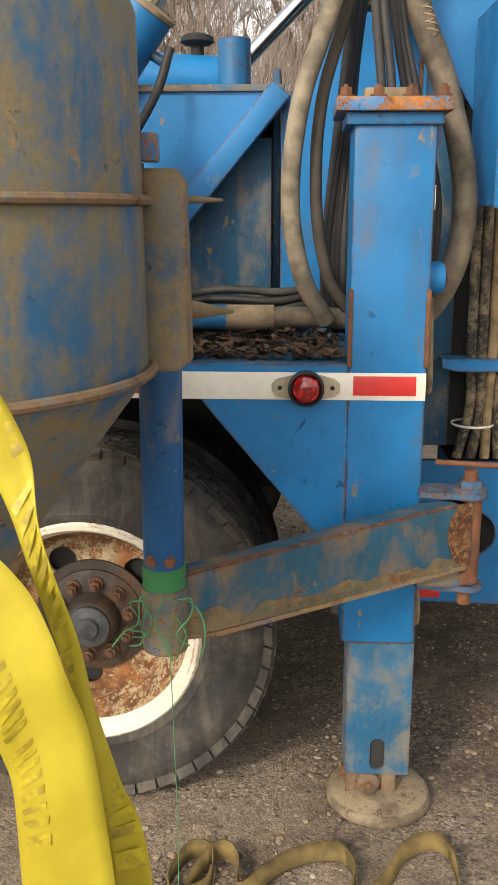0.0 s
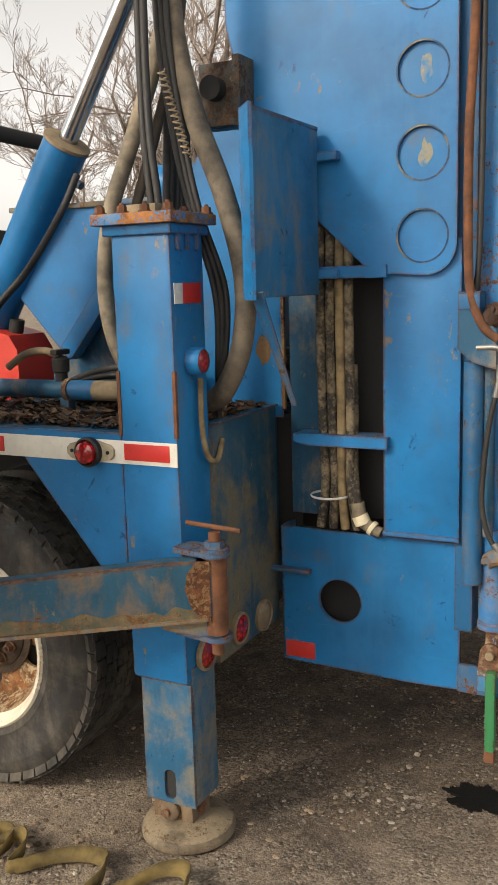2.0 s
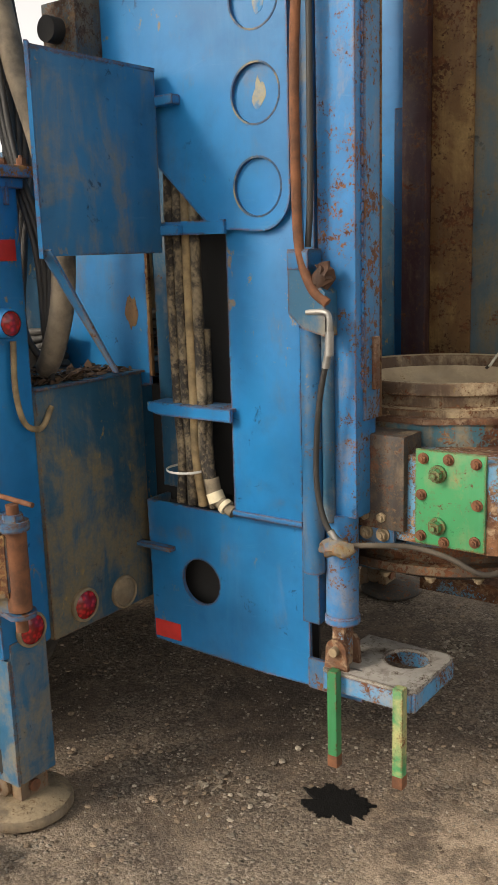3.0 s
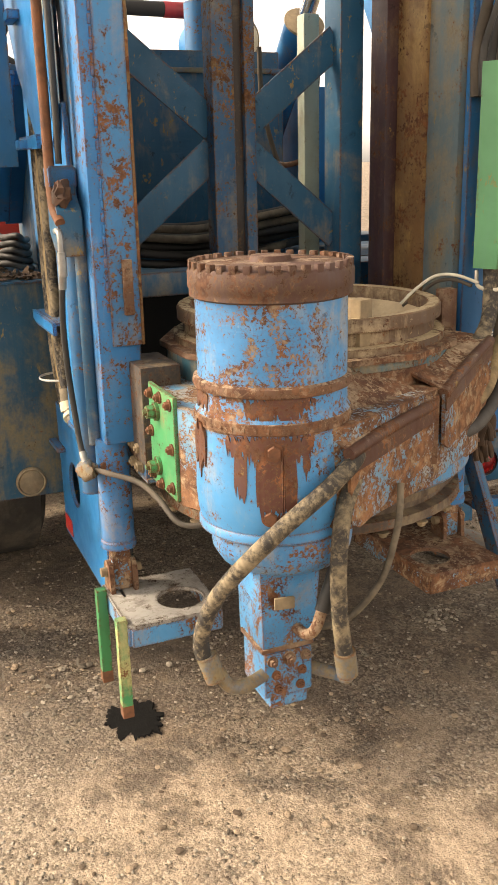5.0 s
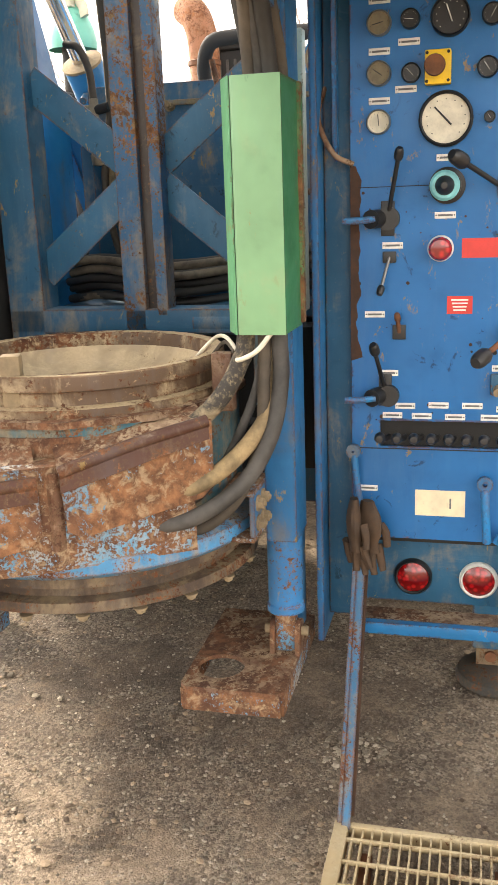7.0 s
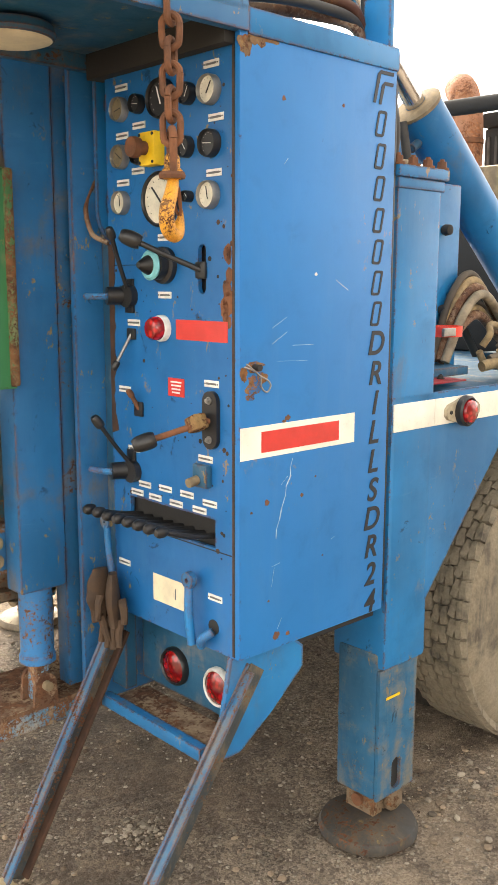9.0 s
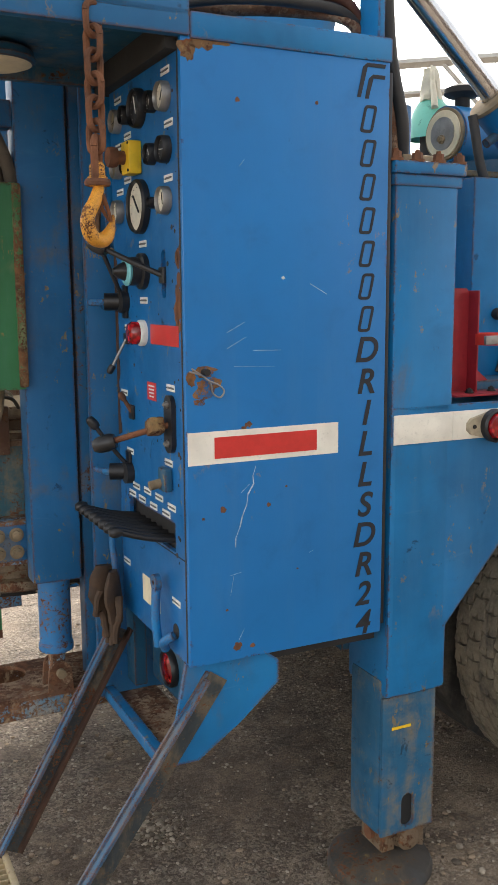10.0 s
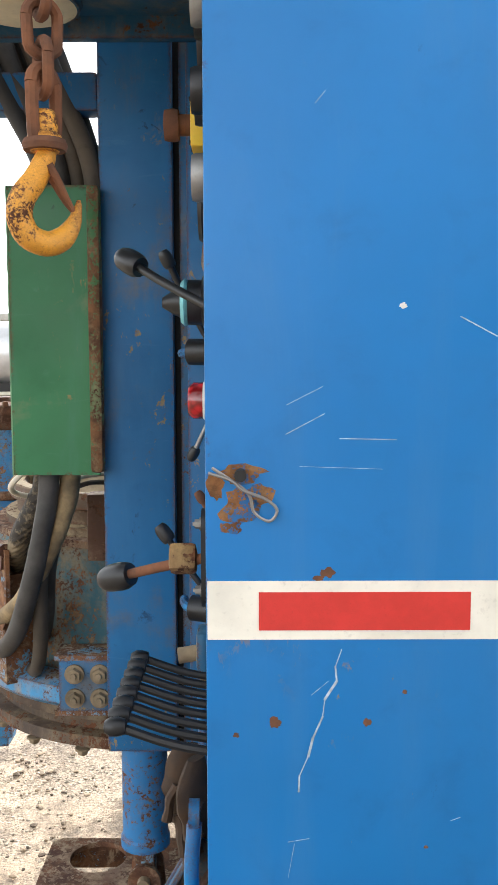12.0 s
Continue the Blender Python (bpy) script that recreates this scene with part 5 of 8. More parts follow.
part("elbow", tube([(2.0, 3.20, .63), (2.05, 3.205, .635), (2.075, 3.215, .66), (2.07, 3.235, .70)], .014), M_BROWN, drum, "rusty elbow fitting")
part("elbow", tube([(2.0, 3.12, .525), (2.03, 3.05, .525), (2.02, 3.01, .53), (2.01, 2.985, .575)], .017), M_LEAF, drum, "dusty tan elbow")
part("elbow", tube([(2.0, 3.24, .51), (2.06, 3.285, .51), (2.1, 3.29, .525), (2.11, 3.285, .575)], .017), M_LEAF, drum, "dusty tan elbow")


def hose(pts, r, mat, label, ends=None, seg=10, name="hose"):
    h = solo(name, tube(pts, r, seg), mat, label, "hose")
    if ends:
        for i, j in ((0, 1), (-1, -2)):
            p, q = Vector(pts[i]), Vector(pts[j])
            d = (q - p).normalized()
            part("ferrule", cyl(p - d * .012, p + d * .055, r * 1.28, seg=16), ends, h)
    return h


hose([(2.01, 2.978, .56), (1.995, 2.952, .65), (2.03, 2.99, .78), (2.10, 3.10, .93), (2.125, 3.22, 1.03), (2.09, 3.31, 1.075), (2.02, 3.36, 1.08)], .020, M_HOSEW, "dusty grey hydraulic hose hanging from the drive", M_LEAF)
hose([(2.11, 3.283, .55), (2.115, 3.262, .68), (2.115, 3.255, .82), (2.10, 3.275, .95), (2.06, 3.33, 1.03), (1.99, 3.38, 1.06)], .021, M_HOSEW, "tan wrapped hydraulic hose hanging from the drive", M_LEAF)
hose([(2.07, 3.235, .70), (2.055, 3.28, .80), (2.02, 3.32, .92), (1.99, 3.36, 1.0)], .018, M_HOSEB, "dark hydraulic hose behind the drive")
hose([(2.02, 3.48, .97), (2.04, 3.46, .86), (2.03, 3.42, .72), (2.0, 3.34, .62), (1.97, 3.25, .60)], .009, M_HOSE, "thin grey hose looping under the head")
hose([(1.34, 2.86, .90), (1.44, 2.89, .91), (1.54, 2.95, .905), (1.64, 2.975, .885), (1.73, 3.0, .845), (1.77, 3.06, .85), (1.78, 3.10, .90)], .008, M_HOSED, "thin grey hose under the head")
hose([(1.352, 2.83, 1.47), (1.325, 2.825, 1.34), (1.308, 2.83, 1.2), (1.302, 2.84, 1.07), (1.325, 2.845, .97), (1.37, 2.85, .905)], .0085, M_HOSEB, "grey hydraulic hose along the mast column", M_STEEL)
gl = bmesh.new()
bmesh.ops.create_icosphere(gl, subdivisions=3, radius=.034, matrix=Matrix.Translation((1.36, 2.85, .90)) @ Matrix.Diagonal((1.7, .8, .8, 1)))
for v in gl.verts:
    v.co += Vector((.8, .5, 1)) * .02 * noise.noise(v.co * 38) + Vector((.4, .3, .5)) * .012 * noise.noise(v.co * 110)
part("grease_lump", gl, M_LEAF, lift, "caked grease and mud")
hose([(1.255, 2.845, 3.4), (1.262, 2.845, 2.6), (1.248, 2.84, 2.2), (1.25, 2.838, 1.85), (1.262, 2.835, 1.72), (1.30, 2.83, 1.63), (1.345, 2.835, 1.59)], .014, M_RUSTY, "rust-brown hose hanging down the mast")
hose([(1.285, 2.86, 3.4), (1.284, 2.86, 2.4), (1.28, 2.86, 1.9), (1.27, 2.86, 1.74)], .009, M_HOSEB, "thin black hose down the mast")
# hose bundle between the brackets
for k, x in enumerate((.742, .776, .81, .842)):
    hose([(x + .0, 2.91, 2.5), (x + .005, 2.905, 2.1), (x, 2.9, 1.75), (x + .004, 2.9, 1.3), (x + (.01 if k < 2 else -.0), 2.905, 1.1), (x - .02 + .012 * k, 2.925, .93)], .0165, (M_HOSEW, M_HOSEW, M_HOSET, M_HOSEW)[k], "grimy tan hydraulic hose in the bundle beside the mast")
eh = hose([(.845, 2.93, 1.5), (.848, 2.925, 1.3), (.85, 2.915, 1.16), (.858, 2.91, 1.06), (.868, 2.91, 1.0)], .017, M_HOSEW, "tan hose with stepped brass fittings at its end")
for p_, q_, r_ in (((.864, 2.91, 1.03), (.872, 2.91, .98), .024), ((.872, 2.91, .985), (.885, 2.91, .955), .028), ((.885, 2.91, .96), (.915, 2.908, .945), .021), ((.912, 2.908, .948), (.925, 2.907, .94), .026), ((.925, 2.907, .94), (.95, 2.906, .93), .019)):
    part("fitting", cyl(p_, q_, r_, seg=14), M_CREAM if r_ > .025 else M_HOSEP, eh, "pale stepped fitting")
solo("cable_tie", lathe([(.068, 0), (.07, .004), (.068, .008)], (.765, 2.91, 1.045), seg=20), M_LABEL, "white cable tie round the hoses", "cable tie")


# ---- green chute guard and hoses on the far column ----
guard = thing("hose_guard", (1.55, 4.09, 1.41), "light green sheet-steel hose guard on the mast column", "hose guard")
gw = [(1.55, 4.02), (1.615, 4.052), (1.615, 4.166), (1.44, 4.172), (1.44, 4.16), (1.603, 4.154), (1.603, 4.06), (1.543, 4.03)]
# One green per face: dark side wall, mid bevel, pale front.
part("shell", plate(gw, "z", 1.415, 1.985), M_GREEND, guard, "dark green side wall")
part("front", box((1.6145, 4.052, 1.414), (1.6175, 4.1665, 1.986), .001), M_GREEN, guard, "pale green front")
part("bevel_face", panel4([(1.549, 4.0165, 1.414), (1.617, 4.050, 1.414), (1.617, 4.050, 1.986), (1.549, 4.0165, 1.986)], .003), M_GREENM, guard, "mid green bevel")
part("weld_edge", box((1.432, 4.15, 1.42), (1.458, 4.182, 1.985), .009), M_GREENR, guard, "rust-crusted green weld edge")
hose([(1.50, 4.11, 1.75), (1.51, 4.115, 1.42), (1.53, 4.12, 1.32), (1.575, 4.11, 1.22), (1.63, 4.05, 1.13), (1.69, 3.97, 1.07), (1.72, 3.88, 1.04), (1.74, 3.78, 1.03)], .021, M_HOSET, "tan hydraulic hose running down through the green guard")
hose([(1.54, 4.13, 1.75), (1.55, 4.135, 1.42), (1.565, 4.14, 1.30), (1.60, 4.12, 1.17), (1.645, 4.06, 1.06), (1.70, 3.96, .99), (1.73, 3.87, .97), (1.745, 3.76, .97)], .021, M_HOSEG, "dark grimy hydraulic hose running down through the green guard")
hose([(1.57, 4.06, 1.75), (1.575, 4.06, 1.42), (1.60, 4.045, 1.34), (1.64, 4.01, 1.27), (1.67, 3.95, 1.21), (1.68, 3.88, 1.16), (1.69, 3.80, 1.13)], .023, M_HOSEW, "fat dusty hose running down through the green guard", M_DUSTY)
hose([(1.52, 4.09, 1.75), (1.52, 4.09, 1.42), (1.54, 4.08, 1.30), (1.57, 4.05, 1.20), (1.59, 3.99, 1.08), (1.62, 3.92, 1.0), (1.66, 3.82, .98)], .012, M_HOSEG, "thin dark hose running down through the green guard")
hose([(1.56, 4.10, 1.75), (1.56, 4.10, 1.42), (1.575, 4.10, 1.30), (1.585, 4.09, 1.16), (1.60, 4.04, 1.02), (1.63, 3.96, .94), (1.67, 3.86, .92)], .016, M_HOSED, "grimy hydraulic hose running down through the green guard")
rb = random.Random(6)
for k in range(13):
    y, x = 4.066 + .0055 * k, 1.455 + .033 * (k % 4)
    hose([(x + .38 + .06 * rb.random(), y - .12 + .05 * rb.random(), 3.4), (x + .22 + .05 * rb.random(), y - .06 + .04 * rb.random(), 2.7), (x + .07 + .04 * rb.random(), y - .02 + .03 * rb.random(), 2.25), (min(x, 1.56), min(y, 4.135), 2.03), (min(x, 1.56), min(y, 4.135), 1.90)], .015 + .005 * rb.random(), (M_HOSED, M_HOSEG, M_HOSEB)[k % 3], "grimy hose in the bundle above the green guard")
hose([(1.52, 4.05, 1.40), (1.56, 4.03, 1.36), (1.62, 4.05, 1.355), (1.64, 4.10, 1.38), (1.60, 4.13, 1.42)], .006, M_DIAL, "pale looped hose below the green guard")
hose([(1.40, 3.86, 1.30), (1.42, 3.90, 1.345), (1.45, 3.95, 1.385), (1.50, 3.99, 1.39), (1.56, 4.03, 1.37)], .005, M_DIAL, "pale thin hoses over the head")
hose([(1.38, 3.88, 1.29), (1.41, 3.92, 1.325), (1.44, 3.96, 1.365), (1.49, 3.99, 1.375), (1.54, 4.02, 1.36)], .0055, M_HOSED, "pale thin hoses over the head")
solo("head_post", box((1.46, 3.945, 1.2), (1.50, 4.0, 1.35), .006), M_BROWN, "dusty steel post beside the ring", "post")

# ---- control cabinet ----
CX0, CX1, CY0, CY1, CZ0, CZ1 = .64, 1.198, 4.262, 4.791, .765, 2.24
cabinet = thing("control_cabinet", (.92, 4.53, .5), "tall blue drill control cabinet with gauges and levers", "control cabinet")
part("body", box((CX0 + .01, CY0, CZ0 + .01), (CX1 - .03, CY1 - .02, CZ1), .004), M_DULL, cabinet, "blue cabinet body")
slot_c = circle(4.6545, 1.772, .0145, 8, 0, math.pi) + [(4.64, 1.772)] + circle(4.6545, 1.683, .0145, 8, math.pi, 2 * math.pi) + [(4.669, 1.683)]
bank = [(4.341, 1.038), (4.70, 1.038), (4.70, 1.112), (4.341, 1.112)]
front = part("control_panel", plate([(CY0, CZ0), (CY1 - .012, CZ0), (CY1 - .012, CZ1), (CY0, CZ1)], "x", CX1 - .012, CX1, [slot_c, bank]), M_PANEL, cabinet, "blue control panel")
# Near-black backings paint the shade inside the slot and lever bank.
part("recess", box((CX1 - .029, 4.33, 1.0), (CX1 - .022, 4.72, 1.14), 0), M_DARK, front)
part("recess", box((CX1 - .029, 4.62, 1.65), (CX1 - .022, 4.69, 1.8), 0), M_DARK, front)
part("panel_gap", box((CX1, 4.764, CZ0 + .005), (CX1 + .0012, 4.7728, CZ1), 0), M_DARKRUST, front, "rusty dark gap beside the door")
part("panel_seam", box((CX1, CY0 + .02, 1.0295), (CX1 + .0008, CY1 - .03, 1.0325), 0), M_DARK, front)
part("panel_seam", box((CX1, CY0 + .02, 1.7395), (CX1 + .0008, 4.47, 1.7415), 0), M_DARK, front)
edge_line = [(CY0 - .001, 1.28)] + [(CY0 + .022 + .02 * noise.noise(Vector((0, z * 9, 2))) + .012 * noise.noise(Vector((0, z * 31, 5))), z) for z in np.arange(1.29, 1.80, .012)] + [(CY0 - .001, 1.80)]
part("rust_edge", plate(edge_line, "x", CX1 - .0004, CX1 + .0008), M_DARKRUST, front, "dark rusty panel edge")
rs = random.Random(8)
for k in range(9):
    y, z, r = 4.755 - .02 * rs.random(), 1.60 + .18 * rs.random(), .008 + .014 * rs.random()
    pts = [(y + r * (1 + .5 * noise.noise(Vector((math.cos(a), math.sin(a), k * 3.3)))) * math.cos(a), z + 1.3 * r * (1 + .5 * noise.noise(Vector((2 * math.cos(a), 2 * math.sin(a), k * 5.3)))) * math.sin(a)) for a in np.arange(0, 6.2, .35)]
    part("rust_patch", plate([(min(u, 4.777), v) for u, v in pts], "x", CX1 - .0004, CX1 + .0006), M_RUSTY, front)
for k in range(80):
    y, z = (4.775 - abs(rs.gauss(0, .05)), rs.uniform(.78, 2.2)) if k % 2 else (rs.uniform(4.28, 4.74), rs.uniform(1.08, 1.75))
    part("paint_chip", cyl((CX1, y, z), (CX1 + .0007, y, z), .0015 + .006 * rs.random() ** 3, seg=7), M_DARKRUST if k % 3 else M_DARK, front)
door = part("door", box((CX0, CY1 - .018, CZ0), (CX1 + .002, CY1, CZ1 + .02), .004), M_DOOR, cabinet, "large plain blue side door")
part("door_gap", box((CX1 - .006, CY1 - .021, CZ0 + .01), (CX1 + .0015, CY1 - .0175, CZ1), 0), M_BLACK, door)
part("hinge_strip", box((CX0 - .012, CY1 - .016, CZ0 + .02), (CX0 + .0005, CY1 - .004, CZ1 - .02), .003), M_BLACK, door, "dark hinge strip")
part("white_band", box((.782, CY1, 1.273), (CX1, CY1 + .0015, 1.353), 0), M_WHITE, door, "white painted band")
part("red_tape", box((.846, CY1 + .0015, 1.286), (1.129, CY1 + .0028, 1.338), 0), M_REDTAPE, door, "red reflective tape")
M_ORANGERUST = worn("orange_rust_bloom", (.012, .12, .33), 0.75, 0.1, 0.6, primer=(.10, .07, .05), rustcol=(.17, .075, .03), scale=2.5)
# worn spots and scratches on the door
rs = random.Random(21)


def scratch(x, z, l, ang, w=.0018, mat=None):
    w *= .5
    return part("scratch", box((x - l / 2, CY1 + .0001, z - w / 2), (x + l / 2, CY1 + .0006, z + w / 2), 0, turn=Matrix.Rotation(radians(ang), 4, "Y")), mat or M_SCRATCH, door)


def blotch(x, z, r, mat, seed, tall=1.0, name="rust_patch"):
    pts = []
    for k in range(22):
        a = 2 * math.pi * k / 22
        q = r * (1 + .55 * noise.noise(Vector((math.cos(a) * 1.3, math.sin(a) * 1.3, seed))) + .35 * noise.noise(Vector((math.cos(a) * 4, math.sin(a) * 4, seed + 9))))
        pts.append((x + q * math.cos(a), z + q * tall * math.sin(a)))
    return part(name, plate(pts, "y", CY1 - .0004, CY1 + .0005), mat, door)


for x, z, l, ang, w in ((1.069, 1.60, .054, 27, .0016), (1.068, 1.563, .058, 28, .002), (.985, 1.543, .075, -1, .002), (1.02, 1.505, .11, -2, .0008), (.842, 1.69, .055, -28, .003), (1.05, 1.98, .02, 50, .0016), (1.085, .96, .05, 80, .001), (1.075, .99, .03, 10, .001), (1.06, .83, .03, 60, .001), (.86, 1.02, .014, 20, .0012)):
    scratch(x, z, l, ang, w)
line = [(1.018, 1.258), (1.026, 1.235), (1.024, 1.215), (1.040, 1.19), (1.043, 1.165), (1.056, 1.135), (1.062, 1.11), (1.074, 1.082), (1.075, 1.06)]
for k, ((xa, za), (xb, zb)) in enumerate(zip(line, line[1:])):
    scratch((xa + xb) / 2, (za + zb) / 2, math.hypot(xb - xa, zb - za) * 1.1, math.degrees(math.atan2(zb - za, xb - xa)) * -1, .0024 + .0022 * (k % 3))
scratch(1.047, 1.205, .03, 40, .001)
for k, (x, z, r) in enumerate(((1.108, 1.157, .0085), (.982, 1.158, .0065), (.932, 1.2, .0035), (1.037, 1.364, .009), (1.05, 1.356, .006), (.941, 1.717, .005), (1.06, 2.12, .006), (.85, 2.13, .005), (1.07, .80, .012), (1.03, .795, .007), (1.10, .90, .004), (.90, .98, .003), (1.16, 1.3 - .16, .004))):
    blotch(x, z, r, M_RUSTY if k != 5 else M_LABEL, k * 3.1, .8, "chip")
for k, (x, z, r, tall) in enumerate(((1.152, 1.452, .026, .9), (1.130, 1.470, .018, .7), (1.150, 1.500, .03, .45), (1.165, 1.425, .014, .6), (1.186, 1.48, .012, 1.6))):
    blotch(x, z, r, M_ORANGERUST, 40 + k * 2.3, tall)
for k, (x, z, r, tall) in enumerate(((1.15, 2.236, .035, .5), (1.10, 2.243, .03, .35), (1.185, 2.215, .018, 1.4))):
    blotch(x, z, r, M_TANRUST, 60 + k * 2.3, tall)
part("latch_stud", cyl((1.153, CY1, 1.497), (1.153, CY1 + .022, 1.497), .008, seg=14), M_DARK, door)
part("spring_clip", tube([(1.195, CY1 + .012, 1.50), (1.165, CY1 + .014, 1.49), (1.15, CY1 + .016, 1.478), (1.12, CY1 + .012, 1.465), (1.105, CY1 + .008, 1.45), (1.115, CY1 + .006, 1.435), (1.135, CY1 + .008, 1.447), (1.145, CY1 + .012, 1.475), (1.19, CY1 + .014, 1.507)], .0022, 6), M_STEEL, door, "bent wire spring clip")


def letter(ch, x, z, h, parent):
    cu = bpy.data.curves.new("letter", "FONT")
    cu.body, cu.size, cu.extrude, cu.shear, cu.align_x, cu.align_y = ch, h * 1.42, .0006, 0.22, "CENTER", "CENTER"
    cu.offset = .0015
    tmp = new("letter_source", cu)
    dg = bpy.context.evaluated_depsgraph_get()
    me = bpy.data.meshes.new_from_object(tmp.evaluated_get(dg))
    bpy.data.objects.remove(tmp)
    bm = bmesh.new()
    bm.from_mesh(me)
    # stands on the door's outer face and reads from outside
    bmesh.ops.transform(bm, matrix=Matrix.Translation((x, CY1 + .0012, z)) @ Matrix.Rotation(radians(180), 4, "Z") @ Matrix.Rotation(radians(90), 4, "X"), verts=bm.verts)
    return part("letter", bm, M_INK, parent)


def slanted(x, z, w, h, r):
    """A slanted outline with rounded corners."""
    pts = []
    for cx, cz, a0 in ((1, 1, 0), (-1, 1, 90), (-1, -1, 180), (1, -1, 270)):
        for k in range(4):
            a = radians(a0 + 30 * k)
            u, v = cx * (w / 2 - r) + r * math.cos(a), cz * (h / 2 - r) + r * math.sin(a)
            pts.append((x + u - .22 * v, z + v))
    return pts


def name_block(x, z, h, w, parent, stroke=.0075):
    """One mark of the maker's name as a plain slanted ring."""
    return part("name_block", plate(slanted(x, z, w, h, .009), "y", CY1 + .0003, CY1 + .0015, [slanted(x, z, w - 2 * stroke, h - 2 * stroke, .004)]), M_INK, parent)


STEP = .0816
# the maker's mark: two nested bent strokes
for dx, dz, w, h in ((.006, .004, .064, .082), (-.008, -.010, .046, .058)):
    x0, x1, z0, z1 = .69 + dx - w / 2, .69 + dx + w / 2, 2.19 + dz - h / 2, 2.19 + dz + h / 2
    lean = lambda x, z: (x - .22 * (z - 2.19), z)
    part("name_block", plate([lean(*p) for p in ((x1, z0), (x1, z1 - .01), (x1 - .01, z1), (x0, z1), (x0, z1 - .009), (x1 - .013, z1 - .009), (x1 - .010, z0))], "y", CY1 + .0003, CY1 + .0015), M_INK, door)
for k in range(1, 8):
    name_block(.702, 2.185 - k * STEP, .066, .037, door)
for k, ch in enumerate("DRILLSDR24"):
    letter(ch, .702, 2.185 - (k + 8) * STEP, .064, door)
part("underside_lip", box((CX0, CY0, .735), (CX1 - .05, CY1 - .03, .765), .003), M_DARK, cabinet)
part("support_plate", plate([(1.20, .765), (.985, .765), (.94, .73), (.94, .67), (1.05, .58), (1.17, .50), (1.245, .50), (1.245, .53)], "y", 4.748, 4.762), M_BLUE, cabinet, "blue support bracket")
part("tail_panel", box((1.10, 4.27, .53), (1.115, 4.74, .765), .003), M_DULL, cabinet)
for y, lab in ((4.432, "round red tail lamp"), (4.622, "round red tail lamp in a pale ring")):
    tl = part("tail_lamp", lathe([(0, 0), (.056, 0), (.056, .012), (.05, .02), (.046, .015)], (1.115, y, .615), "X"), M_BLACK if y < 4.5 else M_LABEL, cabinet, lab)
    part("lens", lathe([(.046, 0), (.046, .013), (.03, .022), (0, .025)], (1.115, y, .615), "X"), M_LENSD, tl)

# gauges: across, height, radius, dial
WHITE_DIAL, DARK_DIAL = M_LABEL, M_BLACK
gauges = [(4.337, 2.135, .031, 1), (4.337, 2.017, .031, 1), (4.336, 1.901, .031, 1), (4.414, 2.139, .024, 0), (4.417, 2.014, .024, 0), (4.511, 2.139, .048, 0), (4.612, 2.136, .026, 0), (4.604, 2.016, .026, 0), (4.693, 2.134, .034, 1), (4.694, 2.015, .032, 0), (4.689, 1.899, .033, 1), (4.505, 1.90, .068, 1), (4.612, 1.90, .014, 0)]
for y, z, r, white in gauges:
    g = part("gauge", lathe([(0, 0), (r, 0), (r, .016), (r * .93, .022), (r * .87, .018), (r * .87, .01)], (CX1, y, z), "X", 32), M_STEEL if white and r < .06 else M_BLACK, front, "round pressure gauge")
    part("dial", cyl((CX1 + .006, y, z), (CX1 + .012, y, z), r * .87, seg=28), (M_BRONZE if y < 4.35 and z > 2 else M_DIAL) if white else M_BLACK, g, "pale dial" if white else "black dial")
    ticks = bmesh.new()
    for k in range(11):
        a = radians(225 - 27 * k)
        d = Vector((0, -math.cos(a), math.sin(a)))
        q = Vector((CX1 + .0125, y, z))
        box(q + d * r * .70 - Vector((.0003, r * .02, r * .02)), q + d * r * .70 + Vector((.0003, r * .02, r * .02)), 0, ticks)
    part("marks", ticks, M_INK if white else M_LABEL, g)
    a = radians(40 + 160 * ((y * 37 + z * 11) % 1))
    part("needle", tube([(CX1 + .0135, y - .3 * r * math.cos(a), z - .3 * r * math.sin(a)), (CX1 + .0135, y, z), (CX1 + .0135, y + .6 * r * math.cos(a), z + .6 * r * math.sin(a))], r * .035, 5, 1), M_INK if white else M_LABEL, g)
labels = [(4.337, 2.189), (4.337, 2.070), (4.337, 1.952), (4.411, 2.088), (4.404, 1.977), (4.693, 2.191), (4.709, 2.072), (4.701, 1.949), (4.510, 1.807), (4.508, 1.664), (4.373, 1.590), (4.326, 1.408), (4.689, 1.452), (4.363, 1.247), (4.307, .913), (4.699, .907), (4.665, 1.262), (4.375, 1.128), (4.41, 1.155), (4.455, 1.127), (4.50, 1.158), (4.545, 1.126), (4.59, 1.158), (4.64, 1.126), (4.68, 1.15)]
for y, z in labels:
    lb = part("label_plate", box((CX1, y - .027, z - .0085), (CX1 + .0022, y + .027, z + .0085), .0008), M_LABEL, front, "small white engraved label")
    part("print", box((CX1 + .0022, y - .019, z - .0025), (CX1 + .0027, y + .019, z + .0025), 0), M_GREYINK, lb)
    part("rivet", cyl((CX1 + .002, y - .023, z), (CX1 + .0034, y - .023, z), .0018, seg=8), M_DARK, lb)
    part("rivet", cyl((CX1 + .002, y + .023, z), (CX1 + .0034, y + .023, z), .0018, seg=8), M_DARK, lb)
es = part("emergency_stop", box((CX1, 4.452, 1.981), (CX1 + .035, 4.516, 2.062), .005), M_YELLOW, front, "yellow emergency stop box")
part("stop_stem", cyl((CX1 + .035, 4.478, 2.022), (CX1 + .062, 4.478, 2.022), .017, seg=20), M_RUSTY, es)
part("stop_knob", lathe([(0, .055), (.024, .055), (.026, .065), (.024, .078), (0, .081)], (CX1, 4.478, 2.022), "X", 24), M_RUSTY, es, "faded red mushroom knob")
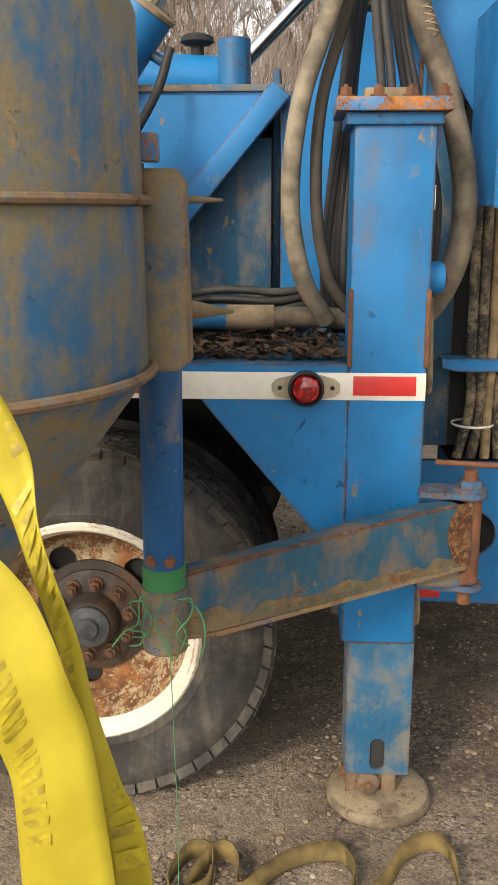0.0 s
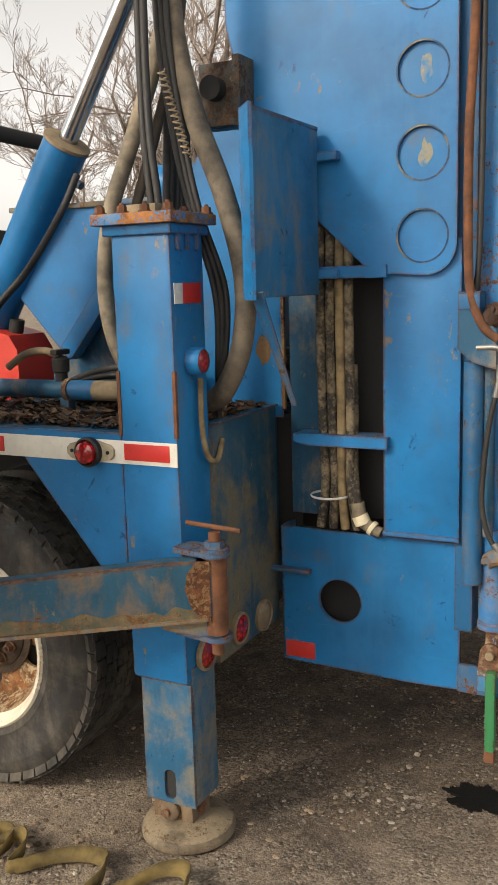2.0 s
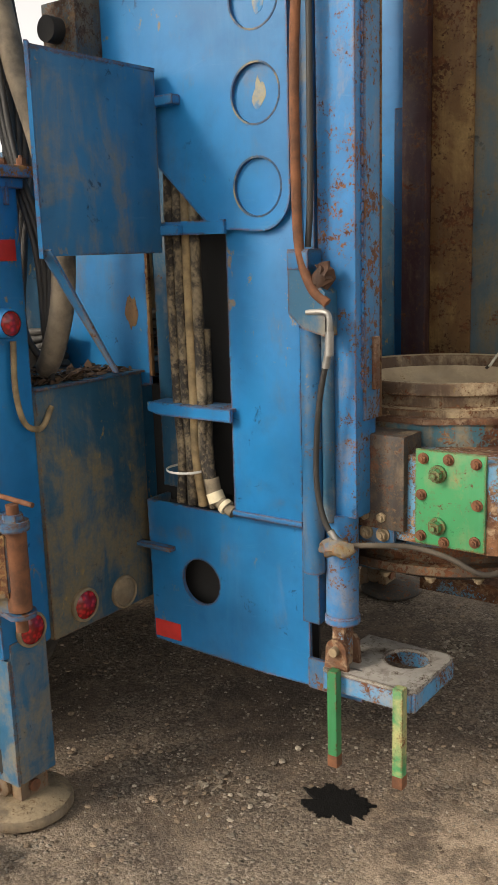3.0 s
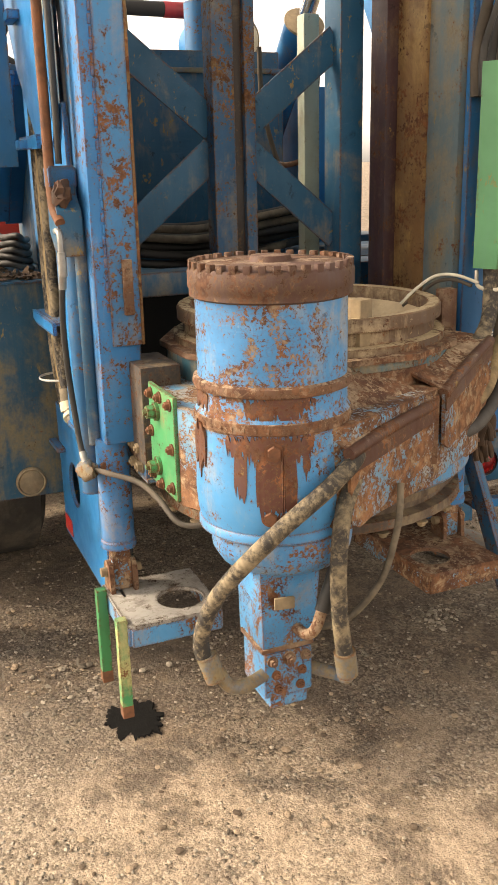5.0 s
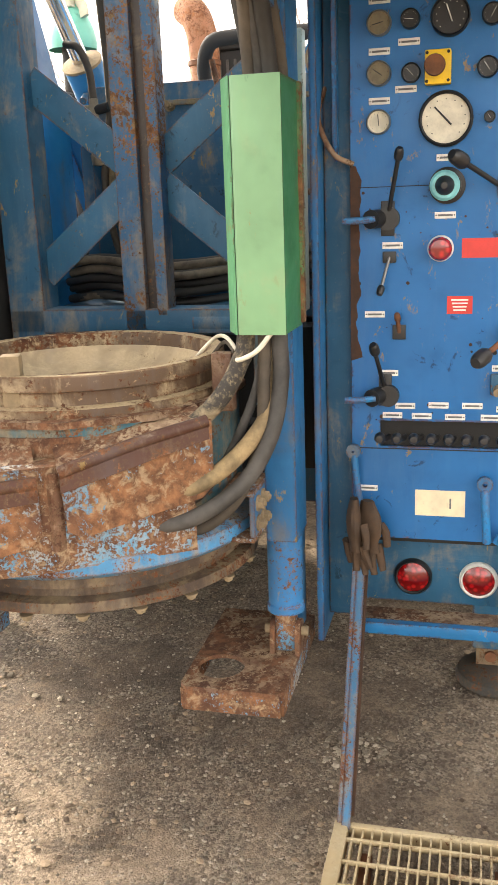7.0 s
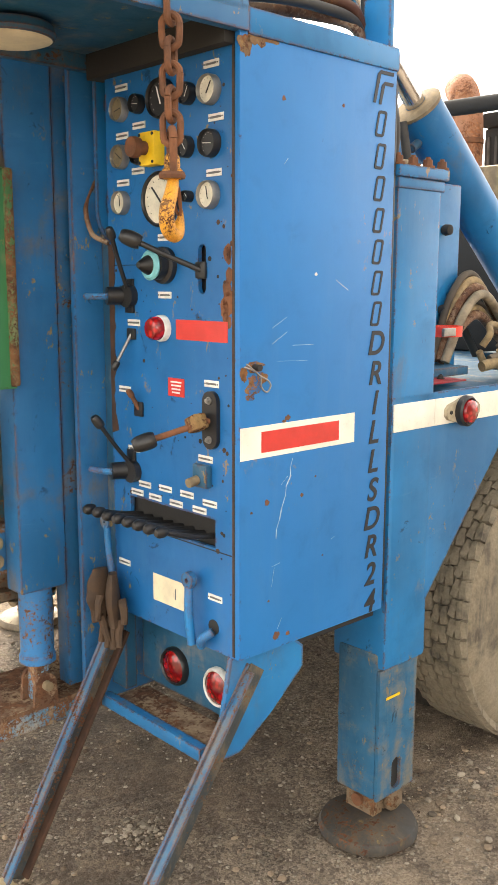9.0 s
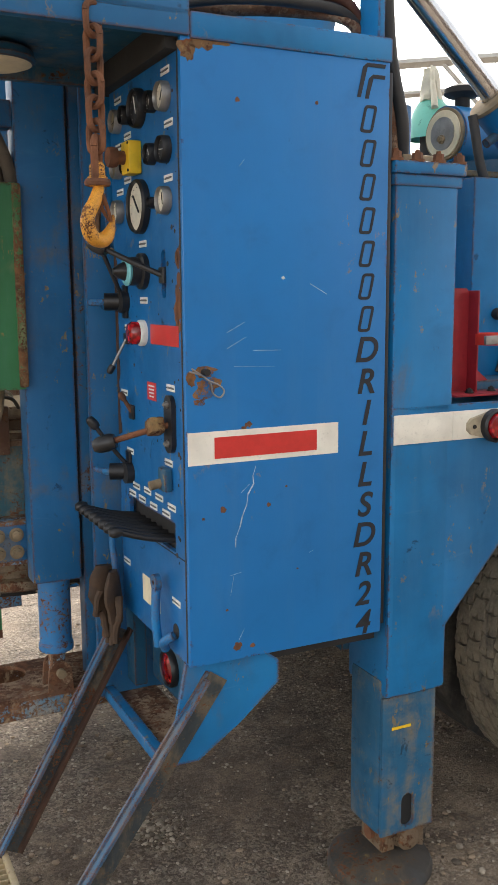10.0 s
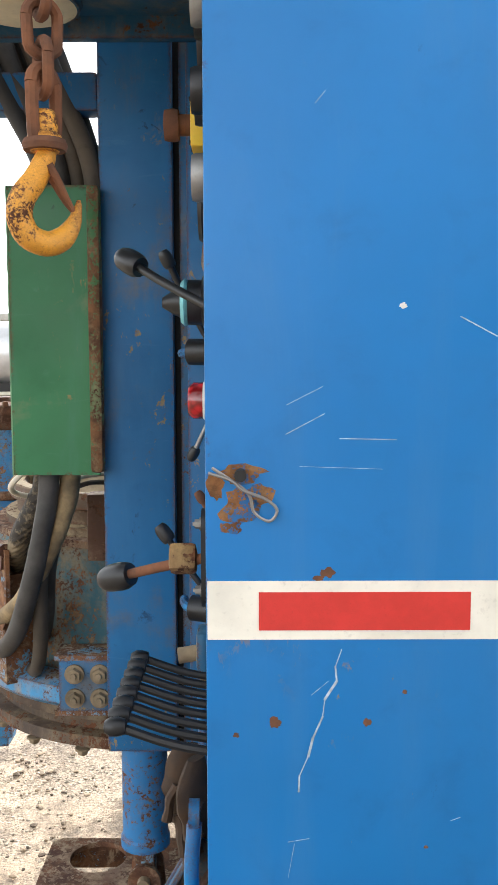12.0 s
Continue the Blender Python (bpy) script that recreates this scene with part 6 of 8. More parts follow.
for dy in (-.024, .028):
    for dz in (-.033, .033):
        part("screw", cyl((CX1 + .034, 4.4815 + dy, 2.0215 + dz), (CX1 + .0365, 4.4815 + dy, 2.0215 + dz), .004, seg=8), M_DARK, es)
vk = part("valve_knob", lathe([(0, 0), (.046, 0), (.046, .014), (.036, .018), (.036, .04), (0, .042)], (CX1, 4.512, 1.738), "X", 28), M_BLACK, front, "black valve knob in a turquoise collar")
part("collar", lathe([(.022, .040), (.036, .041), (.038, .046), (.032, .052), (.022, .053)], (CX1, 4.507, 1.738), "X", 28), M_TURQ, vk, "turquoise collar")
part("tip", lathe([(.03, .036), (.024, .054), (.018, .066), (.008, .082), (0, .083)], (CX1, 4.507, 1.738), "X", 24), M_BLACK, vk)
lens = part("indicator_lamp", lathe([(0, 0), (.034, 0), (.034, .012), (.03, .018)], (CX1, 4.498, 1.58), "X", 28), M_LABEL, front)
part("lens", lathe([(.03, .01), (.03, .034), (.024, .042), (0, .046)], (CX1, 4.498, 1.58), "X", 28), M_LENS, lens, "red indicator lens")
part("red_tape", box((CX1, 4.552, 1.554), (CX1 + .0012, 4.748, 1.604), 0), M_REDTAPE, front, "red reflective tape")
rl = part("warning_label", box((CX1, 4.517, 1.408), (CX1 + .0012, 4.583, 1.455), 0), M_REDTAPE, front, "red warning label")
for k in range(4):
    part("print", box((CX1 + .0012, 4.528 + .002 * k, 1.443 - k * .009), (CX1 + .0017, 4.572 - .002 * k, 1.447 - k * .009), 0), M_LABEL, rl)
note = part("paper_label", box((CX1, 4.44, .837), (CX1 + .001, 4.578, .913), 0), M_CREAM, front, "blank cream paper label")
part("smudge", box((CX1 + .001, 4.535, .86), (CX1 + .0015, 4.54, .89), 0), M_GREYINK, note)


def lever(y, z, kx, ky, kz, r=.0065, knob=.017, mat=M_BLACK, rod=M_BLACK, plate_h=.05, lab="black control lever"):
    lv = part("lever", box((CX1, y - .018, z - plate_h), (CX1 + .008, y + .018, z + plate_h), .008), M_BLACK, front, lab)
    part("rod", tube([(CX1 + .004, y, z), (CX1 + kx * .5, y + ky * .45, z + kz * .45), (CX1 + kx, y + ky, z + kz)], r, 10, 4), rod, lv)
    p, d = Vector((CX1 + kx, y + ky, z + kz)), Vector((kx, ky, kz)).normalized()
    part("knob", tube([p - d * knob * 1.4, p - d * knob * .7, p + d * knob * .6, p + d * knob * 1.2], lambda t: knob * (.62 + .38 * math.sin(math.pi * min(1, .15 + t * .85))), 14, 4), mat, lv)
    return lv


lever(4.655, 1.725, .13, -.115, .075, .007, .02, plate_h=.02, lab="long black lever in a slot")
lever(4.36, 1.66, .085, .035, .16, .006, .012, plate_h=.045)
lever(4.365, 1.56, .045, -.02, -.085, .0045, .010, rod=M_STEEL, plate_h=.015, lab="small chromed lever")
lv = lever(4.692, 1.363, .15, -.085, -.05, .008, .022, rod=M_RUSTY, plate_h=.05, lab="rusty lever with a black knob on an oval plate")
part("oval_plate", plate(circle(4.692, 1.408, .027, 12, 0, math.pi) + [(4.665, 1.408)] + circle(4.692, 1.318, .027, 12, math.pi, 2 * math.pi) + [(4.719, 1.318)], "x", CX1, CX1 + .012), M_BLACK, lv)
part("knuckle", box((CX1 + .02, 4.655, 1.338), (CX1 + .06, 4.70, 1.378), .008, turn=Matrix.Rotation(radians(25), 4, "X")), M_TANRUST, lv, "rusted knuckle joint")
for z_ in (1.412, 1.315):
    part("plate_screw", bolt((CX1 + .012, 4.692, z_), "x", .007, .010), M_STEEL, lv)
lever(4.355, 1.20, .10, -.02, .13, .006, .014, plate_h=.045)
lever(4.392, 1.36, .03, -.003, .045, .006, .009, mat=M_RUSTY, rod=M_RUSTY, plate_h=.02, lab="short rusty lever")
part("switch", box((CX1, 4.635, 1.19), (CX1 + .022, 4.69, 1.25), .008), M_DULL, front, "small toggle switch plate")
part("switch_knob", cyl((CX1 + .02, 4.655, 1.21), (CX1 + .05, 4.655, 1.205), .012, seg=16), M_DUSTY, front)
for y, z in ((4.30, 1.66), (4.302, 1.185)):
    tp = part("tap", cyl((CX1, y + .04, z), (CX1 + .05, y + .02, z), .024, seg=18, bm=cyl((CX1, y + .062, z), (CX1 + .02, y + .062, z), .03, seg=20)), M_BLACK, front, "black valve tap")
    part("tap_handle", tube([(CX1 + .05, y + .03, z), (CX1 + .065, y - .01, z - .002), (CX1 + .07, y - .05, z - .002)], .009, 8, 4), M_BLUE, tp, "blue tap handle")
for k in range(8):
    y = 4.365 + k * .0445
    vl = part("valve_lever", tube([(CX1 - .02, y, 1.062), (CX1 + .06, y - .004, 1.075), (CX1 + .135, y - .01, 1.098)], .0075, 8, 4), M_BLACK, front, "black valve lever in the bank")
    part("knob", lathe([(0, -.018), (.011, -.016), (.0145, -.004), (.014, .008), (.009, .016), (0, .018)], (CX1 + .145, y - .01, 1.10), "X", 14), M_BLACK, vl)
part("latch", tube([(CX1 + .01, 4.70, .82), (CX1 + .03, 4.68, .80), (CX1 + .02, 4.665, .775)], .012), M_BLUE, front, "blue latch handle")
# Flat near-black disc drawn for the dark of an open hole.
part("latch_hole", cyl((CX1, 4.692, .828), (CX1 + .001, 4.692, .828), .02, seg=18), M_DARK, front)
tap = part("drop_handle", tube([(CX1 + .03, 4.63, .93), (CX1 + .035, 4.635, .85), (CX1 + .03, 4.64, .775)], .012), M_BLUE, front, "blue drop handle")
part("eye", lathe([(.006, -.008), (.022, -.008), (.022, .008), (.006, .008), (.006, -.008)], (CX1 + .03, 4.63, .945), "X", 20), M_WORN, tap)
hd2 = part("drop_handle", tube([(CX1 + .035, 4.272, 1.02), (CX1 + .035, 4.278, .95), (CX1 + .03, 4.29, .86)], .010), M_BLUE, front, "blue drop handle behind the gloves")
part("eye", lathe([(.004, -.008), (.02, -.008), (.02, .008), (.004, .008), (.004, -.008)], (CX1 + .035, 4.27, 1.03), "X", 20), M_WORN, hd2)
part("cabinet_roof", box((CX0 - .005, CY0 - .02, CZ1 + .0), (CX1 - .02, CY1 + .006, CZ1 + .06), .008), M_BLUE, cabinet, "blue cabinet roof")
# pair of work gloves hung on the post
def work_glove(x, y, z, turn, fold):
    """A limp leather glove hanging by its cuff: cuff, palm and five fingers in one mesh."""
    bm = tube([(0, 0, 0), (.004, .002, -.05), (0, 0, -.10), (-.004, .003, -.15)], lambda t: .026 + .022 * math.sin(math.pi * min(.8, t)), 14, 6, None, .45)
    for k in range(4):
        u = -.030 + .020 * k
        tube([(0, u, -.13), (.010 * fold, u * 1.1, -.17), (.018 * fold, u * 1.25 + .004, -.205 - .012 * (k in (1, 2)))], lambda t: .0125 - .003 * t, 8, 4, bm)
    tube([(0, .034, -.07), (.006, .05, -.10), (.01, .054, -.135)], lambda t: .013 - .003 * t, 8, 4, bm)
    for v in bm.verts:
        v.co += Vector((.6, .5, .4)) * .010 * noise.noise(v.co * 28 + Vector((fold, 0, 0)))
    bmesh.ops.transform(bm, matrix=Matrix.Translation((x, y, z)) @ Matrix.Rotation(radians(turn), 4, "Z"), verts=bm.verts)
    return solo("work_glove", bm, M_LEATHER, "brown leather work glove hanging from the panel", "glove", "gloves")


work_glove(1.245, 4.312, .89, 8, 1.0)
work_glove(1.262, 4.275, .90, -35, -1.2)
solo("post", box((1.13, 4.187, .50), (1.17, 4.262, 2.24), .004), M_DULL, "dull blue post behind the panel", "post")
solo("mast_side_plate", box((.86, 4.165, .45), (1.262, 4.185, 2.27), .004), M_COLB, "dull blue plate between mast and cabinet", "steel plate")
solo("panel_cable", tube([(1.205, 4.27, 1.80), (1.225, 4.22, 1.83), (1.21, 4.18, 1.92), (1.15, 4.2, 2.02), (1.12, 4.24, 2.1)], .007), M_BROWN, "brown cable looped beside the panel", "cable")

# ---- canopy over the operator ----
canopy = thing("canopy", (1.5, 4.4, 2.25), "blue steel canopy over the operator's place", "canopy")
part("roof_sheet", box((CX1 - .02, 4.21, 2.285), (2.25, 4.80, 2.30), .002), M_DULL, canopy, "dark shaded roof sheet")
part("edge_beam", box((CX1 - .02, 4.77, 2.245), (2.25, 4.80, 2.335), .005), M_COLB, canopy, "blue edge beam")
part("edge_beam", box((CX1 - .02, 4.19, 2.245), (2.25, 4.22, 2.335), .005), M_DULL, canopy)
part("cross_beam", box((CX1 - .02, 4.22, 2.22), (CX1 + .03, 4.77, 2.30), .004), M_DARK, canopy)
part("cross_beam", box((2.22, 4.22, 2.245), (2.25, 4.77, 2.335), .004), M_BLUE, canopy)
part("arm_beam", box((1.44, 4.075, 2.135), (2.22, 4.135, 2.21), .005), M_COLB, canopy, "rust-streaked blue arm beam")
part("roof_trim", box((CX1 - .02, 4.765, 2.335), (2.25, 4.797, 2.362), .003), M_BROWN, canopy, "brown rusted roof trim")
wl = part("work_light", lathe([(0, -.0), (.10, .0), (.106, .01), (.10, .03), (.03, .04), (0, .04)], (1.53, 4.37, 2.245), seg=36), M_DULL, canopy, "round work light under the roof")
part("diffuser", lathe([(0, -.008), (.08, -.006), (.096, .0), (0, .001)], (1.53, 4.37, 2.244), seg=36), M_CREAM, wl, "cream lamp glass")
for k, (x, z) in enumerate(((.78, 2.36), (.84, 2.40), (.72, 2.37))):
    hose([(1.25, 4.6, 2.34), (1.05, 4.62 + .03 * k, z), (.85, 4.66 + .02 * k, z + .01), (.70, 4.70, z - .01), (.635, 4.66, 2.25), (.632, 4.60, 2.05)], .014, (M_BROWN, M_LIP, M_HOSEB)[k], "hydraulic hose lying over the cabinet roof")
solo("roof_bracket", box((.655, 4.70, 2.298), (.675, 4.79, 2.43), .006), M_BLUE, "blue hose bracket on the cabinet roof", "bracket")

# ---- chain and hook ----
hk = thing("chain_hook", (1.40, 4.798, 1.76), "rusty chain with an orange lifting hook under the canopy", "lifting hook")


def link(z, turn, L=.052, w=.017, r=.0065):
    pts = []
    for k in range(16):
        a = 2 * math.pi * k / 16
        pts.append((w * math.cos(a), 0, (L / 2 - w) * (1 if math.sin(a) >= 0 else -1) + w * math.sin(a)))
    pts.append(pts[0])
    bm = tube(pts, r, 8, 2)
    bmesh.ops.transform(bm, matrix=Matrix.Translation((1.40, 4.798, z)) @ Matrix.Rotation(radians(turn), 4, "Z"), verts=bm.verts)
    return bm


for k in range(6):
    part("chain_link", link(2.254 - k * .048, 30 + 90 * (k % 2), .066, .02, .0075), M_RUSTY, hk, "rusty chain link")
part("shackle", link(1.966, 60, .095, .022, .0085), M_RUSTY, hk, "long rusty shackle link")
part("swivel", lathe([(0, .0), (.017, 0), (.022, .006), (.022, .020), (.017, .024), (.017, .044), (.012, .052), (0, .054)], (1.40, 4.798, 1.910), seg=20), M_HOOK, hk, "orange swivel")
part("swivel_collar", lathe([(.015, .002), (.027, .002), (.029, .009), (.026, .016), (.015, .018)], (1.40, 4.798, 1.910), seg=20), M_RUSTY, hk, "rusty swivel collar")
hook_pts = [(0, 0, .10), (.004, 0, .082), (.020, 0, .050), (.041, 0, .020), (.047, 0, -.010), (.034, 0, -.039), (.004, 0, -.050), (-.022, 0, -.040), (-.040, 0, -.016), (-.048, 0, .008), (-.050, 0, .022)]
turn = Matrix.Translation((1.397, 4.798, 1.836)) @ Matrix.Rotation(radians(28), 4, "Z") @ Matrix.Scale(.80, 4)
bm = tube(hook_pts, lambda t: .016 + .008 * math.sin(math.pi * min(1, t * 1.15)) - .014 * max(0, t - .7) * 3, 16, 6, None, .85)
bmesh.ops.transform(bm, matrix=turn, verts=bm.verts)
part("hook", bm, M_HOOK, hk, "orange painted hook with rust edges")
for s_ in (-1, 1):
    bm = tube([(.002, s_ * .012, .072), (-.012, s_ * .011, .05), (-.028, s_ * .008, .022), (-.040, s_ * .003, .004)], lambda t: .0075 - .004 * t, 8, 4)
    bmesh.ops.transform(bm, matrix=turn, verts=bm.verts)
    part("safety_latch", bm, M_RUSTY, hk, "rusty safety latch")

# ---- swing-down operator step ----
M_GRIMARM = worn("grimy_arm_channel", (.035, .045, .05), 0.35, 0.4, 0.7, dirtcol=(.19, .14, .08), scale=2, edges=0)
step = thing("operator_platform", (1.8, 4.5, 0), "blue arms carrying a sandy steel grating step", "platform")
for y in (4.275, 4.76):
    d = Vector((1.575 - 1.22, 0, .08 - .70)) if y < 4.5 else Vector((1.605 - 1.12, 0, .04 - .72))
    a = Vector((1.22, y, .70)) if y < 4.5 else Vector((1.12, y, .72))
    c = a + d / 2
    m = Matrix.Rotation(math.atan2(d.x, d.z), 4, "Y")
    part("arm", box((c.x - .034, y - .006, c.z - d.length / 2), (c.x + .034, y + .006, c.z + d.length / 2), .003, turn=m), M_SCUFF, step, "scuffed blue flat arm")
    # Inner side of each arm in dark brown.
    part("arm_flange", box((c.x - .034, y - .034 if y > 4.5 else y + .006, c.z - d.length / 2), (c.x - .024, y - .006 if y > 4.5 else y + .034, c.z + d.length / 2), .002, turn=m), M_DARKRUST, step, "dark brown inner flange")
    part("grimy_face", box((c.x - .0335, y + .006, c.z - d.length / 2), (c.x + .022, y + .0085, c.z + d.length / 2), .0005, turn=m), M_GRIMARM, step, "dark grimy channel face")
    part("top_flange", box((c.x + .024, y + .006, c.z - d.length / 2), (c.x + .034, y + .03, c.z + d.length / 2), .002, turn=m), M_SCUFF, step)
part("ledge", box((1.115, 4.29, .496), (1.248, 4.72, .506), .002), M_BROWN, step, "rusty brown ledge plate")
part("cross_bar", box((1.245, 4.285, .495), (1.275, 4.725, .53), .003), M_BLUE, step, "blue cross bar")
gx0, gx1, gy0, gy1 = 1.60, 2.12, 4.30, 4.74
frm = part("frame", box((gx0 - .02, gy0 - .04, .03), (gx1 + .03, gy0, .09), .008), M_GRATE, step, "sandy frame")
part("frame_bar", box((gx0 - .02, gy1, .03), (gx1 + .03, gy1 + .035, .09), .008), M_GRATE, step)
part("frame_bar", box((gx1, gy0, .03), (gx1 + .03, gy1, .088), .006), M_GRATE, step)
part("frame_bar", box((gx0 - .02, gy0, .03), (gx0, gy1, .088), .006), M_GRATE, step)
for k in range(17):
    y = gy0 + .012 + k * (gy1 - gy0 - .02) / 16.5
    part("bearing_bar", box((gx0, y, .05), (gx1, y + .005, .084), .001), M_GRATE, step)
for k in range(6):
    x = gx0 + .04 + k * .085
    part("cross_rod", box((x, gy0, .074), (x + .007, gy1, .0855), .001), M_GRATE, step)
for y in (gy0 + .03, gy1 - .06):
    part("foot", box((gx0 + .05, y, -.01), (gx0 + .11, y + .04, .05), .004), M_RUSTY, step)

# ---- swing arm with cyclone hopper ----
arm = thing("swing_arm", (.3, 2.15, .55), "weathered blue swing arm hinged at the outrigger", "swing arm")
pa, pb = Vector((.645, 2.285)), Vector((-.085, 1.905))
d2 = (pa - pb)
L = d2.length
yaw = math.atan2(d2.y, d2.x)
bm = plate([(0, .775), (.10, .765), (L, .812), (L, .985), (L - .12, .985), (.02, .925), (0, .91)], "y", -.03, .03)
bmesh.ops.bevel(bm, geom=[e for e in bm.edges if e.is_boundary is False and len(e.link_faces) == 2 and e.calc_face_angle(0) > 1], offset=.006, segments=2, affect="EDGES")
bmesh.ops.transform(bm, matrix=Matrix.Translation((pb.x, pb.y, 0)) @ Matrix.Rotation(yaw, 4, "Z"), verts=bm.verts)
part("beam", bm, M_ARM, arm, "weathered blue and tan arm beam")
foot_z = lambda u: .766 + .046 * max(0, u - .10) / (L - .10)
top = [(u, foot_z(u) + .030 + .040 * abs(noise.noise(Vector((u * 6, 1, 0)))) + .018 * noise.noise(Vector((u * 26, 4, 0))) + .05 * max(0, .15 - u) * 4) for u in np.arange(L - .02, .005, -.012)]
bm = plate([(.005, foot_z(0)), (L - .02, foot_z(L))] + top, "y", -.0318, -.0295)
bmesh.ops.transform(bm, matrix=Matrix.Translation((pb.x, pb.y, 0)) @ Matrix.Rotation(yaw, 4, "Z"), verts=bm.verts)
part("mud_crust", bm, M_CRUST, arm, "tan mud and rust crusted along the lower edge")
bm = plate([(L - .16, .775), (L, .735), (L, .80), (L - .16, .80)], "y", -.012, .012)
bmesh.ops.transform(bm, matrix=Matrix.Translation((pb.x, pb.y, 0)) @ Matrix.Rotation(yaw, 4, "Z"), verts=bm.verts)
part("gusset", bm, M_LEAF, arm)
bm = plate([(L - .012, .80), (L - .012, .985), (L - .05, .985), (L - .078, .95), (L - .085, .90), (L - .07, .85), (L - .045, .815)], "y", -.0325, .0325)
bmesh.ops.transform(bm, matrix=Matrix.Translation((pb.x, pb.y, 0)) @ Matrix.Rotation(yaw, 4, "Z"), verts=bm.verts)
part("hinge_wrap", bm, M_TANRUST, arm, "rust-crusted hinge wrap")
bm = plate([(.0, .765), (.10, .756), (L - .02, .803), (L - .02, .815), (.10, .768), (0, .777)], "y", -.034, .034)
bmesh.ops.transform(bm, matrix=Matrix.Translation((pb.x, pb.y, 0)) @ Matrix.Rotation(yaw, 4, "Z"), verts=bm.verts)
part("lower_flange", bm, M_LEAF, arm, "brown crusted lower flange")
part("hinge_barrel", cyl((.648, 2.29, .755), (.648, 2.29, .99), .034), M_RUSTY, arm, "rusty hinge barrel")
for z0, z1 in ((.735, .75), (.992, 1.01)):
    part("hinge_plate", plate([(.515, 2.27), (.63, 2.252)] + [(.648 + .045 * math.cos(radians(a)), 2.29 + .045 * math.sin(radians(a))) for a in range(-80, 100, 20)] + [(.515, 2.36)], "z", z0, z1), M_WORN, arm, "blue hinge plate")
part("hinge_pin", cyl((.648, 2.29, .69), (.648, 2.29, 1.065), .018), M_RUSTY, arm)
part("hinge_nut", bolt((.648, 2.29, 1.01), "z", .032, .028), M_WORN, arm)
part("tee_handle", cyl((.555, 2.29, 1.085), (.735, 2.29, 1.075), .0075, seg=12), M_RUSTY, arm)
part("lower_lug", box((.525, 2.26, .80), (.60, 2.31, .97), .004), M_DULL, arm)
M_POST = worn("dark_post_blue", (.006, .075, .21), 0.05, 0.12, 0.45, spots=1.0)
post_a = part("post", cyl((-.105, 1.875, .93), (-.09, 1.80, 1.76), .0455, seg=32), M_POST, arm, "blue round post")
part("post_cap", cyl((-.09, 1.80, 1.76), (-.089, 1.797, 1.80), .048, seg=28), M_DUSTY, arm, "tan post cap")
part("hinge_pin", cyl((-.06, 1.79, 1.745), (.04, 1.79, 1.742), .012, .003, 12), M_DUSTY, arm)
part("hinge_pin", cyl((-.06, 1.80, 1.53), (.06, 1.80, 1.527), .026, .004, 14), M_DUSTY, arm)
part("collar", cyl((-.106, 1.88, .89), (-.105, 1.876, .955), .049, seg=32), M_GREEND, arm, "green collar")
for dx in (-.02, .018):
    part("collar_bolt", bolt((-.105 + dx, 1.832, .975), "-y", .011, .012), M_RUSTY, arm)
part("socket", cyl((-.107, 1.885, .745), (-.106, 1.88, .90), .052, seg=28), M_LEAF, arm)
rt = random.Random(4)
for k in range(9):
    a = rt.uniform(0, 6.3)
    c = Vector((-.105, 1.84, .88))
    pts = [c + Vector((rt.uniform(-.05, .05), rt.uniform(-.03, 0), rt.uniform(-.0, .03)))]
    for j in range(4):
        pts.append(pts[-1] + Vector((rt.uniform(-.035, .035), rt.uniform(-.012, .012), rt.uniform(-.06, .0))))
    part("twine", tube(pts, .0022, 5, 5), M_TWINE, arm, "tangled green twine")
part("twine", tube([(-.09, 1.83, .80), (-.085, 1.83, .55), (-.08, 1.83, .28), (-.085, 1.835, .02)], .0012, 5, 5), M_TWINE, arm, "hanging thread")

hop = thing("cyclone_hopper", (-.44, 1.44, 1.15), "dusty blue steel cyclone hopper on the swing arm post", "hopper")
HC = (-.44, 1.45)
part("shell", lathe([(.06, 1.02), (.10, 1.08), (.372, 1.445), (.378, 1.46), (.375, 1.78), (.372, 2.02), (.36, 2.05), (.1, 2.1), (0, 2.1)], (*HC, 0), seg=72), M_TAN, hop, "dusty blue sheet-steel shell")
part("upper_band", tube([(HC[0] + .383 * math.cos(radians(a)), HC[1] + .383 * math.sin(radians(a)), 1.738) for a in range(-160, 40, 12)], .0085, 8, 3), M_LEAF, hop, "round steel band")
part("lower_band", tube([(HC[0] + .385 * math.cos(radians(a)), HC[1] + .385 * math.sin(radians(a)), 1.462) for a in range(-160, 40, 12)], .0095, 8, 3), M_LEAF, hop, "round steel band")
hg = part("hinge_leaf", plate([(-.075, 1.79), (-.02, 1.79), (0, 1.77), (.005, 1.47), (-.02, 1.452), (-.08, 1.452)], "y", 1.52, 1.56), M_LEAF, hop, "dusty hinge leaf")
part("hinge_seam", box((-.083, 1.50, 1.44), (-.074, 1.56, 1.80), .002), M_DARK, hop)
part("latch_lug", box((-.075, 1.50, 1.80), (-.045, 1.55, 1.845), .004), M_ORANGE, hop)
part("hinge_arm", box((-.10, 1.54, 1.5), (-.06, 1.80, 1.56), .005), M_TAN, hop)
part("hinge_arm", box((-.10, 1.54, 1.68), (-.06, 1.79, 1.74), .005), M_TAN, hop)

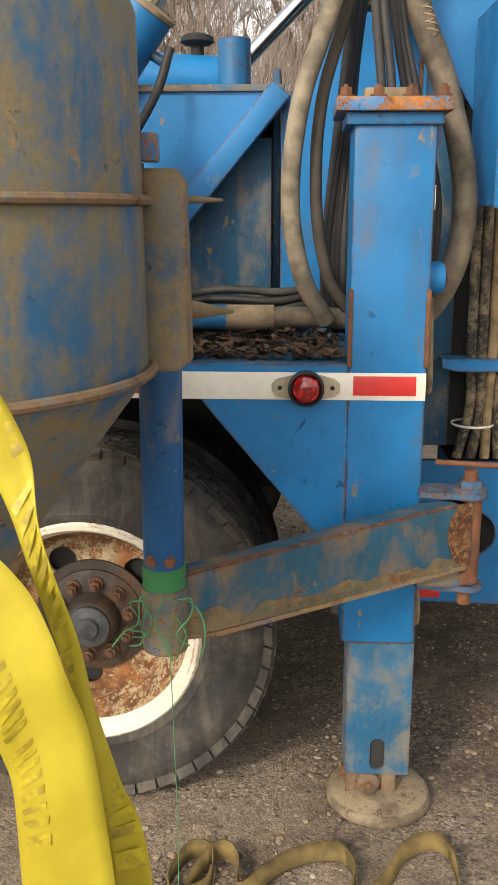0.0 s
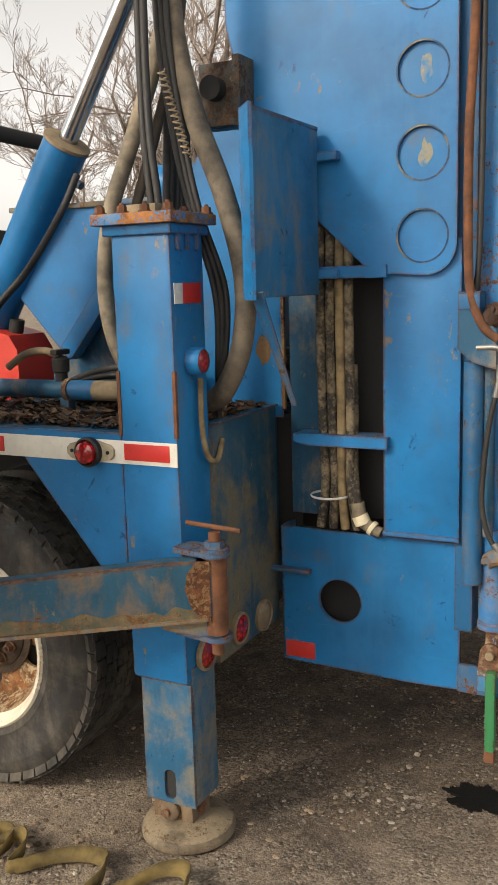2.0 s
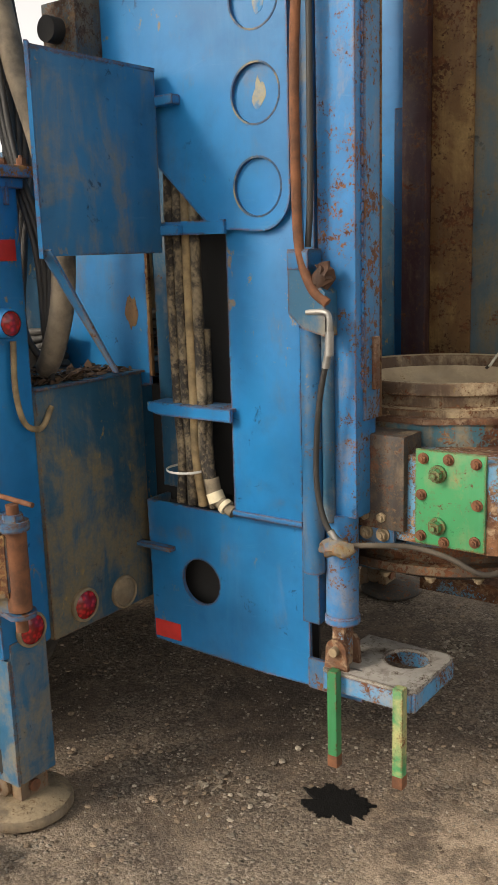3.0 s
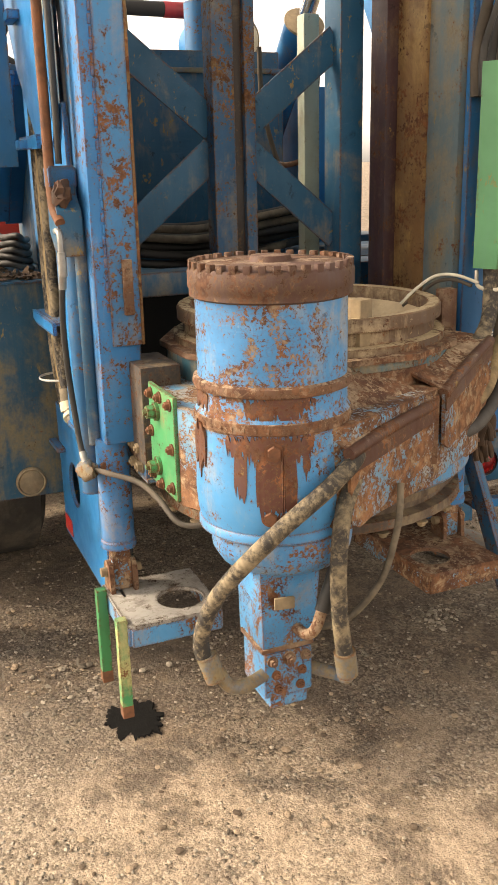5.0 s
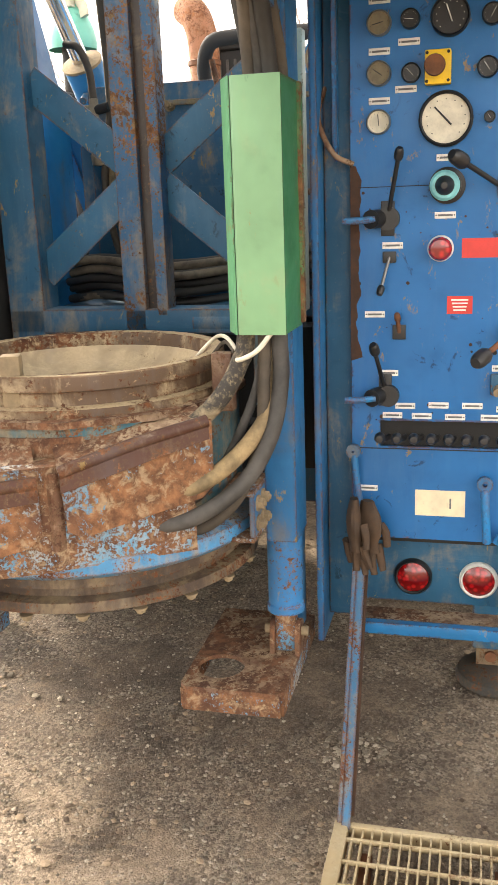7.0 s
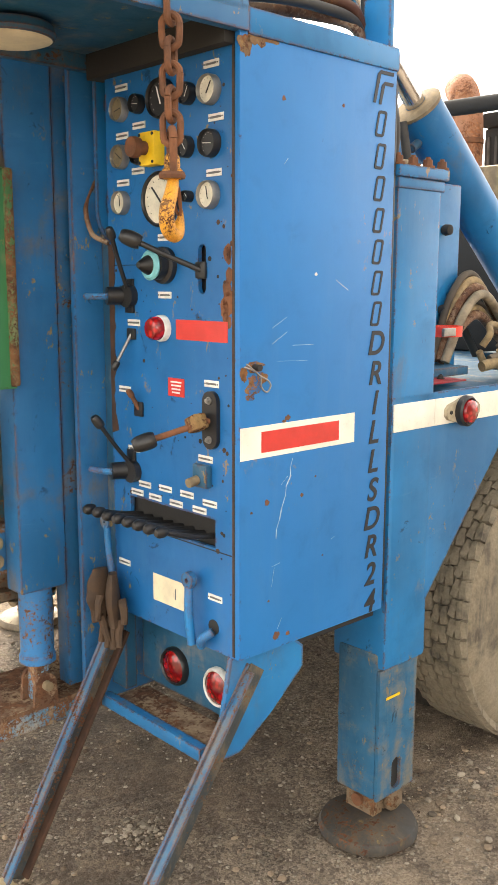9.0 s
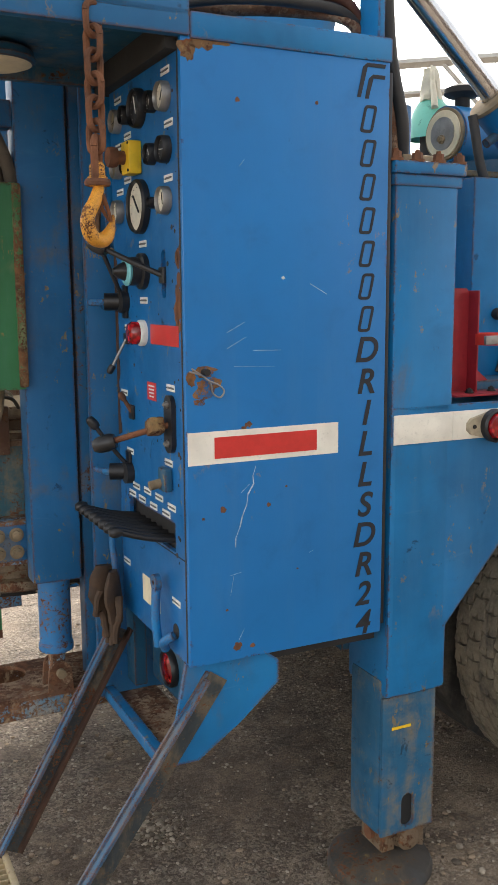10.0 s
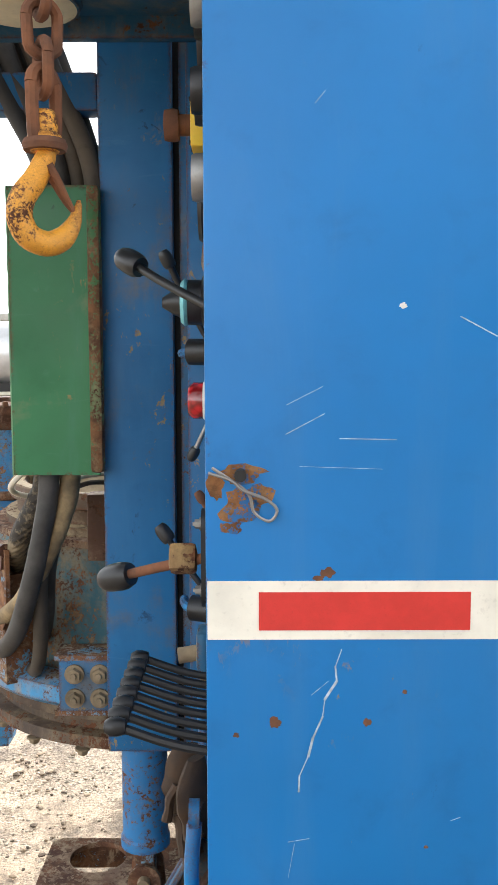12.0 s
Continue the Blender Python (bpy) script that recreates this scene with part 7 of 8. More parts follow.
# ---- caution ribbon and strap ----
def ribbon(left, right, name, label, span=(.08, .40)):
    bm = bmesh.new()
    A, B = curve_points(left, 10), curve_points(right, 10)
    rows = []
    for i, (a, b) in enumerate(zip(A, B)):
        row = []
        for j in range(7):
            u = j / 6
            p = a.lerp(b, u)
            p.y += .0025 * math.sin(u * 5 + i * .16) + .0015 * math.sin(i * .31)
            row.append(bm.verts.new(p))
        rows.append(row)
    for u, w in zip(rows, rows[1:]):
        for j in range(6):
            bm.faces.new((u[j], u[j + 1], w[j + 1], w[j]))
    ob = thing(name, (A[-1].x, A[-1].y, A[-1].z), label, "caution ribbon", m=Matrix())
    r = part("film", bm, M_RIBBON, ob)
    sol = r.modifiers.new("film", "SOLIDIFY")
    sol.thickness = .0008
    for i in range(1, len(A) - 1):
        if i % 2 or i % 9 == 4:
            continue
        one, vs = bmesh.new(), []
        for q, u in ((i, span[0]), (i, span[1]), (i + 1, span[1] - .02), (i + 1, span[0] + .02)):
            p = A[q].lerp(B[q], u)
            p.y += .0025 * math.sin(u * 5 + q * .16) + .0015 * math.sin(q * .31) - .0015
            vs.append(one.verts.new(p))
        one.faces.new(vs)
        part("print", one, M_RIBPRINT, ob)
    return ob


k_ = Nodes("faded_ribbon_print")
M_RIBPRINT = k_.done(k_.mix(k_.step(k_.noise(40, 5, 0.7), 0.4, 0.62), (.50, .40, .02), (.27, .20, .02)), 0.5)
ribbon([(-.42, .60, 1.66), (-.30, .56, 1.58), (-.20, .53, 1.48), (-.168, .52, 1.42), (-.160, .52, 1.38), (-.154, .52, 1.345), (-.152, .52, 1.28), (-.15, .51, 1.05), (-.13, .50, .72), (-.11, .50, .35), (-.10, .50, .0)],
       [(-.36, .60, 1.64), (-.22, .56, 1.555), (-.151, .53, 1.505), (-.124, .52, 1.468), (-.112, .52, 1.43), (-.101, .52, 1.385), (-.090, .52, 1.28), (-.07, .51, 1.05), (-.05, .50, .72), (-.03, .50, .35), (-.02, .50, .0)],
       "caution_ribbon", "crumpled yellow caution ribbon with faded dark print")
ribbon([(-.36, .62, 1.74), (-.25, .60, 1.66), (-.175, .58, 1.56), (-.143, .56, 1.49), (-.128, .55, 1.445), (-.116, .55, 1.39), (-.106, .55, 1.33), (-.096, .55, 1.25), (-.08, .54, .9), (-.06, .54, .4), (-.05, .54, .0)],
       [(-.33, .63, 1.72), (-.20, .61, 1.635), (-.150, .585, 1.575), (-.136, .56, 1.52), (-.117, .56, 1.453), (-.107, .56, 1.395), (-.091, .56, 1.335), (-.069, .56, 1.245), (-.05, .55, .9), (-.03, .55, .4), (-.02, .55, .0)],
       "caution_ribbon", "second fold of yellow caution ribbon hanging behind", (.12, .92))


def strap():
    pts = [(-.20, 1.96, .014), (-.21, 2.04, .02), (-.16, 2.13, .035), (-.10, 2.12, .03), (-.11, 2.02, .014), (-.16, 1.99, .012), (-.16, 2.02, .012), (-.12, 2.10, .03), (-.07, 2.13, .04), (-.03, 2.09, .03), (-.03, 2.0, .014), (.02, 2.03, .02), (.09, 2.10, .022), (.18, 2.13, .03), (.25, 2.12, .035), (.28, 2.05, .03), (.26, 1.97, .012), (.31, 1.98, .014), (.37, 2.05, .02), (.42, 2.13, .03), (.48, 2.16, .04), (.53, 2.14, .045), (.55, 2.06, .03), (.54, 1.97, .012)]
    bm = bmesh.new()
    line = curve_points(pts, 8)
    rows = []
    for i, p in enumerate(line):
        w = Vector((.0, .008, .024)) if math.sin(i * .11) > 0 else Vector((.0, .02, .016))
        rows.append([bm.verts.new(p - w), bm.verts.new(p + w)])
    for u, w in zip(rows, rows[1:]):
        bm.faces.new((u[0], u[1], w[1], w[0]))
    for v in bm.verts:
        v.co.z = max(v.co.z, .004)
    me_ob = solo("webbing_strap", bm, M_STRAP, "dirty yellow webbing strap lying in loops on the gravel", "strap", m=Matrix())
    s = me_ob.modifiers.new("cloth", "SOLIDIFY")
    s.thickness, s.offset = .004, 0


strap()

M_MINT = worn("mint_green_paint", (.16, .48, .38), 0.01, 0.12, 0.35, edges=0.3)
M_STACK = worn("orange_exhaust_rust", (.34, .15, .085), 0.35, 0.3, 0.75, rustcol=(.20, .075, .035), dirtcol=(.42, .26, .17), edges=0.2)
M_REDCAN = plain("bright_red_plastic", (.70, .05, .03), 0.4, 0, 0.12, 5, 0.05)

# ---- on the deck ----
tank = thing("mud_tank", (-.5, 3.55, 1.34), "blue steel tank with a diagonal side rib on the deck", "tank")
part("shell", plate([(-.36, 1.50), (.12, 2.03), (.12, 2.087), (-.58, 2.087), (-.58, 1.74)], "y", 2.95, 4.15), M_BLUE, tank, "blue tank shell")
d = Vector((.16 + .36, 0, 2.12 - 1.50))
c = Vector((-.10, 2.93, 1.81))
part("diagonal_rib", box((c.x - .36, 2.90, c.z - .035), (c.x + .36, 2.96, c.z + .035), .004, turn=Matrix.Rotation(-math.atan2(d.z, d.x), 4, "Y")), M_BLUE, tank, "blue diagonal rib")
part("rim", box((-.60, 2.935, 2.08), (.14, 4.165, 2.10), .003), M_TAN, tank, "rust-edged tank rim")
part("lower_bin", box((-.45, 3.02, 1.345), (.10, 4.08, 1.95), .006), M_DULL, tank)
part("end_wall", box((.10, 3.08, 1.345), (.125, 4.05, 2.165), .004), M_DULL, tank, "dark blue tank end wall")
st = part("vent_pipe", lathe([(0, 2.10), (.065, 2.10), (.065, 2.37), (.06, 2.374), (.055, 2.36), (.0, 2.34)], (-.07, 3.78, 0), seg=32), M_WORN, tank, "blue vent stub")
for y in (3.30, 3.42):
    part("stud", bolt((.125, y, 2.08), "x", .016, .03), M_DUSTY, tank)

vessel = thing("pressure_vessel", (-.425, 2.455, 1.34), "blue upright pressure vessel bolted to the deck", "pressure vessel")
part("shell", lathe([(0, 1.42), (.088, 1.43), (.09, 1.45), (.09, 2.13), (.085, 2.18), (.06, 2.225), (.03, 2.24), (.03, 2.28), (0, 2.285)], (-.425, 2.455, 0), seg=40), M_BLUE, vessel)
part("seam", lathe([(.09, 2.12), (.0925, 2.125), (.0925, 2.135), (.09, 2.14)], (-.425, 2.455, 0), seg=40), M_BLUE, vessel)
part("neck_cap", bolt((-.425, 2.455, 2.28), "z", .022, .04), M_WORN, vessel)
part("band", lathe([(.09, 1.86), (.094, 1.862), (.094, 1.92), (.09, 1.922)], (-.425, 2.455, 0), seg=40), M_TAN, vessel, "rusty clamp band")
part("base_flange", lathe([(0, 1.336), (.13, 1.336), (.13, 1.35), (.095, 1.352), (.09, 1.43)], (-.425, 2.455, 0), seg=36), M_DULL, vessel)
part("fin", plate([(-.35, 1.35), (-.30, 1.35), (-.335, 1.55), (-.345, 1.55)], "y", 2.45, 2.46), M_BLUE, vessel)

pipe = thing("deck_pipe", (-.3, 2.66, 1.34), "blue and tan pipe run along the deck behind the outrigger", "pipe")
part("pipe", cyl((-1.5, 2.66, 1.42), (-.14, 2.66, 1.42), .034, seg=24), M_DULL, pipe)
part("pipe", cyl((-.14, 2.66, 1.42), (-.02, 2.66, 1.42), .036, seg=24), M_WORN, pipe)
part("coupling", cyl((-.145, 2.66, 1.42), (-.125, 2.66, 1.42), .041, seg=24), M_BROWN, pipe)
part("hose_end", cyl((-.02, 2.66, 1.42), (.12, 2.66, 1.42), .036, seg=24), M_DUSTY, pipe, "tan hose end")
part("hose_end", tube([(.12, 2.66, 1.42), (.25, 2.66, 1.42), (.33, 2.665, 1.415)], .031, 14), M_HOSE, pipe)
part("support", box((-.17, 2.64, 1.338), (-.13, 2.68, 1.40), .004), M_DULL, pipe)
part("support", box((-1.0, 2.64, 1.338), (-.96, 2.68, 1.40), .004), M_DULL, pipe)
valve = thing("brass_valve", (-.17, 2.66, 1.45), "dirty valve with an elbow on the deck pipe", "valve")
part("body", lathe([(0, 1.45), (.022, 1.452), (.022, 1.48), (.03, 1.485), (.032, 1.53), (.02, 1.54), (0, 1.545)], (-.17, 2.66, 0), seg=16), M_DARK, valve)
part("spout", tube([(-.17, 2.655, 1.54), (-.22, 2.64, 1.56), (-.30, 2.63, 1.55), (-.38, 2.62, 1.50)], .014), M_DUSTY, valve)
part("handle", box((-.185, 2.62, 1.545), (-.155, 2.70, 1.565), .006), M_DARK, valve)


def ram(y, dx=0.0):
    r = thing("mast_ram", (-.9 + dx, y, 1.34), "blue mast raising ram with a chromed rod", "hydraulic ram", "mast rams")
    c = Vector((-.27 + dx, y, 2.31))
    u = (Vector((.60, -.10, .80)) if y < 3.55 else Vector((.72, -.06, .69))).normalized()
    part("barrel", cyl(c - u * 1.25, c, .086, seg=36), M_BLUE, r, "blue ram barrel")
    part("gland", lathe([(.03, 0), (.09, 0), (.092, .012), (.07, .018), (.038, .02)], (0, 0, 0), seg=36), M_DUSTY, r).matrix_local = Matrix.Translation(-BASE[r]) @ Matrix.Translation(c + BASE[r] * 0) @ u.to_track_quat("Z", "Y").to_matrix().to_4x4() @ Matrix.Translation(BASE[r])
    part("rod", cyl(c, c + u * 2.2, .036, seg=28), M_CHROME, r, "chromed piston rod")
    part("port", cyl(c - u * .10 + Vector((.07, 0, -.05)), c - u * .10 + Vector((.11, 0, -.075)), .016, seg=14), M_DULL, r)
    part("foot", box((c.x - u.x * 1.28 - .08, y - .1, 1.33), (c.x - u.x * 1.28 + .08, y + .1, 1.43), .01), M_DULL, r)
    return r


ram(2.90)
ram(4.29, .15)
hose([(-.20, 2.86, 2.19), (-.24, 2.80, 2.05), (-.36, 2.74, 1.85), (-.50, 2.70, 1.7), (-.6, 2.68, 1.5)], .014, M_HOSEB, "black hose below the mast ram")
hose([(-.02, 4.30, 2.25), (-.06, 4.32, 2.05), (-.18, 4.34, 1.85), (-.30, 4.36, 1.6), (-.45, 4.36, 1.42)], .016, M_HOSEB, "black hose below the mast ram")
# hoses looping over the near outrigger
hose([(.40, 2.66, 3.2), (.36, 2.6, 2.6), (.27, 2.54, 2.25), (.19, 2.5, 2.0), (.165, 2.49, 1.75), (.20, 2.51, 1.55), (.27, 2.58, 1.42)], .026, M_HOSEP, "thick grey hose looping down beside the outrigger")
hose([(.42, 2.70, 3.2), (.38, 2.66, 2.6), (.31, 2.6, 2.25), (.245, 2.56, 2.0), (.235, 2.55, 1.75), (.27, 2.57, 1.55), (.33, 2.6, 1.45)], .017, M_HOSED, "thick grey hose looping down beside the outrigger")
hose([(.37, 2.60, 3.2), (.40, 2.58, 2.6), (.47, 2.57, 2.3), (.57, 2.56, 2.05), (.635, 2.555, 1.8), (.625, 2.55, 1.6), (.56, 2.56, 1.46), (.48, 2.60, 1.40)], .035, M_HOSE, "thick flat grey hose curving behind the outrigger")
for k in range(3):
    hose([(.36 + .02 * k, 2.58, 3.2), (.37 + .018 * k, 2.54, 2.6), (.42 + .012 * k, 2.52 + .01 * k, 2.25), (.47 + .016 * k, 2.53, 2.0), (.54 + .014 * k, 2.54 + .01 * k, 1.75), (.53 + .01 * k, 2.56, 1.5), (.50, 2.60, 1.36)], .010, M_HOSEB, "black hydraulic hose beside the outrigger")
for k in range(2):
    hose([(.34 + .03 * k, 2.50, 3.2), (.35 + .02 * k, 2.47, 2.6), (.37 + .02 * k, 2.44, 2.25), (.39 + .025 * k, 2.43, 2.06), (.40 + .02 * k, 2.43, 1.99)], .012, M_HOSEB, "black hydraulic hose into the outrigger cap")
for k in range(5):
    hose([(.36 + .012 * k, 2.62 + .012 * k, 3.2), (.355 + .010 * k, 2.63, 2.6), (.315 + .008 * k, 2.65 + .02 * k, 2.15), (.275 + .012 * k, 2.68, 1.75), (.265 + .014 * k, 2.70 - .01 * k, 1.50), (.29 + .016 * k, 2.74, 1.37)], .012 + .002 * (k % 2), M_HOSEB if k % 2 else M_HOSEG, "black hose hanging behind the outrigger")
spring = [(.44 + .012 * math.cos(a) + a * .0009, 2.44 + .012 * math.sin(a), 2.40 - a * .0028) for a in np.arange(0, 90, .7)]
solo("spring_guard", tube(spring, .003, 5, 1), M_DUSTY, "tan spring guard round a hose", "spring")
# heap of hoses on the deck seen through the lattice
rh = random.Random(12)
for k in range(14):
    z = 1.36 + .035 * (k // 3) + .01 * rh.random()
    x = .22 + .12 * rh.random()
    hose([(x + .04, 3.035 + .02 * rh.random(), z), (x + .1, 3.2, z + .02), (x + .12 + .1 * rh.random(), 3.5, z - .005), (x + .08, 3.8, z + .02), (x + .02, 4.1 + .1 * rh.random(), z + .06)], .016, M_HOSEB if k % 3 else M_HOSE, "black hose in the heap on the deck")
for k in range(5):
    z = 1.362 + .026 * k
    hose([(-.30 - .05 * k, 2.80 + .03 * k, 1.36), (-.12, 2.78 + .02 * k, z + .01), (.05 + .02 * k, 2.80 + .015 * k, z + .03 * rh.random()), (.18 + .01 * k, 2.86 + .01 * k, z + .02), (.20, 2.94 - .004 * k, z), (.10, 2.955, z - .004), (-.10, 2.94, 1.365 + .012 * k), (-.28, 2.90, 1.36)], .013, M_HOSEB if k % 2 else M_HOSEG, "black hose lying in loops on the deck")
for k in range(4):
    hose([(.30, 3.22 + .035 * k, 2.6), (.32, 3.25 + .03 * k, 2.1), (.30, 3.20 + .03 * k, 1.8), (.26, 3.22 + .04 * k, 1.55), (.3, 3.32, 1.40)], .014, M_HOSET if k % 2 else M_HOSED, "grey hose hanging down behind the lattice")
for k in range(3):
    hose([(.60, 4.64 + .03 * k, 2.55), (.60 - .01 * k, 4.66 + .02 * k, 2.30), (.585 - .02 * k, 4.67 + .02 * k, 2.12), (.565 - .02 * k, 4.68, 2.0)], .018, (M_HOSEB, M_BROWN, M_HOSEB)[k], "dark hose into the far outrigger cap")
# Near-black sheet across the opening below the lattice.
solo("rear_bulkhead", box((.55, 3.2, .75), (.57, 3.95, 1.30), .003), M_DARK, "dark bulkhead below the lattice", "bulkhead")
engine_pipe = solo("exhaust_pipe", tube([(-1.55, 3.4, 2.2), (-1.4, 3.15, 2.30), (-1.2, 3.2, 2.48), (-1.2, 3.35, 2.525), (-1.2, 3.8, 2.52), (-1.2, 4.15, 2.515)], .038, 14), M_DARK, "dark exhaust pipe above the tank", "pipe")
part("red_end", cyl((-1.2, 4.0, 2.517), (-1.2, 4.17, 2.514), .041, seg=18), M_RED, engine_pipe)
eng = thing("engine", (-1.9, 3.6, 1.34), "dark dusty engine behind the tank", "engine")
part("block", box((-2.6, 3.2, 1.34), (-1.5, 4.0, 2.1), .03), M_DARK, eng)
part("cover", box((-2.5, 3.3, 2.1), (-1.6, 3.9, 2.3), .04), M_DUSTY, eng, "dusty engine cover")
stackp = thing("exhaust_stack", (-2.73, 2.72, 1.34), "rust-orange exhaust stack with a bent outlet behind the engine", "exhaust stack")
part("stack_pipe", tube([(-2.73, 2.74, 1.34), (-2.73, 2.74, 2.0), (-2.73, 2.74, 2.55), (-2.73, 2.73, 2.78), (-2.76, 2.68, 2.92), (-2.83, 2.60, 2.99)], .105, 22), M_STACK, stackp, "rust-orange bent pipe")
part("clamp", lathe([(.105, 2.60), (.114, 2.605), (.114, 2.635), (.105, 2.64)], (-2.73, 2.737, 0), seg=28), M_RUSTY, stackp)
rad = thing("radiator", (-3.0, 2.98, 1.34), "black radiator housing behind the engine", "radiator")
part("housing", box((-3.15, 2.76, 1.34), (-2.9, 3.3, 2.72), .02), M_DARK, rad)
part("top_tank", box((-3.18, 2.74, 2.72), (-2.87, 3.32, 2.82), .03), M_DARK, rad)
for k in range(9):
    part("fin", box((-2.9, 2.79 + .055 * k, 1.5), (-2.893, 2.81 + .055 * k, 2.66), .002), M_HOSEG, rad)
hv = thing("hanging_valve", (.33, 3.19, 1.86), "dusty tan valve hanging on hoses behind the lattice", "valve")
part("body", lathe([(0, 1.86), (.022, 1.865), (.026, 1.90), (.020, 1.915), (.024, 1.93), (.024, 2.02), (.017, 2.03), (.017, 2.10), (0, 2.105)], (.33, 3.19, 0), seg=18), M_HOSEP, hv, "dusty tan valve body")
part("side_port", cyl((.33, 3.20, 2.06), (.335, 3.25, 2.07), .018, seg=14), M_DARK, hv)
part("pipe", tube([(.33, 3.19, 2.10), (.33, 3.18, 2.2), (.32, 3.14, 2.28), (.30, 3.08, 2.3)], .014), M_HOSED, hv)
hose([(.36, 3.66, 2.2), (.38, 3.72, 1.95), (.40, 3.80, 1.78), (.42, 3.92, 1.72), (.45, 4.02, 1.74)], .011, M_BROWN, "brown hose sagging behind the lattice")
hose([(.40, 3.84, 2.15), (.40, 3.85, 1.95), (.41, 3.90, 1.75), (.42, 3.97, 1.6)], .010, M_HOSED, "grimy hose hanging behind the lattice")
solo("pale_column", box((.49, 3.955, 1.338), (.55, 4.02, 2.25), .006), M_PALE, "pale green post behind the lattice", "post")
can = thing("red_fuel_can", (-.70, 3.0, 1.338), "bright red plastic fuel can on the deck", "fuel can")
part("body", plate([(-.84, 1.34), (-.575, 1.34), (-.56, 1.36), (-.56, 1.54), (-.60, 1.60), (-.70, 1.625), (-.78, 1.61), (-.84, 1.55)], "y", 2.88, 3.10), M_REDCAN, can)
part("cap", cyl((-.64, 2.97, 1.60), (-.625, 2.97, 1.66), .03, seg=18), M_DARK, can)
part("handle", tube([(-.80, 2.99, 1.60), (-.79, 2.99, 1.655), (-.74, 2.99, 1.665), (-.70, 2.99, 1.62)], .014), M_REDCAN, can)

stack = thing("intake_cowl", (-1.25, 2.43, 1.338), "mint green intake cowl on a dark post, wrapped in tan cloth", "intake cowl")
part("post", cyl((-1.25, 2.43, 1.338), (-1.25, 2.43, 2.55), .06, seg=20), M_DARK, stack)
part("cowl", lathe([(.13, 2.53), (.135, 2.56), (.125, 2.62), (.095, 2.70), (.06, 2.745), (.05, 2.76)], (-1.25, 2.43, 0), seg=32), M_MINT, stack, "glossy mint green cowl")
cl = tube([(-1.25, 2.43, 2.73), (-1.245, 2.425, 2.80), (-1.255, 2.42, 2.87), (-1.24, 2.42, 2.92)], lambda t: .068 - .035 * t, 14, 6)
tube([(-1.23, 2.46, 2.90), (-1.21, 2.49, 2.82), (-1.20, 2.52, 2.74), (-1.20, 2.53, 2.68)], lambda t: .03 + .02 * t, 12, 6, cl, .4)
for v in cl.verts:
    v.co += Vector((1, 1, .5)) * .022 * noise.noise(v.co * 19)
part("cloth", cl, M_BAG, stack, "dirty tan cloth wrapped over the cowl")

# far side of the deck
fb = thing("filter_box", (-.1, 4.33, 1.376), "blue steel filter box with black knobs on the deck", "filter box")
part("shell", box((-.22, 4.22, 1.38), (.06, 4.42, 2.04), .006), M_BLUE, fb)
for x, z in ((-.118, 1.88), (-.118, 1.60), (-.04, 1.61)):
    part("knob", lathe([(0, 0), (.016, 0), (.02, .01), (.018, .03), (0, .034)], (x, 4.42, z), "Y", 16), M_DARK, fb)
part("tray", box((-.10, 4.42, 1.38), (.16, 4.56, 1.41), .003), M_DULL, fb)
ac = thing("air_cleaner", (-.3, 3.96, 2.09), "blue round air cleaner lying on the tank", "air cleaner")
part("barrel", cyl((-.15, 3.995, 2.246), (-.54, 3.94, 2.259), .100, seg=40), M_BLUE, ac)
part("end_ring", cyl((-.138, 3.997, 2.246), (-.16, 3.994, 2.246), .092, seg=40), M_DUSTY, ac, "tan seal ring")
part("end_cap", cyl((-.132, 3.998, 2.246), (-.145, 3.996, 2.246), .082, seg=40), M_CREAM, ac, "cream seal face")
part("dished_cover", cyl((-.129, 3.9985, 2.246), (-.133, 3.998, 2.246), .058, seg=36), M_STEEL, ac, "dull steel cover")
part("wing_nut", bolt((-.130, 3.998, 2.226), "x", .012, .016), M_DUSTY, ac)
part("saddle", box((-.42, 3.90, 2.098), (-.22, 4.02, 2.185), .006), M_DULL, ac)
part("rain_cap", lathe([(0, 2.425), (.045, 2.425), (.066, 2.415), (.07, 2.395), (.055, 2.385), (.028, 2.38), (.028, 2.30)], (-.236, 3.975, 0), seg=28), M_DARK, ac, "dark mushroom cap")
rk = random.Random(44)
for k in range(7):
    a, b = rk.uniform(-.04, .04), rk.uniform(-.03, .03)
    hose([(-.06 + a, 4.46 + b, 1.42), (-.15 + a, 4.47 + b, 1.53 + .02 * k), (-.30 + a, 4.45 + b, 1.58 + .025 * k), (-.48 + a, 4.42 + b, 1.50 + .02 * k), (-.66 + a, 4.40 + b, 1.42)], .013 + .006 * rk.random(), (M_BROWN, M_HOSET, M_HOSED, M_HOSEP)[k % 4], "brown hose coiled beside the filter box")
for k in range(3):
    c = Vector((-.33 - .13 * k, 4.52, 1.47 + .02 * k))
    hose([c + Vector((.085 * math.cos(t), .02 * math.sin(3 * t), .075 * math.sin(t))) for t in np.arange(0, 6.6, .6)], .013, (M_HOSET, M_HOSED, M_BROWN)[k], "tan hose loop standing on the deck")
ext = thing("extinguisher_bracket", (.20, 4.58, 1.376), "dark red steel extinguisher bracket on the deck", "bracket")
part("back", plate([(.178, 1.376), (.26, 1.376), (.26, 1.68), (.25, 1.692), (.19, 1.692), (.178, 1.68)], "y", 4.550, 4.556), M_RED, ext)
part("side_flange", box((.174, 4.550, 1.376), (.180, 4.60, 1.685), .002), M_RED, ext)
part("base", box((.06, 4.53, 1.376), (.30, 4.66, 1.382), .001), M_RED, ext)
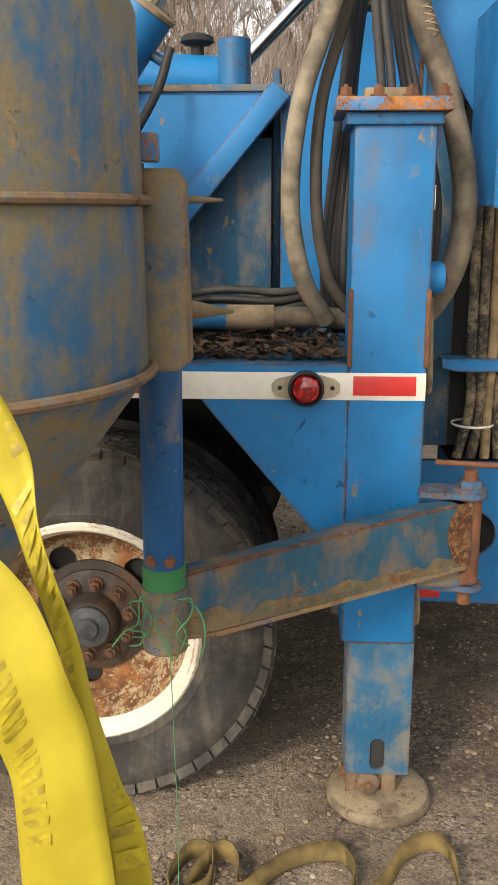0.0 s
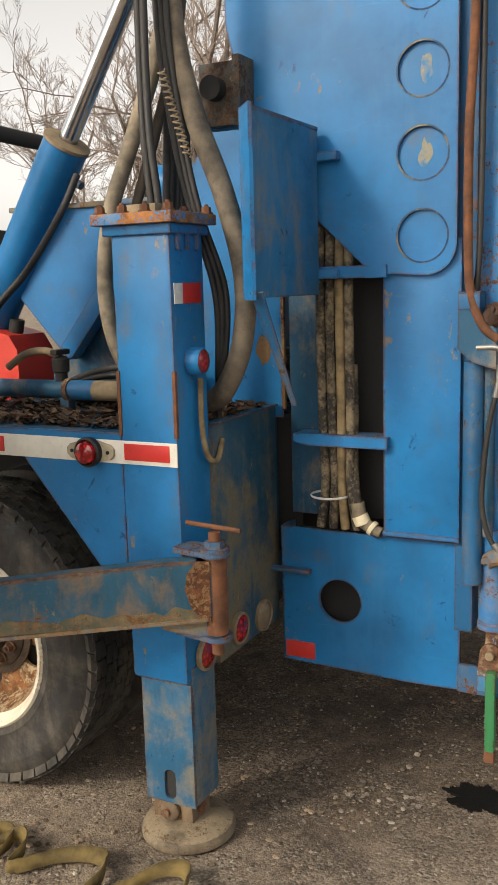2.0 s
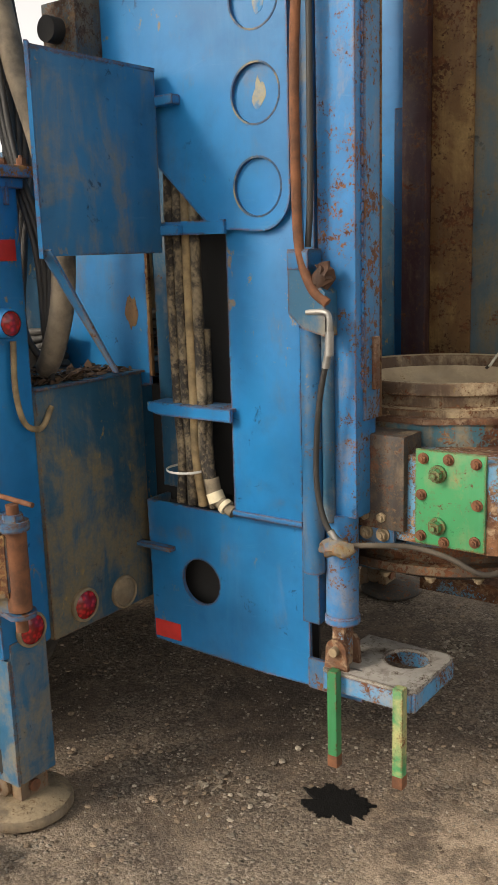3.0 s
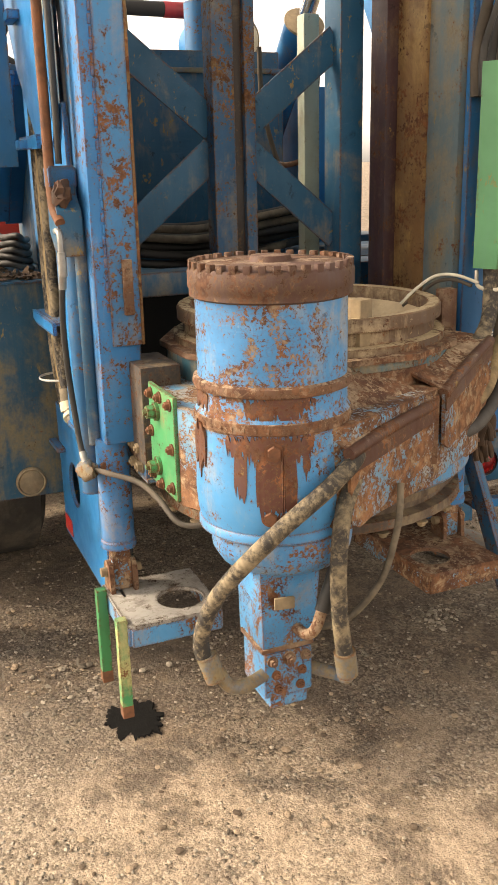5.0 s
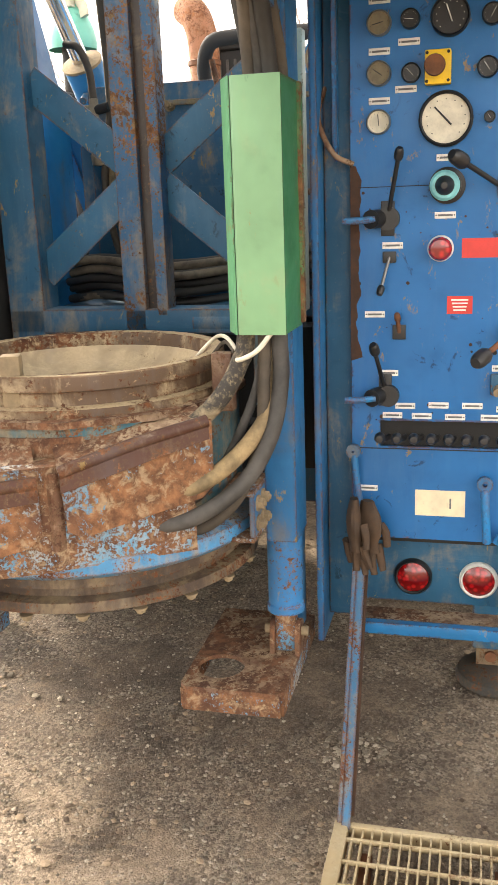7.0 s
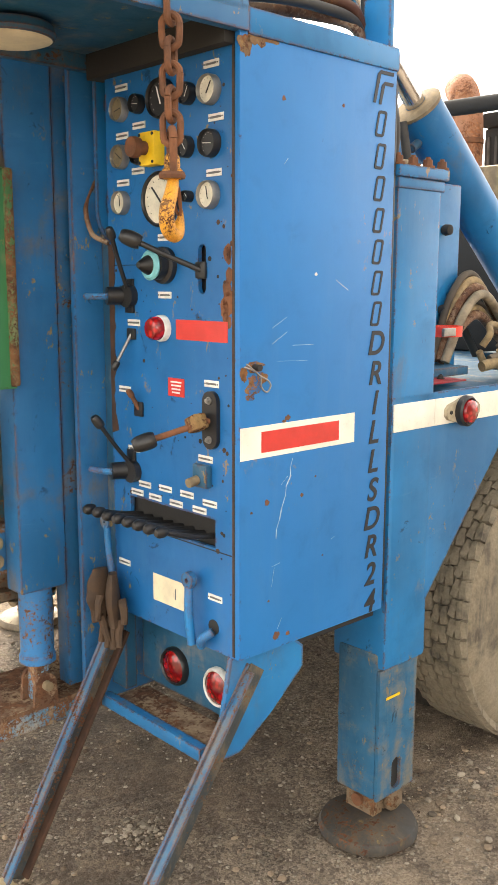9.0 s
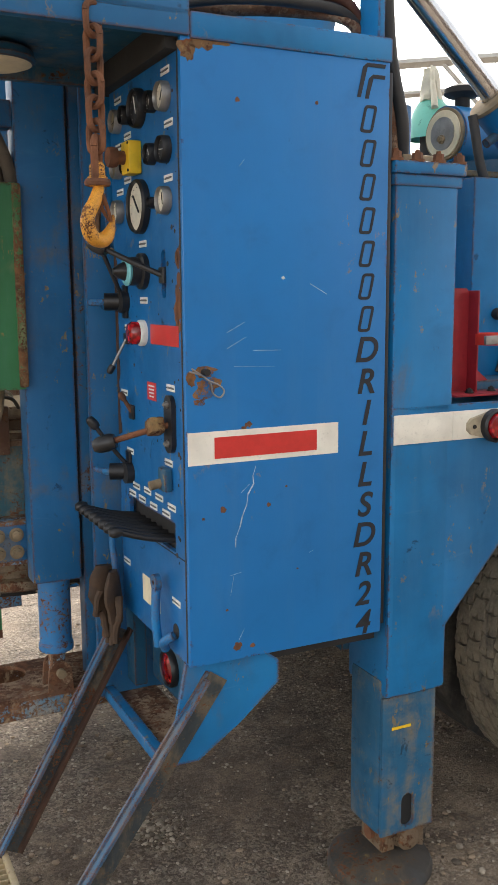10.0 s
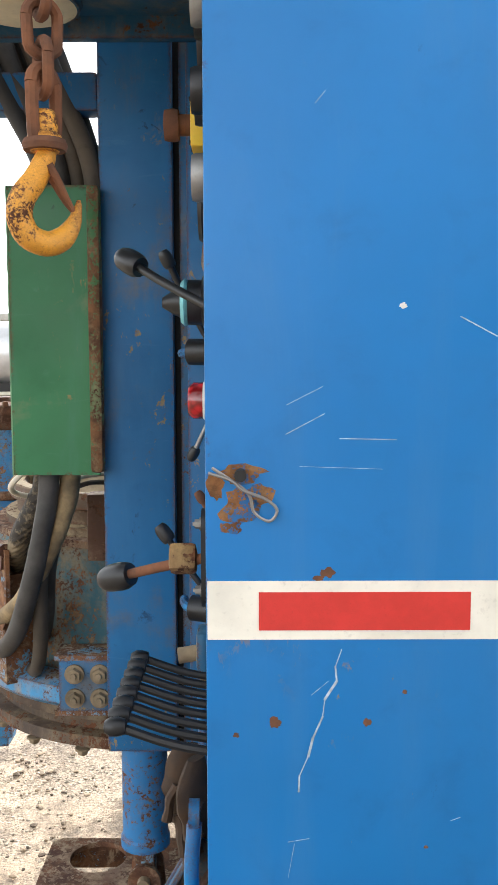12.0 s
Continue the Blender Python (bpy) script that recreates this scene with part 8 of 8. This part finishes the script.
part("gusset", plate([(.176, 1.382), (.07, 1.382), (.07, 1.39), (.176, 1.47)], "y", 4.552, 4.557), M_RED, ext)
ring = part("strap", lathe([(.060, -.017), (.063, -.017), (.063, .017), (.060, .017), (.060, -.017)], (.118, 4.60, 1.54), seg=28), M_REDCAN, ext, "bright red clamp strap")
part("clasp", box((.135, 4.652, 1.527), (.20, 4.664, 1.553), .003), M_STEEL, ring, "steel clasp")
for x_, y_ in ((.12, 4.60), (.22, 4.62)):
    part("bolt", bolt((x_, y_, 1.382), "z", .010, .012), M_DARK, ext)
for k in range(6):
    hose([(-.2 - .05 * k, 4.55, 1.40 + .02 * k), (-.4, 4.6 + .02 * k, 1.44 + .02 * k), (-.7, 4.62, 1.50 + .03 * rh.random()), (-1.0, 4.55, 1.42 + .03 * k), (-1.5, 4.5, 1.46)], .02, M_HOSE if k % 2 else M_HOSET, "tan hose coiled on the far side of the deck")
solo("tool_box", box((-1.1, 4.45, 1.376), (-.35, 4.72, 1.44), .006), M_DULL, "dark blue tool tray on the deck", "tool tray")

# ---- surroundings ----
def tree_mesh(seed, height):
    r = random.Random(seed)
    trunk, twigs = [], []

    def grow(p, d, length, rad, level):
        steps = 3
        q = p
        for s in range(steps):
            d = (d + Vector((r.gauss(0, .12), r.gauss(0, .12), r.gauss(.02, .06)))).normalized()
            e = q + d * (length / steps)
            r0, r1 = rad * (1 - .3 * s / steps), rad * (1 - .3 * (s + 1) / steps)
            (trunk if level < 2 else twigs).append((q, e, r0, r1))
            q = e
            if level < 7 and (s > 0 or level > 0):
                for _ in range(1 if level < 5 else 2):
                    ax = d.orthogonal().normalized()
                    ax.rotate(Matrix.Rotation(r.uniform(0, 6.28), 3, d))
                    nd = (d + ax * r.uniform(.45, .9) + Vector((0, 0, .15))).normalized()
                    grow(q, nd, length * r.uniform(.5, .72), rad * .52, level + 1) if rad > .004 else None

    grow(Vector((0, 0, -.1)), Vector((r.gauss(0, .05), r.gauss(0, .05), 1)), height * .55, height * .014, 0)

    def build(name, segs, n, mat, floor):
        verts, faces = [], []
        for a, b, r0, r1 in segs:
            d = (b - a).normalized()
            s = d.orthogonal().normalized()
            u = d.cross(s)
            o = len(verts)
            for p, rr in ((a, max(r0, floor)), (b, max(r1, floor))):
                for k in range(n):
                    t = 2 * math.pi * k / n
                    verts.append(p + rr * (math.cos(t) * s + math.sin(t) * u))
            faces += [(o + k, o + (k + 1) % n, o + n + (k + 1) % n, o + n + k) for k in range(n)]
        me = bpy.data.meshes.new(name)
        me.from_pydata(verts, [], faces)
        me.materials.append(mat)
        return me

    return build("trunk", trunk, 7, M_BARK, .01), build("crown", twigs, 3, M_TWIG, .006)


TREES = []
for s in range(4):
    t_me, c_me = tree_mesh(40 + s, (9.0, 11.0, 8.0, 10.0)[s])
    TREES.append((t_me, c_me))
rtree = random.Random(77)


def tree(x, y, k, s):
    ob = new("tree")
    ob.matrix_world = Matrix.Translation((x, y, -.02)) @ Matrix.Rotation(rtree.uniform(0, 6.28), 4, "Z") @ Matrix.Scale(s, 4)
    tagged(ob, "leafless grey-brown tree at the edge of the yard", "tree", "bare trees")
    for nm, me in zip(("trunk", "crown"), TREES[k]):
        c = new(nm, me)
        c.parent = ob


for i in range(64):
    a = radians(rtree.uniform(76, 123))
    d = rtree.uniform(22, 34) if a < radians(113) else rtree.uniform(30, 40)
    tree(d * math.cos(a), d * math.sin(a), i % 4, rtree.uniform(.85, 1.25) if a < radians(113) else rtree.uniform(.65, .95))


def thicket(count):
    """Saplings and brush too many to count, one mesh."""
    r = random.Random(31)
    verts, faces = [], []

    def stick(a, b, r0, r1):
        d = (b - a).normalized()
        s = d.orthogonal().normalized()
        u = d.cross(s)
        o = len(verts)
        for p, rr in ((a, r0), (b, r1)):
            for q in range(3):
                t = 2 * math.pi * q / 3
                verts.append(p + rr * (math.cos(t) * s + math.sin(t) * u))
        faces.extend((o + q, o + (q + 1) % 3, o + 3 + (q + 1) % 3, o + 3 + q) for q in range(3))

    for _ in range(count):
        ang, dist = radians(r.uniform(80, 120)), r.uniform(19, 33)
        p = Vector((dist * math.cos(ang), dist * math.sin(ang), -.1))
        tall = r.uniform(2.6, 6.6) * (1 if ang < radians(100) else 1.2 if ang < radians(110) else .6)
        d = Vector((r.gauss(0, .12), r.gauss(0, .12), 1)).normalized()
        w = tall * .0042
        for s in range(4):
            d = (d + Vector((r.gauss(0, .1), r.gauss(0, .1), .05))).normalized()
            e = p + d * tall / 4
            stick(p, e, w * (1 - .2 * s), w * (.8 - .2 * s) + .003)
            for _ in range(3):
                t = (d + Vector((r.gauss(0, .5), r.gauss(0, .5), r.uniform(0, .5)))).normalized()
                m = p.lerp(e, r.random())
                f = m + t * tall * r.uniform(.08, .2)
                stick(m, f, .007, .005)
                stick(f, f + (t + Vector((r.gauss(0, .4), r.gauss(0, .4), .3))).normalized() * tall * .1, .005, .004)
            p = e
    me = bpy.data.meshes.new("thicket")
    me.from_pydata(verts, [], faces)
    me.materials.append(M_TWIG)
    tagged(new("thicket", me), "dense leafless brown brush behind the yard", "thicket", kind="stuff")


thicket(2900)
for i in range(10):
    a = radians(rtree.uniform(160, 200))
    d = rtree.uniform(26, 40)
    tree(d * math.cos(a), d * math.sin(a), i % 4, rtree.uniform(.7, 1.0))
for i in range(7):
    a = radians(rtree.uniform(205, 245))
    d = rtree.uniform(16, 30)
    tree(d * math.cos(a), d * math.sin(a), i % 4, rtree.uniform(.55, .85))

gantry = thing("steel_gantry", (-9.8, -6.1, 0), "pale grey steel gantry frame across the yard", "gantry", m=Matrix())
part("post", box((-10.08, -5.98, 0), (-9.92, -5.82, 5.8), .01), M_CONC, gantry)
part("post", box((-7.58, -8.38, 0), (-7.42, -8.22, 5.8), .01), M_CONC, gantry)
part("top_beam", cyl((-10.0, -5.9, 5.78), (-7.5, -8.3, 5.78), .085, seg=4), M_CONC, gantry)
part("lower_beam", cyl((-10.0, -5.9, 5.25), (-7.5, -8.3, 5.25), .06, seg=4), M_CONC, gantry)
part("diagonal", cyl((-9.2, -6.67, 5.75), (-9.98, -5.92, 4.5), .04, seg=6), M_CONC, gantry)

trailer = thing("tank_trailer", (6, -16, 0), "silver tank trailer parked across the yard", "trailer", m=Matrix())
part("tank", cyl((1.5, -16, 1.75), (9, -16, 1.75), .75, seg=36), M_SILVER, trailer, "silver tank")
part("frame", box((1.2, -16.5, .85), (9, -15.5, 1.05), .02), M_DARK, trailer)
for x in (2.0, 3.1, 7.5):
    part("tyre", cyl((x, -15.55, .5), (x, -15.25, .5), .5, seg=28), M_RUBBER, trailer)
shed = thing("white_building", (-4, -34, 0), "low white building beyond the yard", "building", m=Matrix())
part("wall", box((-14, -40, 0), (16, -34, 3.2), .05), M_BAG, shed)
part("roof", box((-14.5, -40.5, 3.2), (16.5, -33.5, 3.5), .05), M_CONC, shed)
